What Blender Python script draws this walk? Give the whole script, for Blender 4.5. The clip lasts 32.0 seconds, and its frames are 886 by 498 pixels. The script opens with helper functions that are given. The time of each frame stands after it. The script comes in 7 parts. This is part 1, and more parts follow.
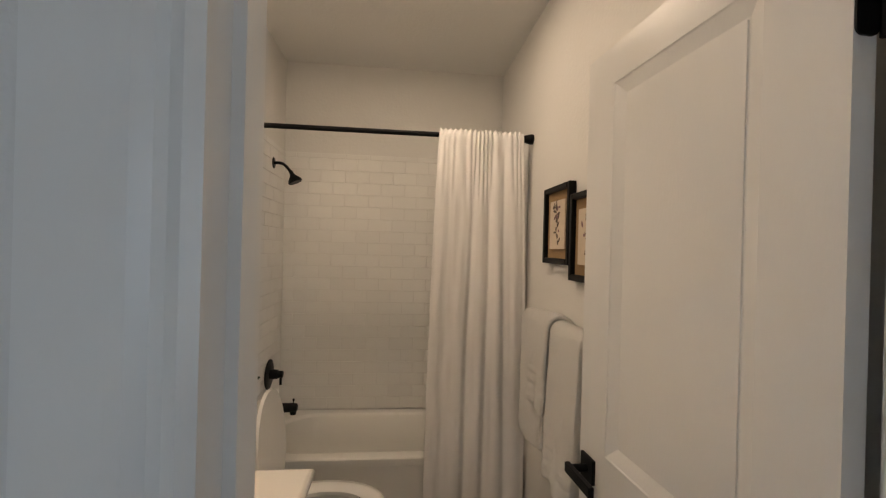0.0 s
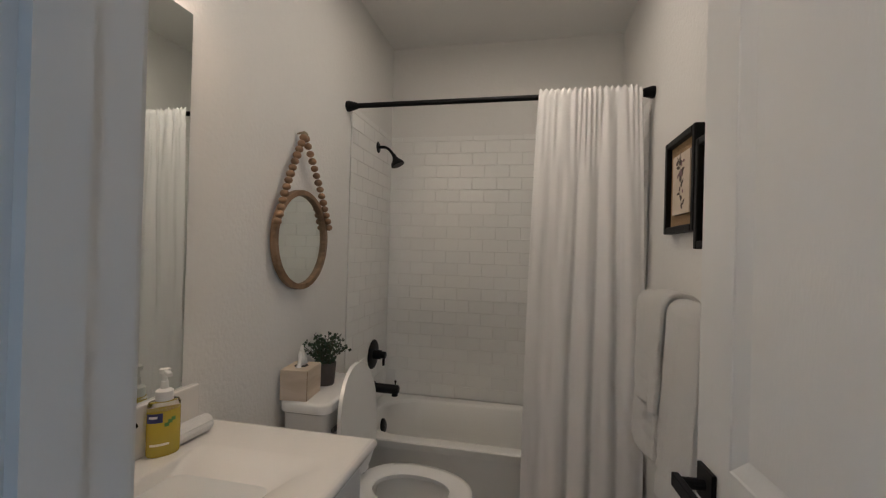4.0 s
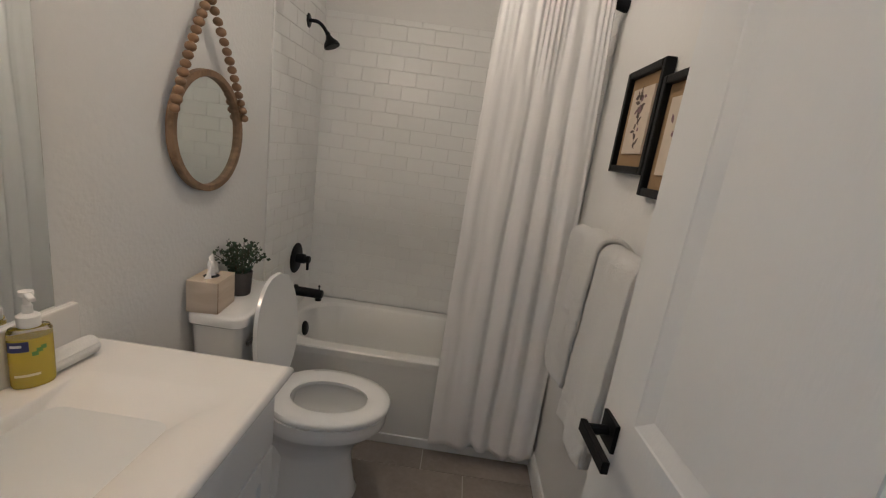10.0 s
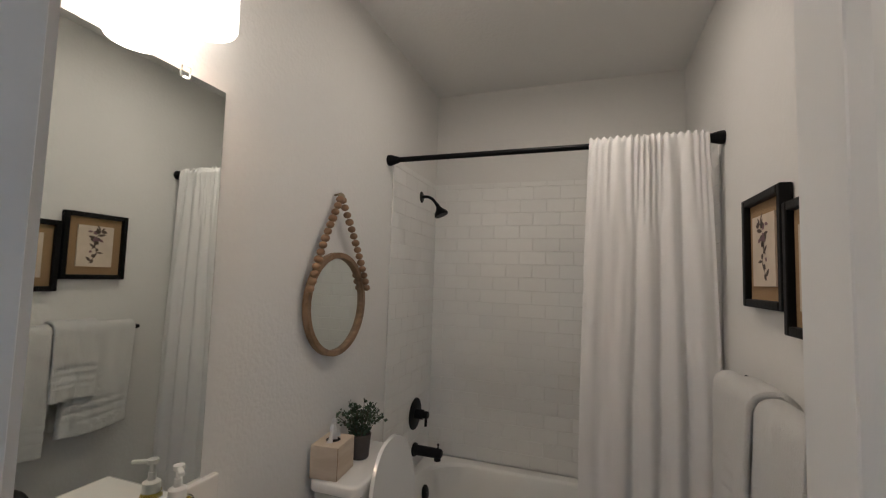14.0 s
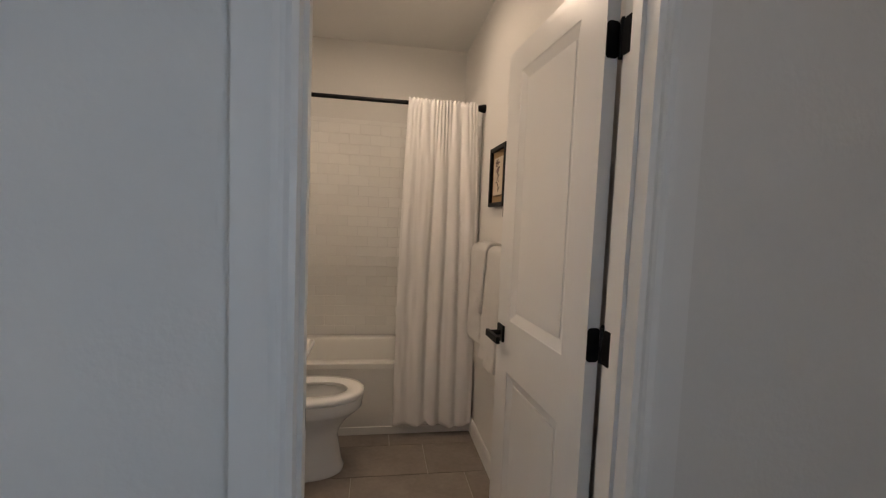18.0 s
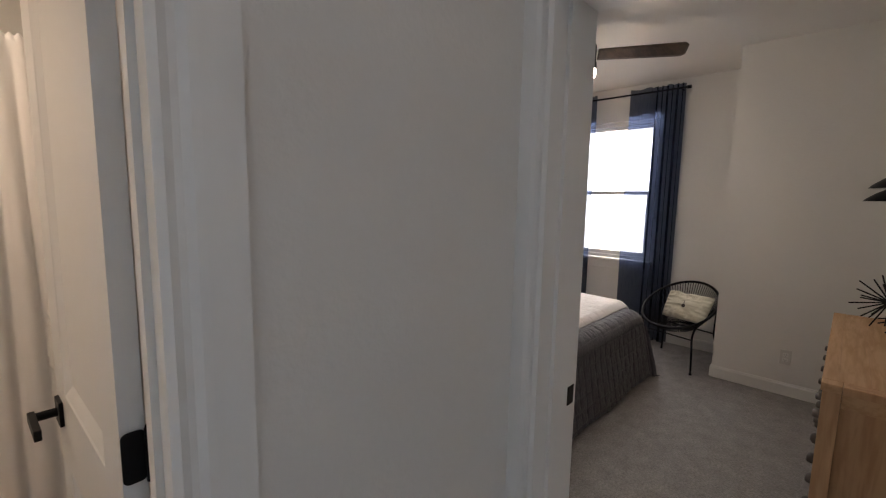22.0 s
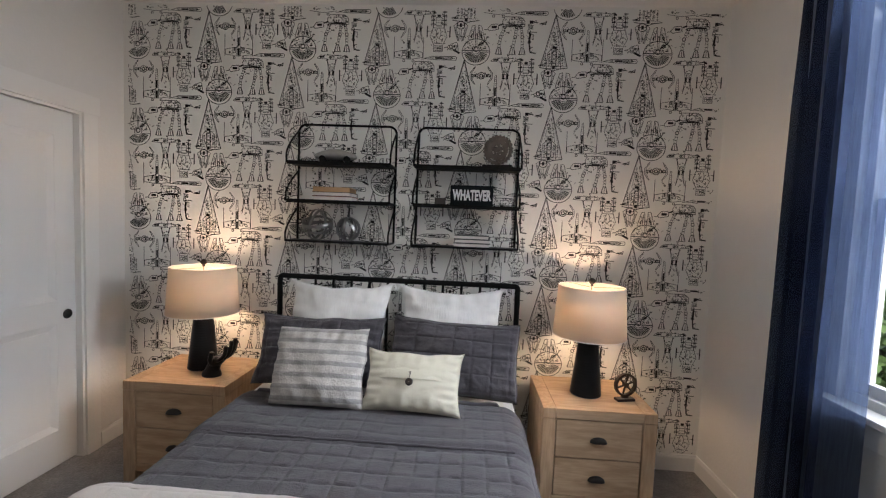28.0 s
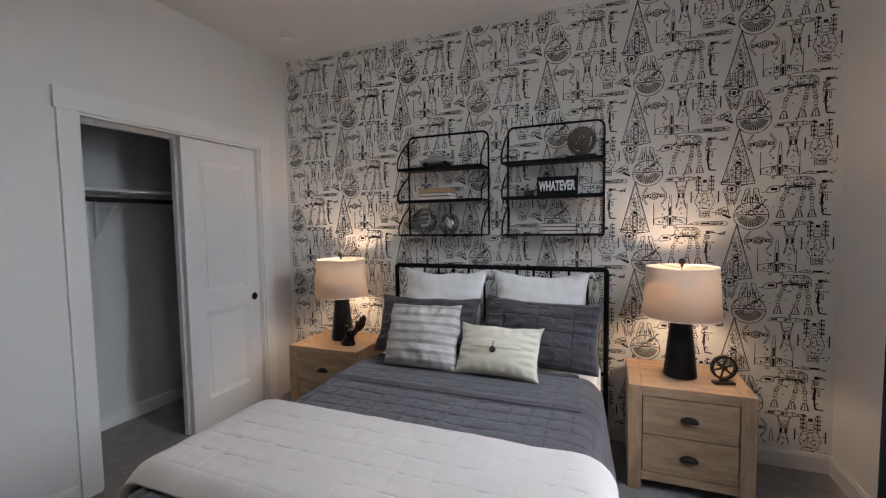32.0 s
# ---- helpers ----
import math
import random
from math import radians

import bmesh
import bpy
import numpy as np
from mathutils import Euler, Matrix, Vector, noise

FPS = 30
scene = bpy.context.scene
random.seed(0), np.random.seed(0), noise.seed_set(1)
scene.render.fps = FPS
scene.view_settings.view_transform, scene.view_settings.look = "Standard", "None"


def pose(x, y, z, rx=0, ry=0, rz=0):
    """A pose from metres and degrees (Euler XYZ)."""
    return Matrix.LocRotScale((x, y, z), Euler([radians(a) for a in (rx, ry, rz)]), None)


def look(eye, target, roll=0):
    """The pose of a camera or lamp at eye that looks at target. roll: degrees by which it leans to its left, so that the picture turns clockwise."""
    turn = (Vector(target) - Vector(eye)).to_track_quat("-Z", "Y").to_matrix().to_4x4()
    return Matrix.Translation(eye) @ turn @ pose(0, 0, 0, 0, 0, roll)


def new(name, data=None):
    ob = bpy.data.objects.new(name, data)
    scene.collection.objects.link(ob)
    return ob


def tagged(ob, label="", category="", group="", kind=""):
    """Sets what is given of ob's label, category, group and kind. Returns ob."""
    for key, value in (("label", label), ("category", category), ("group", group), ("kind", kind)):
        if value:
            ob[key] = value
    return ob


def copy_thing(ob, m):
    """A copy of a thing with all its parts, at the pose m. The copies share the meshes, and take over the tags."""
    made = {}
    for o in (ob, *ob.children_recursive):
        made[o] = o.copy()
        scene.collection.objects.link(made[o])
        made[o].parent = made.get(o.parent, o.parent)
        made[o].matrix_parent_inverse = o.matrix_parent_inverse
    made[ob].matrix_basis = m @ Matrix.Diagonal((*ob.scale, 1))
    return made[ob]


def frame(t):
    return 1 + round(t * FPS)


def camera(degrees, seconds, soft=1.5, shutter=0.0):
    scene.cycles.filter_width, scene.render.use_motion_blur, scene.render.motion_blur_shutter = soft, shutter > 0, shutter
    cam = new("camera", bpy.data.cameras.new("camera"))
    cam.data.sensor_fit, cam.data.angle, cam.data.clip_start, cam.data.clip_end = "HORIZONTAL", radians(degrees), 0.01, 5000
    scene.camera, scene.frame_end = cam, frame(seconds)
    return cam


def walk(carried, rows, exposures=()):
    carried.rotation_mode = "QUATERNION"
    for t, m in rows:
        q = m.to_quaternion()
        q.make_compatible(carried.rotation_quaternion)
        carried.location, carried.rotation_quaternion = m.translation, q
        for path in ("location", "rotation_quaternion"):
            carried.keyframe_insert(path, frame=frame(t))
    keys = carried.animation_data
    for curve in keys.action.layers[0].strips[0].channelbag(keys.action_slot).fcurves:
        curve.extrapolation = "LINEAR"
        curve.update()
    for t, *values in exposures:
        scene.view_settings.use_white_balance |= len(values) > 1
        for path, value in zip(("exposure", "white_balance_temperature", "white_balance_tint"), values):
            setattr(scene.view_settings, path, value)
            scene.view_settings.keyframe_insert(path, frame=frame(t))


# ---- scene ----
cam = camera(92.6, 32.0, soft=1.2)
PATH = [
    (0, (0.483, 0.037, 1.508), (0.688, 2.027, 1.506), 1.5),
    (0.5, (0.539, 0.143, 1.491), (0.358, 2.135, 1.494), 2.0),
    (1, (0.584, 0.235, 1.481), (0.161, 2.19, 1.486), 2.3),
    (1.5, (0.631, 0.284, 1.488), (0.015, 2.187, 1.481), 2.2),
    (2, (0.668, 0.304, 1.487), (-0.029, 2.179, 1.48), 2.2),
    (2.5, (0.674, 0.313, 1.466), (-0.076, 2.167, 1.46), 2.1),
    (4.5, (0.648, 0.182, 1.331), (0.409, 2.168, 1.326), 1.1),
    (5, (0.65, 0.207, 1.278), (0.534, 2.196, 1.107), 0.7),
    (5.5, (0.638, 0.224, 1.238), (0.557, 2.184, 0.851), 1.0),
    (6, (0.638, 0.242, 1.202), (0.586, 2.163, 0.648), 2.0),
    (6.5, (0.643, 0.251, 1.165), (0.615, 2.133, 0.489), 3.0),
    (7, (0.64, 0.258, 1.138), (0.63, 2.1, 0.358), 4.1),
    (7.5, (0.633, 0.257, 1.114), (0.64, 2.063, 0.257), 5.1),
    (8, (0.633, 0.262, 1.144), (0.658, 2.041, 0.231), 6.1),
    (8.5, (0.627, 0.248, 1.216), (0.66, 2.02, 0.289), 7.1),
    (9, (0.631, 0.247, 1.29), (0.649, 2.067, 0.461), 8.0),
    (9.5, (0.626, 0.291, 1.395), (0.612, 2.182, 0.744), 8.4),
    (10, (0.622, 0.32, 1.456), (0.568, 2.266, 0.998), 7.9),
    (10.5, (0.62, 0.361, 1.512), (0.467, 2.333, 1.212), 6.2),
    (11, (0.636, 0.371, 1.544), (0.27, 2.331, 1.383), 3.7),
    (11.5, (0.654, 0.351, 1.557), (0.116, 2.277, 1.503), 2.5),
    (12, (0.672, 0.348, 1.547), (0.069, 2.255, 1.568), 2.1),
    (12.5, (0.675, 0.355, 1.562), (0.039, 2.25, 1.608), 1.8),
    (13, (0.673, 0.343, 1.565), (0.017, 2.231, 1.66), 1.7),
    (13.5, (0.678, 0.342, 1.544), (0.004, 2.221, 1.67), 1.7),
    (15.5, (0.627, 0.052, 1.455), (0.167, 1.992, 1.619), 1.3),
    (16, (0.594, -0.093, 1.445), (0.26, 1.877, 1.547), 1.0),
    (16.5, (0.504, -0.181, 1.427), (0.393, 1.816, 1.461), 0.9),
    (17, (0.494, -0.309, 1.432), (0.654, 1.684, 1.399), 0.0),
    (17.5, (0.531, -0.441, 1.372), (0.838, 1.533, 1.297), 4.1),
    (18, (0.493, -0.483, 1.374), (0.808, 1.488, 1.238), 2.3),
    (18.5, (0.428, -0.556, 1.371), (0.769, 1.406, 1.183), 3.5),
    (19, (0.379, -0.621, 1.353), (0.735, 1.334, 1.131), 4.1),
    (19.5, (0.396, -0.708, 1.355), (0.767, 1.242, 1.102), 4.4),
    (20, (0.428, -0.769, 1.349), (0.807, 1.176, 1.08), 4.5),
    (20.5, (0.455, -0.736, 1.384), (0.855, 1.202, 1.096), 4.6),
    (21, (0.494, -0.605, 1.419), (1.197, 1.245, 1.135), 4.5),
    (21.5, (0.674, -0.462, 1.449), (1.826, 1.153, 1.192), 2.9),
    (22, (0.927, -0.298, 1.5), (2.359, 1.077, 1.258), 1.1),
    (22.5, (1.198, -0.179, 1.408), (2.888, 0.879, 1.249), 1.1),
    (23, (1.536, -0.115, 1.45), (3.426, 0.522, 1.318), 0.3),
    (23.3, (1.711, -0.022, 1.494), (3.625, 0.543, 1.357), -0.3),
    (23.5, (1.825, 0.023, 1.496), (3.742, 0.578, 1.365), -0.5),
    (23.6, (1.891, 0.018, 1.501), (3.802, 0.592, 1.372), -0.8),
    (24, (2.151, 0.07, 1.489), (4.059, 0.657, 1.377), -1.1),
    (24.5, (2.421, 0.111, 1.455), (4.268, 0.875, 1.379), -1.4),
    (25, (2.628, 0.234, 1.466), (4.285, 1.351, 1.389), -0.2),
    (25.5, (2.955, 0.325, 1.48), (4.357, 1.748, 1.396), 0.9),
    (27.5, (4.119, 0.457, 1.455), (4.29, 2.447, 1.342), 2.2),
    (28, (4.342, 0.437, 1.456), (4.226, 2.429, 1.33), 2.3),
    (28.5, (4.492, 0.419, 1.446), (4.067, 2.368, 1.316), 2.0),
    (29, (4.563, 0.324, 1.457), (3.769, 2.153, 1.31), 1.1),
    (29.5, (4.584, 0.257, 1.454), (3.526, 1.948, 1.303), 0.5),
    (30, (4.608, 0.214, 1.45), (3.505, 1.877, 1.302), 0.4),
    (30.5, (4.654, 0.219, 1.445), (3.586, 1.904, 1.299), 0.4),
    (31, (4.647, 0.193, 1.418), (3.679, 1.938, 1.282), -0.0),
    (31.5, (4.635, 0.182, 1.405), (3.799, 1.994, 1.274), -0.6),
    (32, (4.663, 0.187, 1.398), (3.927, 2.043, 1.275), -0.9),
]
EXPOSURES = [(0, 1.1, 7600, 14), (1, 1.08, 6900, 12), (2, 0.92, 6350, 10), (5, 0.85, 6100, 10), (6, 1.12, 6100, 10), (7, 1.3, 6150, 10), (8, 1.5, 6100, 10), (9.2, 1.5, 6150, 10), (10, 1.1, 6100, 10), (11, 1.08, 6000, 10), (12, 0.7, 5950, 10), (16, 1.0, 6250, 10), (17, 1.0, 7050, 14), (19, 1.17, 7500, 18), (21, 1.3, 8400, 22), (22.2, 1.27, 7200, 16), (23.1, 1.58, 6500, 10), (24.2, 1.62, 5250, 8), (25, 1.5, 5750, 12), (25.5, 1.42, 5900, 12), (27.5, 1.2, 6400, 12), (28.2, 1.17, 6300, 12), (29, 1.05, 6100, 12), (32, 0.98, 6150, 12)]
walk(cam, [(t, look(eye, target, roll)) for t, eye, target, roll in PATH], EXPOSURES)

# ---- light ----
world = bpy.data.worlds.new("world")
scene.world = world
world.use_nodes = True
sky = world.node_tree.nodes.new("ShaderNodeTexSky")
sky.sky_type = "NISHITA"
sky.sun_disc = False
sky.sun_elevation, sky.sun_rotation = radians(44), radians(-107)
sky.dust_density = 4
world.node_tree.links.new(sky.outputs[0], world.node_tree.nodes["Background"].inputs[0])
world.node_tree.nodes["Background"].inputs[1].default_value = 0.15


def lamp(name, kind, energy, m, color=(1, 1, 1), size=0.1, size_y=None, label="", category="lamp"):
    data = bpy.data.lights.new(name, kind)
    data.energy, data.color = energy, color
    if kind == "AREA":
        data.size = size
        if size_y:
            data.shape, data.size_y = "RECTANGLE", size_y
    elif kind == "SUN":
        data.angle = radians(12)
    else:
        data.shadow_soft_size = size
    ob = new(name, data)
    ob.matrix_world = m
    return ob


lamp("sun", "SUN", 2.5, look((-20, -6, 20), (0, 0, 0)), (1, 0.97, 0.93))
# area lamps for daylight: outside the bedroom window, at an assumed, unseen hall window
lamp("bedroom_daylight", "AREA", 17, look((6.15, 1.70, 1.95), (4.2, 1.70, 0.0)), (0.88, 0.94, 1.0), 1.0, 1.5).data.spread = radians(110)
# added lamp, tinted blue and narrowed so the wall's left part catches most
lamp("assumed_hall_daylight", "AREA", 5.2, look((1.915, -2.05, 1.5), (0, -1.6, 1.4)), (0.42, 0.68, 1.0), 1.05, 1.25).data.spread = radians(116)

# ---- materials ----


def material(name, color, rough=0.5, metal=0.0, grain=0.0, grain_scale=40.0, stain=0.0, stain_scale=2.0, bump=0.0, bump_scale=60.0, coat=0.0, sheen=0.0, stretch=(1, 1, 1), tint=0.0, spec=0.5):
    m = bpy.data.materials.new(name)
    m.use_nodes = True
    n, l = m.node_tree.nodes, m.node_tree.links
    b = n["Principled BSDF"]
    b.inputs["Roughness"].default_value, b.inputs["Metallic"].default_value = rough, metal
    b.inputs["Coat Weight"].default_value, b.inputs["Sheen Weight"].default_value = coat, sheen
    b.inputs["Specular IOR Level"].default_value = spec
    co = n.new("ShaderNodeTexCoord")
    mp = n.new("ShaderNodeMapping")
    mp.inputs["Scale"].default_value = stretch
    l.new(co.outputs["Object"], mp.inputs["Vector"])
    hsv = n.new("ShaderNodeHueSaturation")
    hsv.inputs["Color"].default_value = (*color, 1)
    value = None

    def add(sock, amount):
        mul = n.new("ShaderNodeMath")
        mul.operation = "MULTIPLY_ADD"
        mul.inputs[1].default_value, mul.inputs[2].default_value = 2 * amount, 1 - amount
        l.new(sock, mul.inputs[0])
        return mul.outputs[0]

    for amount, scale, detail in ((grain, grain_scale, 4), (stain, stain_scale, 3)):
        if amount:
            tex = n.new("ShaderNodeTexNoise")
            tex.inputs["Scale"].default_value, tex.inputs["Detail"].default_value = scale, detail
            l.new(mp.outputs[0], tex.inputs["Vector"])
            out = add(tex.outputs["Fac"], amount)
            if value is None:
                value = out
            else:
                mul = n.new("ShaderNodeMath")
                mul.operation = "MULTIPLY"
                l.new(value, mul.inputs[0]), l.new(out, mul.inputs[1])
                value = mul.outputs[0]
    if tint:
        info = n.new("ShaderNodeObjectInfo")
        out = add(info.outputs["Random"], tint)
        if value is None:
            value = out
        else:
            mul = n.new("ShaderNodeMath")
            mul.operation = "MULTIPLY"
            l.new(value, mul.inputs[0]), l.new(out, mul.inputs[1])
            value = mul.outputs[0]
    if value is not None:
        l.new(value, hsv.inputs["Value"])
    l.new(hsv.outputs[0], b.inputs["Base Color"])
    if bump:
        tex = n.new("ShaderNodeTexNoise")
        tex.inputs["Scale"].default_value, tex.inputs["Detail"].default_value = bump_scale, 3
        l.new(mp.outputs[0], tex.inputs["Vector"])
        bp = n.new("ShaderNodeBump")
        bp.inputs["Strength"].default_value, bp.inputs["Distance"].default_value = bump, 0.01
        l.new(tex.outputs["Fac"], bp.inputs["Height"])
        l.new(bp.outputs[0], b.inputs["Normal"])
    return m


def wood_material(name, light, dark, scale=9.0, stretch=(1, 9, 9), rough=0.5, knots=0.25):
    m = material(name, light, rough)
    n, l = m.node_tree.nodes, m.node_tree.links
    b = n["Principled BSDF"]
    co, info = n.new("ShaderNodeTexCoord"), n.new("ShaderNodeObjectInfo")
    off = n.new("ShaderNodeVectorMath")
    off.operation = "ADD"
    l.new(co.outputs["Object"], off.inputs[0]), l.new(info.outputs["Location"], off.inputs[1])
    mp = n.new("ShaderNodeMapping")
    mp.inputs["Scale"].default_value = stretch
    l.new(off.outputs[0], mp.inputs["Vector"])
    fine, broad = n.new("ShaderNodeTexNoise"), n.new("ShaderNodeTexNoise")
    for tex, s, d in ((fine, scale, 6), (broad, scale * 0.35, 2)):
        tex.inputs["Scale"].default_value, tex.inputs["Detail"].default_value = s, d
        tex.inputs["Distortion"].default_value = 0.6
        l.new(mp.outputs[0], tex.inputs["Vector"])
    mul = n.new("ShaderNodeMath")
    mul.operation = "ADD"
    half = n.new("ShaderNodeMath")
    half.operation = "MULTIPLY"
    half.inputs[1].default_value = 0.5
    l.new(fine.outputs["Fac"], mul.inputs[0]), l.new(broad.outputs["Fac"], mul.inputs[1]), l.new(mul.outputs[0], half.inputs[0])
    ramp = n.new("ShaderNodeValToRGB")
    ramp.color_ramp.elements[0].position, ramp.color_ramp.elements[1].position = 0.4, 0.58
    ramp.color_ramp.elements[0].color, ramp.color_ramp.elements[1].color = (*dark, 1), (*light, 1)
    l.new(half.outputs[0], ramp.inputs[0])
    l.new(ramp.outputs[0], b.inputs["Base Color"])
    bp = n.new("ShaderNodeBump")
    bp.inputs["Strength"].default_value, bp.inputs["Distance"].default_value = 0.25, 0.004
    l.new(fine.outputs["Fac"], bp.inputs["Height"]), l.new(bp.outputs[0], b.inputs["Normal"])
    return m


def glow_material(name, color, strength):
    m = bpy.data.materials.new(name)
    m.use_nodes = True
    b = m.node_tree.nodes["Principled BSDF"]
    b.inputs["Base Color"].default_value = (*color, 1)
    b.inputs["Emission Color"].default_value, b.inputs["Emission Strength"].default_value = (*color, 1), strength
    return m


def sheer_material(name, color, clear, trans, glow=None, tint=(1, 1, 1)):
    """A cloth that lets light through: part holes, part translucent thread."""
    m = bpy.data.materials.new(name)
    m.use_nodes = True
    n, l = m.node_tree.nodes, m.node_tree.links
    b = n["Principled BSDF"]
    b.inputs["Base Color"].default_value, b.inputs["Roughness"].default_value, b.inputs["Specular IOR Level"].default_value = (*color, 1), 0.9, 0.1
    tl, tp = n.new("ShaderNodeBsdfTranslucent"), n.new("ShaderNodeBsdfTransparent")
    tl.inputs[0].default_value = (*(glow or [min(1, 1.6 * c + 0.055) for c in color]), 1)
    tp.inputs[0].default_value = (*tint, 1)
    m1, m2 = n.new("ShaderNodeMixShader"), n.new("ShaderNodeMixShader")
    m1.inputs[0].default_value = trans
    l.new(b.outputs[0], m1.inputs[1]), l.new(tl.outputs[0], m1.inputs[2])
    co, wv = n.new("ShaderNodeTexCoord"), n.new("ShaderNodeTexNoise")
    mp = n.new("ShaderNodeMapping")
    mp.inputs["Scale"].default_value = (1, 1, 0.06)
    l.new(co.outputs["Object"], mp.inputs["Vector"]), l.new(mp.outputs[0], wv.inputs["Vector"])
    wv.inputs["Scale"].default_value = 150
    mr = n.new("ShaderNodeMapRange")
    mr.inputs["From Min"].default_value, mr.inputs["From Max"].default_value = 0.3, 0.7
    mr.inputs["To Min"].default_value, mr.inputs["To Max"].default_value = clear * 0.88, clear * 1.12
    l.new(wv.outputs["Fac"], mr.inputs[0]), l.new(mr.outputs[0], m2.inputs[0])
    l.new(m1.outputs[0], m2.inputs[1]), l.new(tp.outputs[0], m2.inputs[2])
    l.new(m2.outputs[0], n["Material Output"].inputs[0])
    return m


def glass_material(name, color=(1, 1, 1), rough=0.0, ior=1.45):
    m = bpy.data.materials.new(name)
    m.use_nodes = True
    b = m.node_tree.nodes["Principled BSDF"]
    b.inputs["Base Color"].default_value = (*color, 1)
    b.inputs["Transmission Weight"].default_value, b.inputs["Roughness"].default_value, b.inputs["IOR"].default_value = 1.0, rough, ior
    return m


WALL = material("wall_paint", (0.76, 0.745, 0.72), 0.6, grain=0.015, stain=0.03, stain_scale=1.1, bump=0.14, bump_scale=62)
WALLB = material("bath_wall_paint", (0.76, 0.745, 0.72), 0.55, grain=0.015, stain=0.03, stain_scale=1.1, bump=0.24, bump_scale=70)
CEIL = material("ceiling_paint", (0.8, 0.79, 0.77), 0.7, grain=0.01, stain=0.02, bump=0.2, bump_scale=60)
TRIM = material("trim_paint", (0.8, 0.79, 0.77), 0.32, stain=0.02, bump=0.03, bump_scale=30)
DOORP = material("door_paint", (0.74, 0.74, 0.735), 0.3, stain=0.025, bump=0.05, bump_scale=45, stretch=(4, 4, 1))
BLACK = material("black_metal", (0.006, 0.006, 0.007), 0.42, 0.0, grain=0.2, stain=0.1, spec=0.14)
BLACKM = material("black_iron", (0.006, 0.006, 0.006), 0.5, 0.0, spec=0.16, grain=0.3, bump=0.08, bump_scale=120)
PORC = material("porcelain", (0.82, 0.815, 0.8), 0.09, stain=0.01, coat=0.4)
TUBM = material("tub_enamel", (0.79, 0.78, 0.75), 0.27, stain=0.015, coat=0.3)
TILE = material("wall_tile", (0.82, 0.81, 0.785), 0.3, tint=0.02, bump=0.05, bump_scale=14, coat=0.2)
GROUT = material("grout", (0.72, 0.705, 0.68), 0.85, grain=0.08, grain_scale=200)
FGROUT = material("floor_grout", (0.5, 0.47, 0.43), 0.9, grain=0.1, grain_scale=200)
CARPET = material("carpet", (0.25, 0.232, 0.22), 0.95, grain=0.6, grain_scale=75, stain=0.4, stain_scale=11, bump=1.0, bump_scale=110, sheen=0.2)
CLOTHW = material("white_cotton", (0.8, 0.785, 0.76), 0.9, grain=0.05, grain_scale=300, stain=0.02, bump=0.2, bump_scale=350, sheen=0.2)
TERRY = material("terry", (0.82, 0.8, 0.77), 0.95, grain=0.1, grain_scale=260, bump=0.9, bump_scale=330, sheen=0.5)
CURTW = material("shower_cloth", (0.87, 0.85, 0.835), 0.85, grain=0.03, grain_scale=300, stain=0.02, bump=0.12, bump_scale=300, sheen=0.2)
COUNTER = material("cultured_marble", (0.83, 0.8, 0.765), 0.2, stain=0.02, stain_scale=5, coat=0.25)
CABINET = material("cabinet_paint", (0.74, 0.735, 0.72), 0.35, stain=0.02, bump=0.02)
MIRROR = material("mirror_glass", (0.81, 0.845, 0.82), 0.015, 1.0)
GLASS = glass_material("clear_glass")
OAK = wood_material("light_oak", (0.52, 0.36, 0.225), (0.39, 0.255, 0.148), 7, (1.2, 9, 9))
OAKV = wood_material("light_oak_upright", (0.51, 0.35, 0.218), (0.38, 0.245, 0.14), 7, (9, 9, 1.2))
PINE = wood_material("brushed_pine", (0.6, 0.37, 0.205), (0.48, 0.275, 0.132), 6, (1.0, 10, 10), 0.6)
PINEV = wood_material("brushed_pine_upright", (0.57, 0.34, 0.185), (0.45, 0.25, 0.12), 6, (10, 10, 1.0), 0.6)
BEADM = wood_material("bead_wood", (0.29, 0.165, 0.085), (0.2, 0.108, 0.053), 14, (1, 1, 3))
RINGW = wood_material("ring_wood", (0.27, 0.165, 0.09), (0.17, 0.1, 0.052), 14, (3, 3, 3))
CHAR = material("charcoal_quilt", (0.066, 0.059, 0.068), 0.92, grain=0.22, grain_scale=220, stain=0.12, stain_scale=6, bump=0.45, bump_scale=180, sheen=0.25)
THROW = material("ivory_throw", (0.65, 0.595, 0.555), 0.92, grain=0.07, grain_scale=240, stain=0.03, bump=0.22, bump_scale=240, sheen=0.25)
CREAM = material("cream_canvas", (0.74, 0.70, 0.57), 0.9, grain=0.06, grain_scale=300, bump=0.35, bump_scale=260)
SHEET = material("white_sheet", (0.8, 0.79, 0.78), 0.9, stain=0.03, bump=0.15, bump_scale=30)
NAVY = sheer_material("navy_sheer", (0.019, 0.026, 0.058), 0.24, 0.38, (0.058, 0.08, 0.145), (0.78, 0.88, 1.0))
PAPER = material("wallpaper", (0.82, 0.8, 0.76), 0.7, grain=0.03, grain_scale=160, stain=0.02, bump=0.08, bump_scale=200)
INK = material("wallpaper_ink", (0.009, 0.0085, 0.0085), 0.65, grain=0.5, grain_scale=120)
INKG = material("wallpaper_grey_ink", (0.014, 0.0135, 0.0135), 0.65, grain=0.4, grain_scale=120)
CERAM = material("black_ceramic", (0.006, 0.006, 0.007), 0.35, stain=0.1, spec=0.24, bump=0.12, bump_scale=30)
PULL = material("pull_bronze", (0.03, 0.026, 0.024), 0.42, 0.5, grain=0.3, stain=0.2, stain_scale=12)
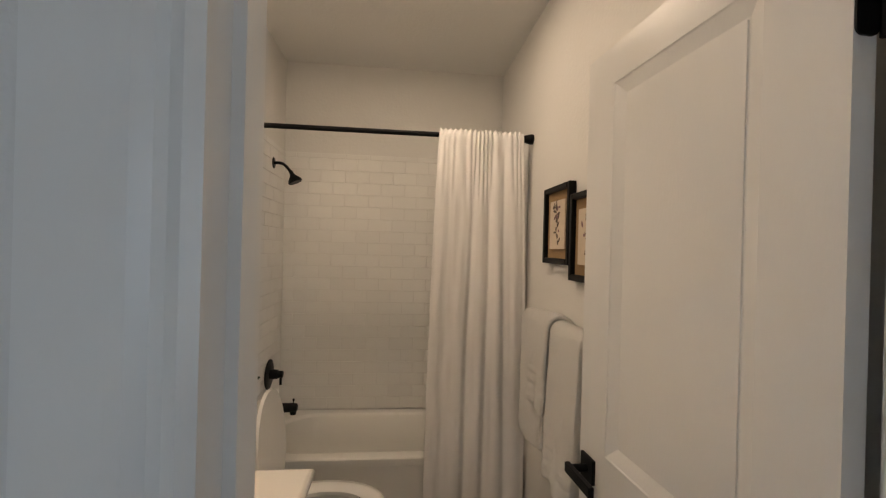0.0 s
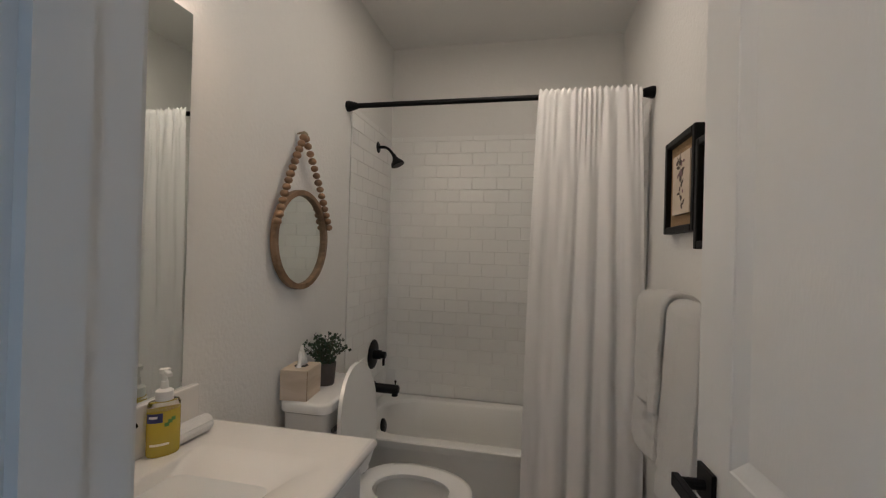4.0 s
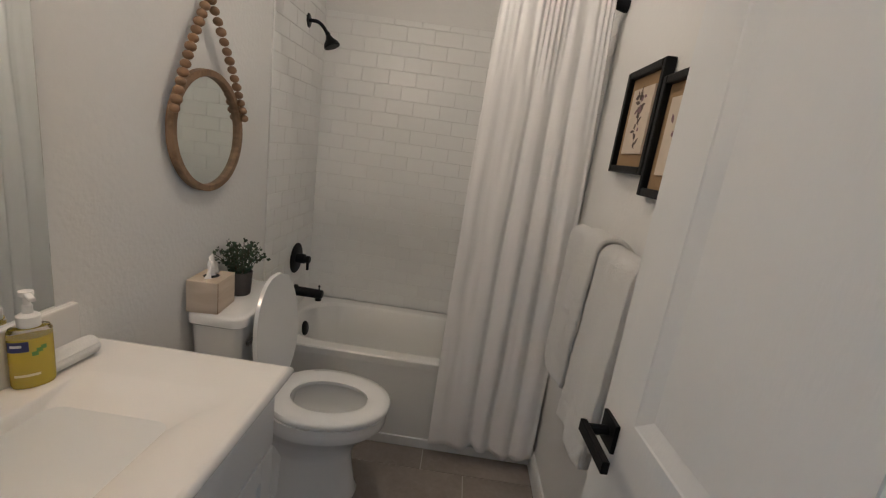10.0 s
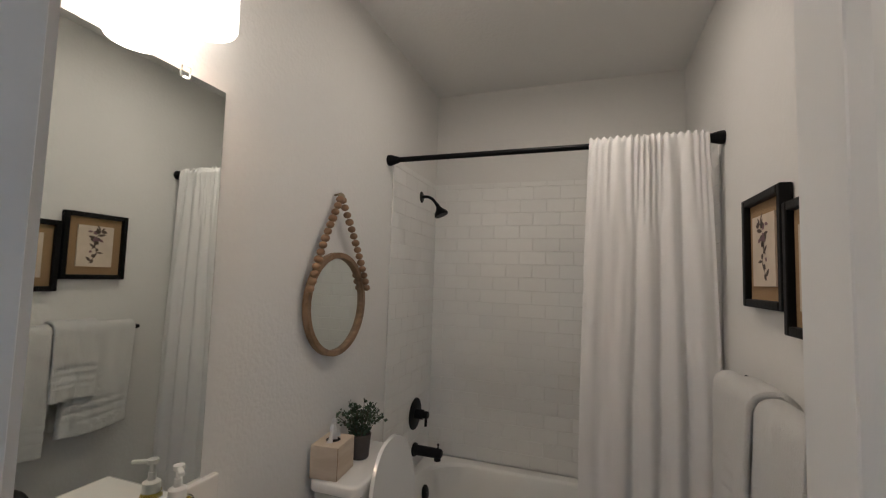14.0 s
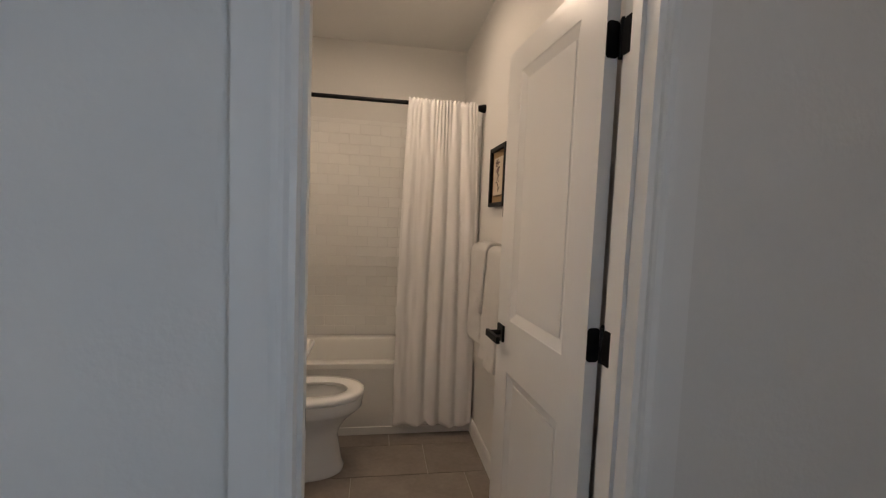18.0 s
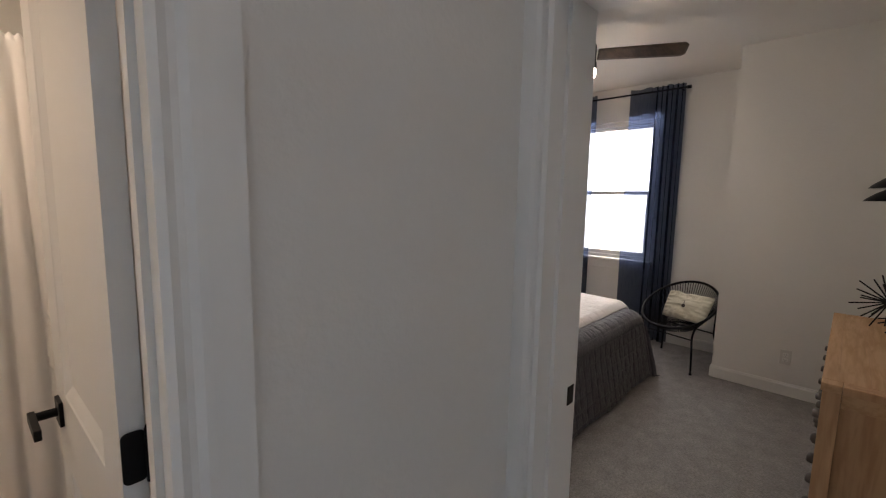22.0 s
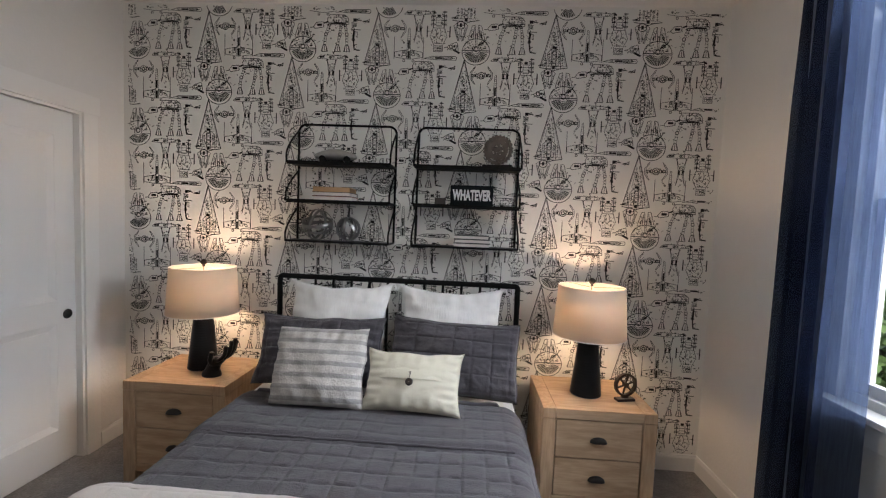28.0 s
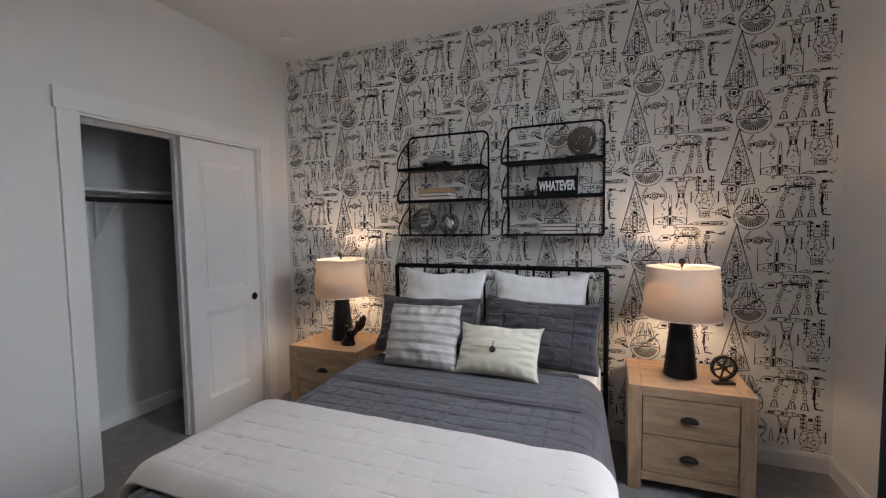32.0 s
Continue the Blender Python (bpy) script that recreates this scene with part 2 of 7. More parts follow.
BRONZE = material("dark_bronze", (0.066, 0.054, 0.046), 0.38, 0.8, grain=0.3, stain=0.2, stain_scale=12)
GREYM = material("grey_metal_bands", (0.2, 0.195, 0.19), 0.36, 0.7, grain=0.3)
SILVER = material("dull_silver", (0.42, 0.41, 0.39), 0.32, 0.9, grain=0.2)
BRASS = material("aged_brass", (0.3, 0.25, 0.17), 0.3, 0.9, grain=0.2)
OUTW = material("outlet_plastic", (0.66, 0.645, 0.62), 0.4, stain=0.02)
PLASTW = material("white_plastic", (0.78, 0.77, 0.75), 0.35, stain=0.01)
LEAF = material("leaf_green", (0.045, 0.085, 0.045), 0.55, grain=0.3, tint=0.25, stain=0.2, stain_scale=20)
POT = material("pot_brown", (0.085, 0.072, 0.066), 0.8, grain=0.2, bump=0.2)
STEM = material("stem_brown", (0.07, 0.06, 0.035), 0.8)
TISSUEM = wood_material("tissue_box_birch", (0.63, 0.52, 0.41), (0.55, 0.44, 0.33), 8, (1, 1, 5), 0.6)
BURLAP = material("burlap_mat", (0.33, 0.21, 0.105), 0.95, grain=0.3, grain_scale=260, bump=0.4, bump_scale=300)
ARTP = material("art_paper", (0.62, 0.52, 0.41), 0.85, grain=0.08, stain=0.12, stain_scale=9)
ARTD = material("art_ink", (0.1, 0.07, 0.055), 0.8, grain=0.3)
ARTP2 = material("art_plum", (0.21, 0.12, 0.13), 0.8, grain=0.3)
# closet walls: a slightly darker white than wall_paint
CLOSETW = material("closet_wall_tone", (0.66, 0.655, 0.64), 0.65, stain=0.03, bump=0.15, bump_scale=70)
BULB = glow_material("opal_glass", (1.0, 0.87, 0.73), 2.9)
BULBF = glow_material("fan_opal", (1.0, 0.95, 0.88), 22.0)
DOWN = glow_material("downlight_lens", (1.0, 0.85, 0.69), 72.0)
# lens of an added, unseen warm light in the hall
HALL_FILL = glow_material("hall_fill_lens", (1.0, 0.82, 0.66), 24.0)

# ---- helpers for shapes ----


def part(name, bm, mat, parent=None, label="", smooth=False):
    me = bpy.data.meshes.new(name)
    bmesh.ops.recalc_face_normals(bm, faces=bm.faces)
    bm.to_mesh(me)
    bm.free()
    if smooth:
        me.polygons.foreach_set("use_smooth", [True] * len(me.polygons))
        me.set_sharp_from_angle(angle=radians(smooth if smooth is not True else 45))
    for one in mat if isinstance(mat, (list, tuple)) else [mat]:
        me.materials.append(one)
    ob = new(name, me)
    if parent:
        ob.parent = parent
    if label:
        ob["label"] = label
    return ob


def thing(name, loc, label, category, group="", rz=0.0, kind=""):
    ob = new(name)
    ob.empty_display_size = 0.1
    ob.location, ob.rotation_euler = loc, (0, 0, radians(rz))
    return tagged(ob, label, category, group, kind)


def single(name, bm, mat, loc, label, category, group="", smooth=False, rz=0.0, kind=""):
    ob = part(name, bm, mat, None, "", smooth)
    ob.location, ob.rotation_euler = loc, (0, 0, radians(rz))
    return tagged(ob, label, category, group, kind)


def box(bm, x0, x1, y0, y1, z0, z1, bevel=0.0, seg=2):
    v = [bm.verts.new((x, y, z)) for x in (x0, x1) for y in (y0, y1) for z in (z0, z1)]
    f = [bm.faces.new([v[i] for i in q]) for q in ((0, 1, 3, 2), (4, 6, 7, 5), (0, 4, 5, 1), (2, 3, 7, 6), (0, 2, 6, 4), (1, 5, 7, 3))]
    if bevel:
        bmesh.ops.recalc_face_normals(bm, faces=f)
        edges = list({e for q in f for e in q.edges})
        bmesh.ops.bevel(bm, geom=edges, offset=bevel, segments=seg, profile=0.5, affect="EDGES")
    return bm


def boxes(*rows, bevel=0.0):
    bm = bmesh.new()
    for r in rows:
        box(bm, *r, bevel=bevel)
    return bm


def loft(bm, rings, cap=(True, True), closed=True):
    rows = [[bm.verts.new(p) for p in r] for r in rings]
    n = len(rows[0])
    for a, b in zip(rows, rows[1:]):
        for i in range(n if closed else n - 1):
            j = (i + 1) % n
            bm.faces.new((a[i], a[j], b[j], b[i]))
    if cap[0]:
        bm.faces.new(rows[0])
    if cap[1]:
        bm.faces.new(rows[-1])
    return bm


def lathe(bm, profile, seg=32, at=(0, 0, 0), cap=(False, False)):
    return loft(bm, [[(at[0] + r * math.cos(2 * math.pi * i / seg), at[1] + r * math.sin(2 * math.pi * i / seg), at[2] + z) for i in range(seg)] for r, z in profile], cap)


def tube(bm, pts, r, seg=8, closed=False, radii=None):
    pts = [Vector(p) for p in pts]
    n = len(pts)
    rings, side = [], None
    for i, p in enumerate(pts):
        a = pts[i - 1] if (i or closed) else p
        b = pts[(i + 1) % n] if (i < n - 1 or closed) else p
        d = (b - a).normalized()
        if side is None:
            side = d.orthogonal().normalized()
        side = (side - d * side.dot(d)).normalized()
        up = d.cross(side)
        rr = radii[i] if radii else r
        rings.append([tuple(p + rr * (math.cos(2 * math.pi * k / seg) * side + math.sin(2 * math.pi * k / seg) * up)) for k in range(seg)])
    if closed:
        rings.append(rings[0])
        rows = [[bm.verts.new(q) for q in ring] for ring in rings[:-1]]
        for i in range(len(rows)):
            a, b = rows[i], rows[(i + 1) % len(rows)]
            for k in range(seg):
                bm.faces.new((a[k], a[(k + 1) % seg], b[(k + 1) % seg], b[k]))
        return bm
    return loft(bm, rings)


def smooth_path(pts, n=6):
    """Points of a Catmull-Rom curve through pts."""
    p = [Vector(q) for q in pts]
    p = [2 * p[0] - p[1], *p, 2 * p[-1] - p[-2]]
    out = []
    for i in range(1, len(p) - 2):
        for k in range(n):
            t = k / n
            a, b, c, d = p[i - 1:i + 3]
            out.append(0.5 * (2 * b + (c - a) * t + (2 * a - 5 * b + 4 * c - d) * t * t + (3 * b - a - 3 * c + d) * t ** 3))
    return [*out, p[-2]]


def sheet(nu, nv, f):
    """A grid of nu by nv cells, f(u, v) with u, v from 0 to 1."""
    bm = bmesh.new()
    rows = [[bm.verts.new(f(i / nu, j / nv)) for j in range(nv + 1)] for i in range(nu + 1)]
    for i in range(nu):
        for j in range(nv):
            bm.faces.new((rows[i][j], rows[i + 1][j], rows[i + 1][j + 1], rows[i][j + 1]))
    return bm


def ball(bm, c, r, seg=12, ring=8, squash=1.0):
    return lathe(bm, [(max(1e-4, r * math.sin(math.pi * k / ring)), -r * squash * math.cos(math.pi * k / ring)) for k in range(ring + 1)], seg, c)


def turned(bm, m):
    bmesh.ops.transform(bm, matrix=m, verts=bm.verts)
    return bm


def noise3(x, y, z):
    return noise.noise(Vector((x, y, z)))


def solid(ob, t):
    mod = ob.modifiers.new("thickness", "SOLIDIFY")
    mod.thickness, mod.offset = t, 0
    return ob


# ---- the large structure ----
XL, XR, YB, YF, YH = -0.255, 1.145, 2.81, 0.483, 0.365      # bathroom sides, back, front, and the hall's face of the front wall
XH, XC, XW, YW, YS = 1.925, 2.14, 5.79, 3.03, -0.70       # hall's face of the bedroom wall, bedroom walls
JX, JY, ZC, ZB = 5.113, 0.455, 2.74, 2.67                 # the jog by the window, ceilings
DX0, DX1, DZ = 0.343, 1.065, 2.035                        # bathroom door opening
BY0, BY1 = -0.47, 0.282                                  # bedroom door opening
HX, HY = -0.346, -3.2                                     # hall's left wall and far end


def structure(name, bm, mat, label, category="wall"):
    return tagged(part(name, bm, mat), label, category, kind="structure")


def wall_rows(axis, c0, c1, a0, a1, z0, z1, holes=()):
    """Boxes of a wall with its thickness c0..c1 and its length a0..a1, left open at holes (from, to, bottom, top)."""
    out, at = [], a0
    for h0, h1, b, t in sorted(holes):
        out.append((at, h0, z0, z1))
        if b > z0:
            out.append((h0, h1, z0, b))
        out.append((h0, h1, t, z1))
        at = h1
    out.append((at, a1, z0, z1))
    return [(c0, c1, p, q, r, s) if axis == "x" else (p, q, c0, c1, r, s) for p, q, r, s in out]


WY0, WY1, WZ0, WZ1 = 1.27, 2.13, 0.84, 2.37
CY0, CY1, CZ = 1.535, 2.73, 1.99
structure("wall_bath_left", boxes((XL - 0.1, XL, YF, YB, 0, ZC)), WALLB, "white textured bathroom side wall")
structure("wall_bath_right", boxes((XR, XR + 0.12, YF, YB, 0, ZC)), WALL, "white textured bathroom side wall")
structure("wall_bath_back", boxes((XL - 0.1, XR + 0.12, YB, YB + 0.12, 0, ZC)), WALL, "white bathroom back wall above the tub")
structure("wall_bath_front", boxes(*wall_rows("y", YH, YF, HX, XC - 0.0, 0, ZC, [(DX0 - 0.018, DX1 + 0.018, 0, DZ + 0.018)])), WALL, "white wall between hall and bathroom")
structure("wall_hall_left", boxes((HX - 0.12, HX, HY, YF, 0, ZC)), WALL, "white hall side wall")
structure("wall_hall_end", boxes((HX - 0.12, XC, HY - 0.12, HY, 0, ZC)), WALL, "white end wall of the hall")
# the hall window is unseen, put here for the added blue lamp
structure("wall_bedroom_door", boxes(*wall_rows("x", XH, XC, HY, YH, 0, ZC, [(BY0 - 0.018, BY1 + 0.018, 0, DZ + 0.018), (-2.6, -1.5, 0.85, 2.15)])), WALL, "white wall with the bedroom doorway and an assumed, unseen window opening")
structure("wall_bedroom_closet", boxes(*wall_rows("x", XC - 0.12, XC, YF, YW + 0.12, 0, ZC, [(CY0, CY1, 0, CZ)])), WALL, "white bedroom wall with the closet opening")
structure("wall_bedroom_paper", boxes((XC, XW + 0.14, YW, YW + 0.12, 0, ZC)), PAPER, "wall papered with black line drawings on off-white")
structure("wall_bedroom_window", boxes(*wall_rows("x", XW, XW + 0.14, JY, YW, 0, ZC, [(WY0, WY1, WZ0, WZ1)])), WALL, "white bedroom wall with the window")
structure("wall_bedroom_jog", boxes((JX, XW + 0.14, YS - 0.12, JY, 0, ZC)), WALL, "white wall block beside the window")
structure("wall_bedroom_south", boxes((XC, JX, YS - 0.12, YS, 0, ZC)), WALL, "white bedroom wall behind the dresser")
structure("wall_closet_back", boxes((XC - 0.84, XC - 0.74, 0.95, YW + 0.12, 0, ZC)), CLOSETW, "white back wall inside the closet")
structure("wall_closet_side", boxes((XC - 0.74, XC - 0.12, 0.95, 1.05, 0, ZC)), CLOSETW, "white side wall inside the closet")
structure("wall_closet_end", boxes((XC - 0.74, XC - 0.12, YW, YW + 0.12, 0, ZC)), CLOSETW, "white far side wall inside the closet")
structure("floor_bath", boxes((XL, XR, YF, YB, -0.1, -0.004), (DX0, DX1, YH, YF, -0.1, -0.004)), FGROUT, "grey grout bed under the bathroom tiles", "floor")
structure("floor_hall", boxes((HX, XC, HY, YH, -0.1, 0)), CARPET, "taupe cut-pile carpet in the hall", "floor")
structure("floor_bedroom", boxes((XC, XW, YS, YW, -0.1, 0.0)), CARPET, "taupe cut-pile carpet in the bedroom", "floor")
structure("floor_closet", boxes((XC - 0.84, XC, YF, YW, -0.1, 0)), CARPET, "taupe cut-pile carpet inside the closet", "floor")
structure("ceiling_bath", boxes((XL - 0.1, XR + 0.12, YF, YB, ZB, ZB + 0.06)), CEIL, "white bathroom ceiling", "ceiling")
structure("ceiling_bedroom", boxes((HX - 0.12, XW + 0.14, HY - 0.12, YF, ZC, ZC + 0.1), (XC - 0.84, XW + 0.14, YF, YW + 0.12, ZC, ZC + 0.1), (HX - 0.12, XC - 0.84, YF, YW + 0.12, ZC + 0.002, ZC + 0.1)), CEIL, "white bedroom and hall ceiling", "ceiling")


def baseboard(name, rows):
    bm = bmesh.new()
    for axis, c, s, a0, a1 in rows:
        prof = [(0, 0), (0.014, 0), (0.014, 0.082), (0.009, 0.094), (0.009, 0.1), (0, 0.1)]
        rings = [[(c + s * d, a, z) if axis == "x" else (a, c + s * d, z) for d, z in prof] for a in (a0, a1)]
        loft(bm, rings)
    return structure(name, bm, TRIM, "white painted baseboard", "baseboard")


baseboard("baseboard_bath", [("x", XR, -1, 1.25, 2.19), ("x", XL, 1, 1.30, 2.19)])
baseboard("baseboard_bedroom", [("y", YW, -1, XC, XW), ("x", XC, 1, YH, CY0 - 0.1), ("x", XC, 1, CY1 + 0.1, YW - 0.014), ("x", XW, -1, JY + 0.014, YW - 0.014), ("y", JY, 1, JX, XW - 0.014), ("x", JX, -1, YS + 0.014, JY), ("y", YS, 1, XC, JX)])
baseboard("baseboard_hall", [("y", YH, -1, DX1 + 0.125, XH - 0.019), ("y", YH, -1, HX, DX0 - 0.125), ("x", HX, 1, HY, -0.1)])
baseboard("baseboard_closet", [("x", XC - 0.74, 1, 1.05, YW), ("y", 1.05, 1, XC - 0.726, XC - 0.12), ("y", YW, -1, XC - 0.726, XC - 0.12)])


def casing(name, axis, c, s, a0, a1, top, width=0.115, stepped=True, label="white painted door casing"):
    """Trim round an opening a0..a1 on the wall face c, that stands out by s."""
    bm = bmesh.new()
    prof = [(0, 0), (0, 0.011), (0.012, 0.017), (0.024, 0.011), (0.034, 0.011), (0.046, 0.018), (0.058, 0.019), (width, 0.02), (width, 0)] if stepped else [(0, 0), (0, 0.018), (width, 0.018), (width, 0)]

    def at(a, d, z):
        return (c + s * d, a, z) if axis == "x" else (a, c + s * d, z)
    for edge, sign in ((a0, -1), (a1, 1)):
        loft(bm, [[at(edge + sign * w, d, z if not z else top + (w if stepped else 0)) for w, d in prof] for z in (0, 1)])
    if stepped:
        loft(bm, [[at(edge + sign * w, d, top + w) for w, d in prof] for edge, sign in ((a0, -1), (a1, 1))])
    else:
        loft(bm, [[at(a, d, top + w) for w, d in [(0, 0), (0, 0.022), (0.105, 0.022), (0.105, 0)]] for a in (a0 - width - 0.012, a1 + width + 0.012)])
    return structure(name, bm, TRIM, label, "trim")


def jamb(name, axis, c0, c1, a0, a1, top, stop):
    bm = bmesh.new()
    for p, q in ((a0 - 0.018, a0), (a1, a1 + 0.018)):
        box(bm, *((c0, c1, p, q) if axis == "x" else (p, q, c0, c1)), 0, top + 0.018, 0.001, 1)
    box(bm, *((c0, c1, a0, a1) if axis == "x" else (a0, a1, c0, c1)), top, top + 0.018)
    s0, s1 = stop
    for p, q in ((a0, a0 + 0.011), (a1 - 0.011, a1)):
        box(bm, *((s0, s1, p, q) if axis == "x" else (p, q, s0, s1)), 0, top)
    box(bm, *((s0, s1, a0 + 0.011, a1 - 0.011) if axis == "x" else (a0 + 0.011, a1 - 0.011, s0, s1)), top - 0.011, top)
    return structure(name, bm, TRIM, "white painted door jamb with stop", "trim")


jamb("trim_bath_jamb", "y", YH - 0.002, YF + 0.002, DX0, DX1, DZ, (YH + 0.035, YH + 0.072))
casing("trim_bath_casing_hall", "y", YH, -1, DX0, DX1, DZ)
casing("trim_bath_casing_inside", "y", YF, 1, DX0 - 0.007, DX1 + 0.007, DZ + 0.007, 0.065)
jamb("trim_bedroom_jamb", "x", XH - 0.002, XC + 0.002, BY0, BY1, DZ, (XH + 0.06, XH + 0.1))
casing("trim_bedroom_casing_hall", "x", XH, -1, BY0, BY1, DZ, 0.1)
casing("trim_bedroom_casing_inside", "x", XC, 1, BY0, BY1, DZ, 0.09)
casing("trim_closet_casing", "x", XC, 1, CY0, CY1, CZ, 0.09, False, "flat white casing round the closet opening")
structure("trim_closet_jamb", boxes((XC - 0.122, XC + 0.004, CY0, CY0 + 0.014, 0, CZ), (XC - 0.122, XC + 0.004, CY1 - 0.014, CY1, 0, CZ), (XC - 0.122, XC - 0.09, CY0 + 0.014, CY1 - 0.014, CZ - 0.03, CZ), (XC - 0.004, XC + 0.004, CY0 + 0.014, CY1 - 0.014, CZ - 0.014, CZ)), TRIM, "white closet jamb and track cover", "trim")
structure("trim_hall_far_casing", boxes((HX, HX + 0.019, -0.16, -0.05, 0, 2.14), (HX, HX + 0.019, -0.95, -0.16, 2.03, 2.14)), TRIM, "white casing on the hall side wall", "trim")


def door_leaf(w, h, t, panels, stile=0.122):
    """A moulded two-panel leaf from the hinge at 0 along x, centred on y = 0."""
    bm = bmesh.new()
    xs = [0, stile, w - stile, w]
    zs = [0] + [z for p in panels for z in p] + [h]
    for y, s in ((-t / 2, 1), (t / 2, -1)):
        for i in range(3):
            for j in range(len(zs) - 1):
                x0, x1, z0, z1 = xs[i], xs[i + 1], zs[j], zs[j + 1]
                if i == 1 and j % 2 == 1:
                    last = None
                    for ins, dep in ((0, 0), (0.003, 0.0025), (0.034, 0.0135), (0.038, 0.0135), (0.0385, 0.0105)):
                        ring = [bm.verts.new(p) for p in ((x0 + ins, y + s * dep, z0 + ins), (x1 - ins, y + s * dep, z0 + ins), (x1 - ins, y + s * dep, z1 - ins), (x0 + ins, y + s * dep, z1 - ins))]
                        if last:
                            for k in range(4):
                                bm.faces.new((last[k], last[(k + 1) % 4], ring[(k + 1) % 4], ring[k]))
                        last = ring
                    bm.faces.new(last)
                else:
                    bm.faces.new([bm.verts.new(p) for p in ((x0, y, z0), (x1, y, z0), (x1, y, z1), (x0, y, z1))])
    for a, b in (((0, 0), (0, h)), ((w, 0), (w, h)), ((0, 0), (w, 0)), ((0, h), (w, h))):
        bm.faces.new([bm.verts.new(p) for p in ((a[0], -t / 2, a[1]), (b[0], -t / 2, b[1]), (b[0], t / 2, b[1]), (a[0], t / 2, a[1]))])
    bmesh.ops.remove_doubles(bm, verts=bm.verts, dist=0.0004)
    return bm


def lever(parent, x, z, y, s, toward):
    """A square rose with a flat lever that points along toward."""
    bm = boxes((x - 0.032, x + 0.032, min(y, y + s * 0.009), max(y, y + s * 0.009), z - 0.032, z + 0.032), bevel=0.002)
    h = part("door_handle", bm, BLACK, parent, "matt black square lever handle")
    neck = bmesh.new()
    tube(neck, [(x, y + s * 0.008, z), (x, y + s * 0.05, z)], 0.011, 12)
    part("neck", neck, BLACK, h)
    y2 = y + s * 0.056
    part("lever", boxes((min(x - toward * 0.014, x + toward * 0.115), max(x - toward * 0.014, x + toward * 0.115), y2 - 0.007, y2 + 0.007, z - 0.013, z + 0.013), bevel=0.002), BLACK, h)


def hinge_leaf(w, h, x0, x1, z):
    """A plate across y with rounded corners, x0 to x1 thick, centred on y = 0 and z."""
    bm = bmesh.new()
    ring = [(sy * (w / 2 - 0.01) + 0.01 * math.cos(radians(a0 + q * 15)), z + sz * (h / 2 - 0.01) + 0.01 * math.sin(radians(a0 + q * 15))) for sy, sz, a0 in ((1, 1, 0), (-1, 1, 90), (-1, -1, 180), (1, -1, 270)) for q in range(7)]
    return loft(bm, [[(x, y, zz) for y, zz in ring] for x in (x0, x1)])


def door(name, loc, rz, w, h, label, panels, stile=0.122):
    d = thing(name, loc, label, "door", rz=rz, kind="structure")
    part("leaf", door_leaf(w, h, 0.035, panels, stile), DOORP, d)
    return d


# bathroom door, open into the room along its side wall
bath_door = door("door_1", (1.046, 0.503, 0.012), 93.2, 0.655, 2.01, "white moulded two-panel door standing open into the bathroom", [(0.2, 0.795), (0.993, 1.915)], 0.124)
lever(bath_door, 0.603, 0.93, 0.0175, 1, -1)
lever(bath_door, 0.603, 0.93, -0.0175, -1, -1)
for z in (0.2, 1.06, 1.815):
    hg = part("hinge", hinge_leaf(0.034, 0.088, -0.0035, -0.0005, z), BLACK, bath_door, "matt black door hinge with rounded corners")
    leaf = hinge_leaf(0.038, 0.088, 0, 0.0025, z)
    part("jamb_leaf", turned(leaf, pose(1.046, 0.503, 0.012, 0, 0, 93.2).inverted() @ pose(DX1 - 0.0027, 0.4665, 0.012)), BLACK, hg)
    kn = bmesh.new()
    tube(kn, [(-0.009, -0.0205, z - 0.046), (-0.009, -0.0205, z + 0.046)], 0.007, 10)
    ball(kn, (-0.009, -0.0205, z + 0.048), 0.006, 8, 6)
    part("knuckle", kn, BLACK, hg)
# bedroom door, open against the dresser wall
bed_door = door("door_2", (2.15, BY0 + 0.012, 0.012), -13, 0.745, 2.01, "white moulded two-panel door standing open in the bedroom", [(0.21, 0.83), (0.975, 1.905)])
lever(bed_door, 0.685, 0.86, 0.0175, 1, -1)
part("latch", boxes((0.7448, 0.7465, -0.012, 0.012, 0.83, 0.89)), BLACK, bed_door)
for z in (0.2, 1.06, 1.815):
    part("hinge", boxes((-0.004, -0.001, -0.017, 0.017, z - 0.05, z + 0.05), bevel=0.001), BLACK, bed_door)
strike = single("strike_plate", boxes((2.098, 2.136, BY1 - 0.002, BY1 + 0.001, 0.865, 0.925), bevel=0.0009), BLACK, (0, 0, 0), "black strike plate on the bedroom door jamb", "strike plate")
strike2 = single("strike_plate", loft(bmesh.new(), [[(DX0 + dx, 0.482 + 0.017 * math.cos(a) * abs(math.cos(a)) ** -0.4 if abs(math.cos(a)) > 1e-3 else 0.482, 0.905 + 0.032 * math.sin(a) * max(1e-3, abs(math.sin(a))) ** -0.4) for a in [2 * math.pi * (k + 0.5) / 28 for k in range(28)]] for dx in (-0.001, 0.0025)]), BLACK, (0, 0, 0), "black strike plate on the bathroom door jamb", "strike plate")
part("latch_hole", boxes((DX0 + 0.0026, DX0 + 0.0032, 0.474, 0.49, 0.893, 0.917), bevel=0.0002), GREYM, strike2, "worn metal latch opening")
for z in (0.881, 0.929):
    screw = bmesh.new()
    tube(screw, [(DX0 + 0.0024, 0.482, z), (DX0 + 0.0034, 0.482, z)], 0.0035, 12)
    part("screw", screw, GREYM, strike2)
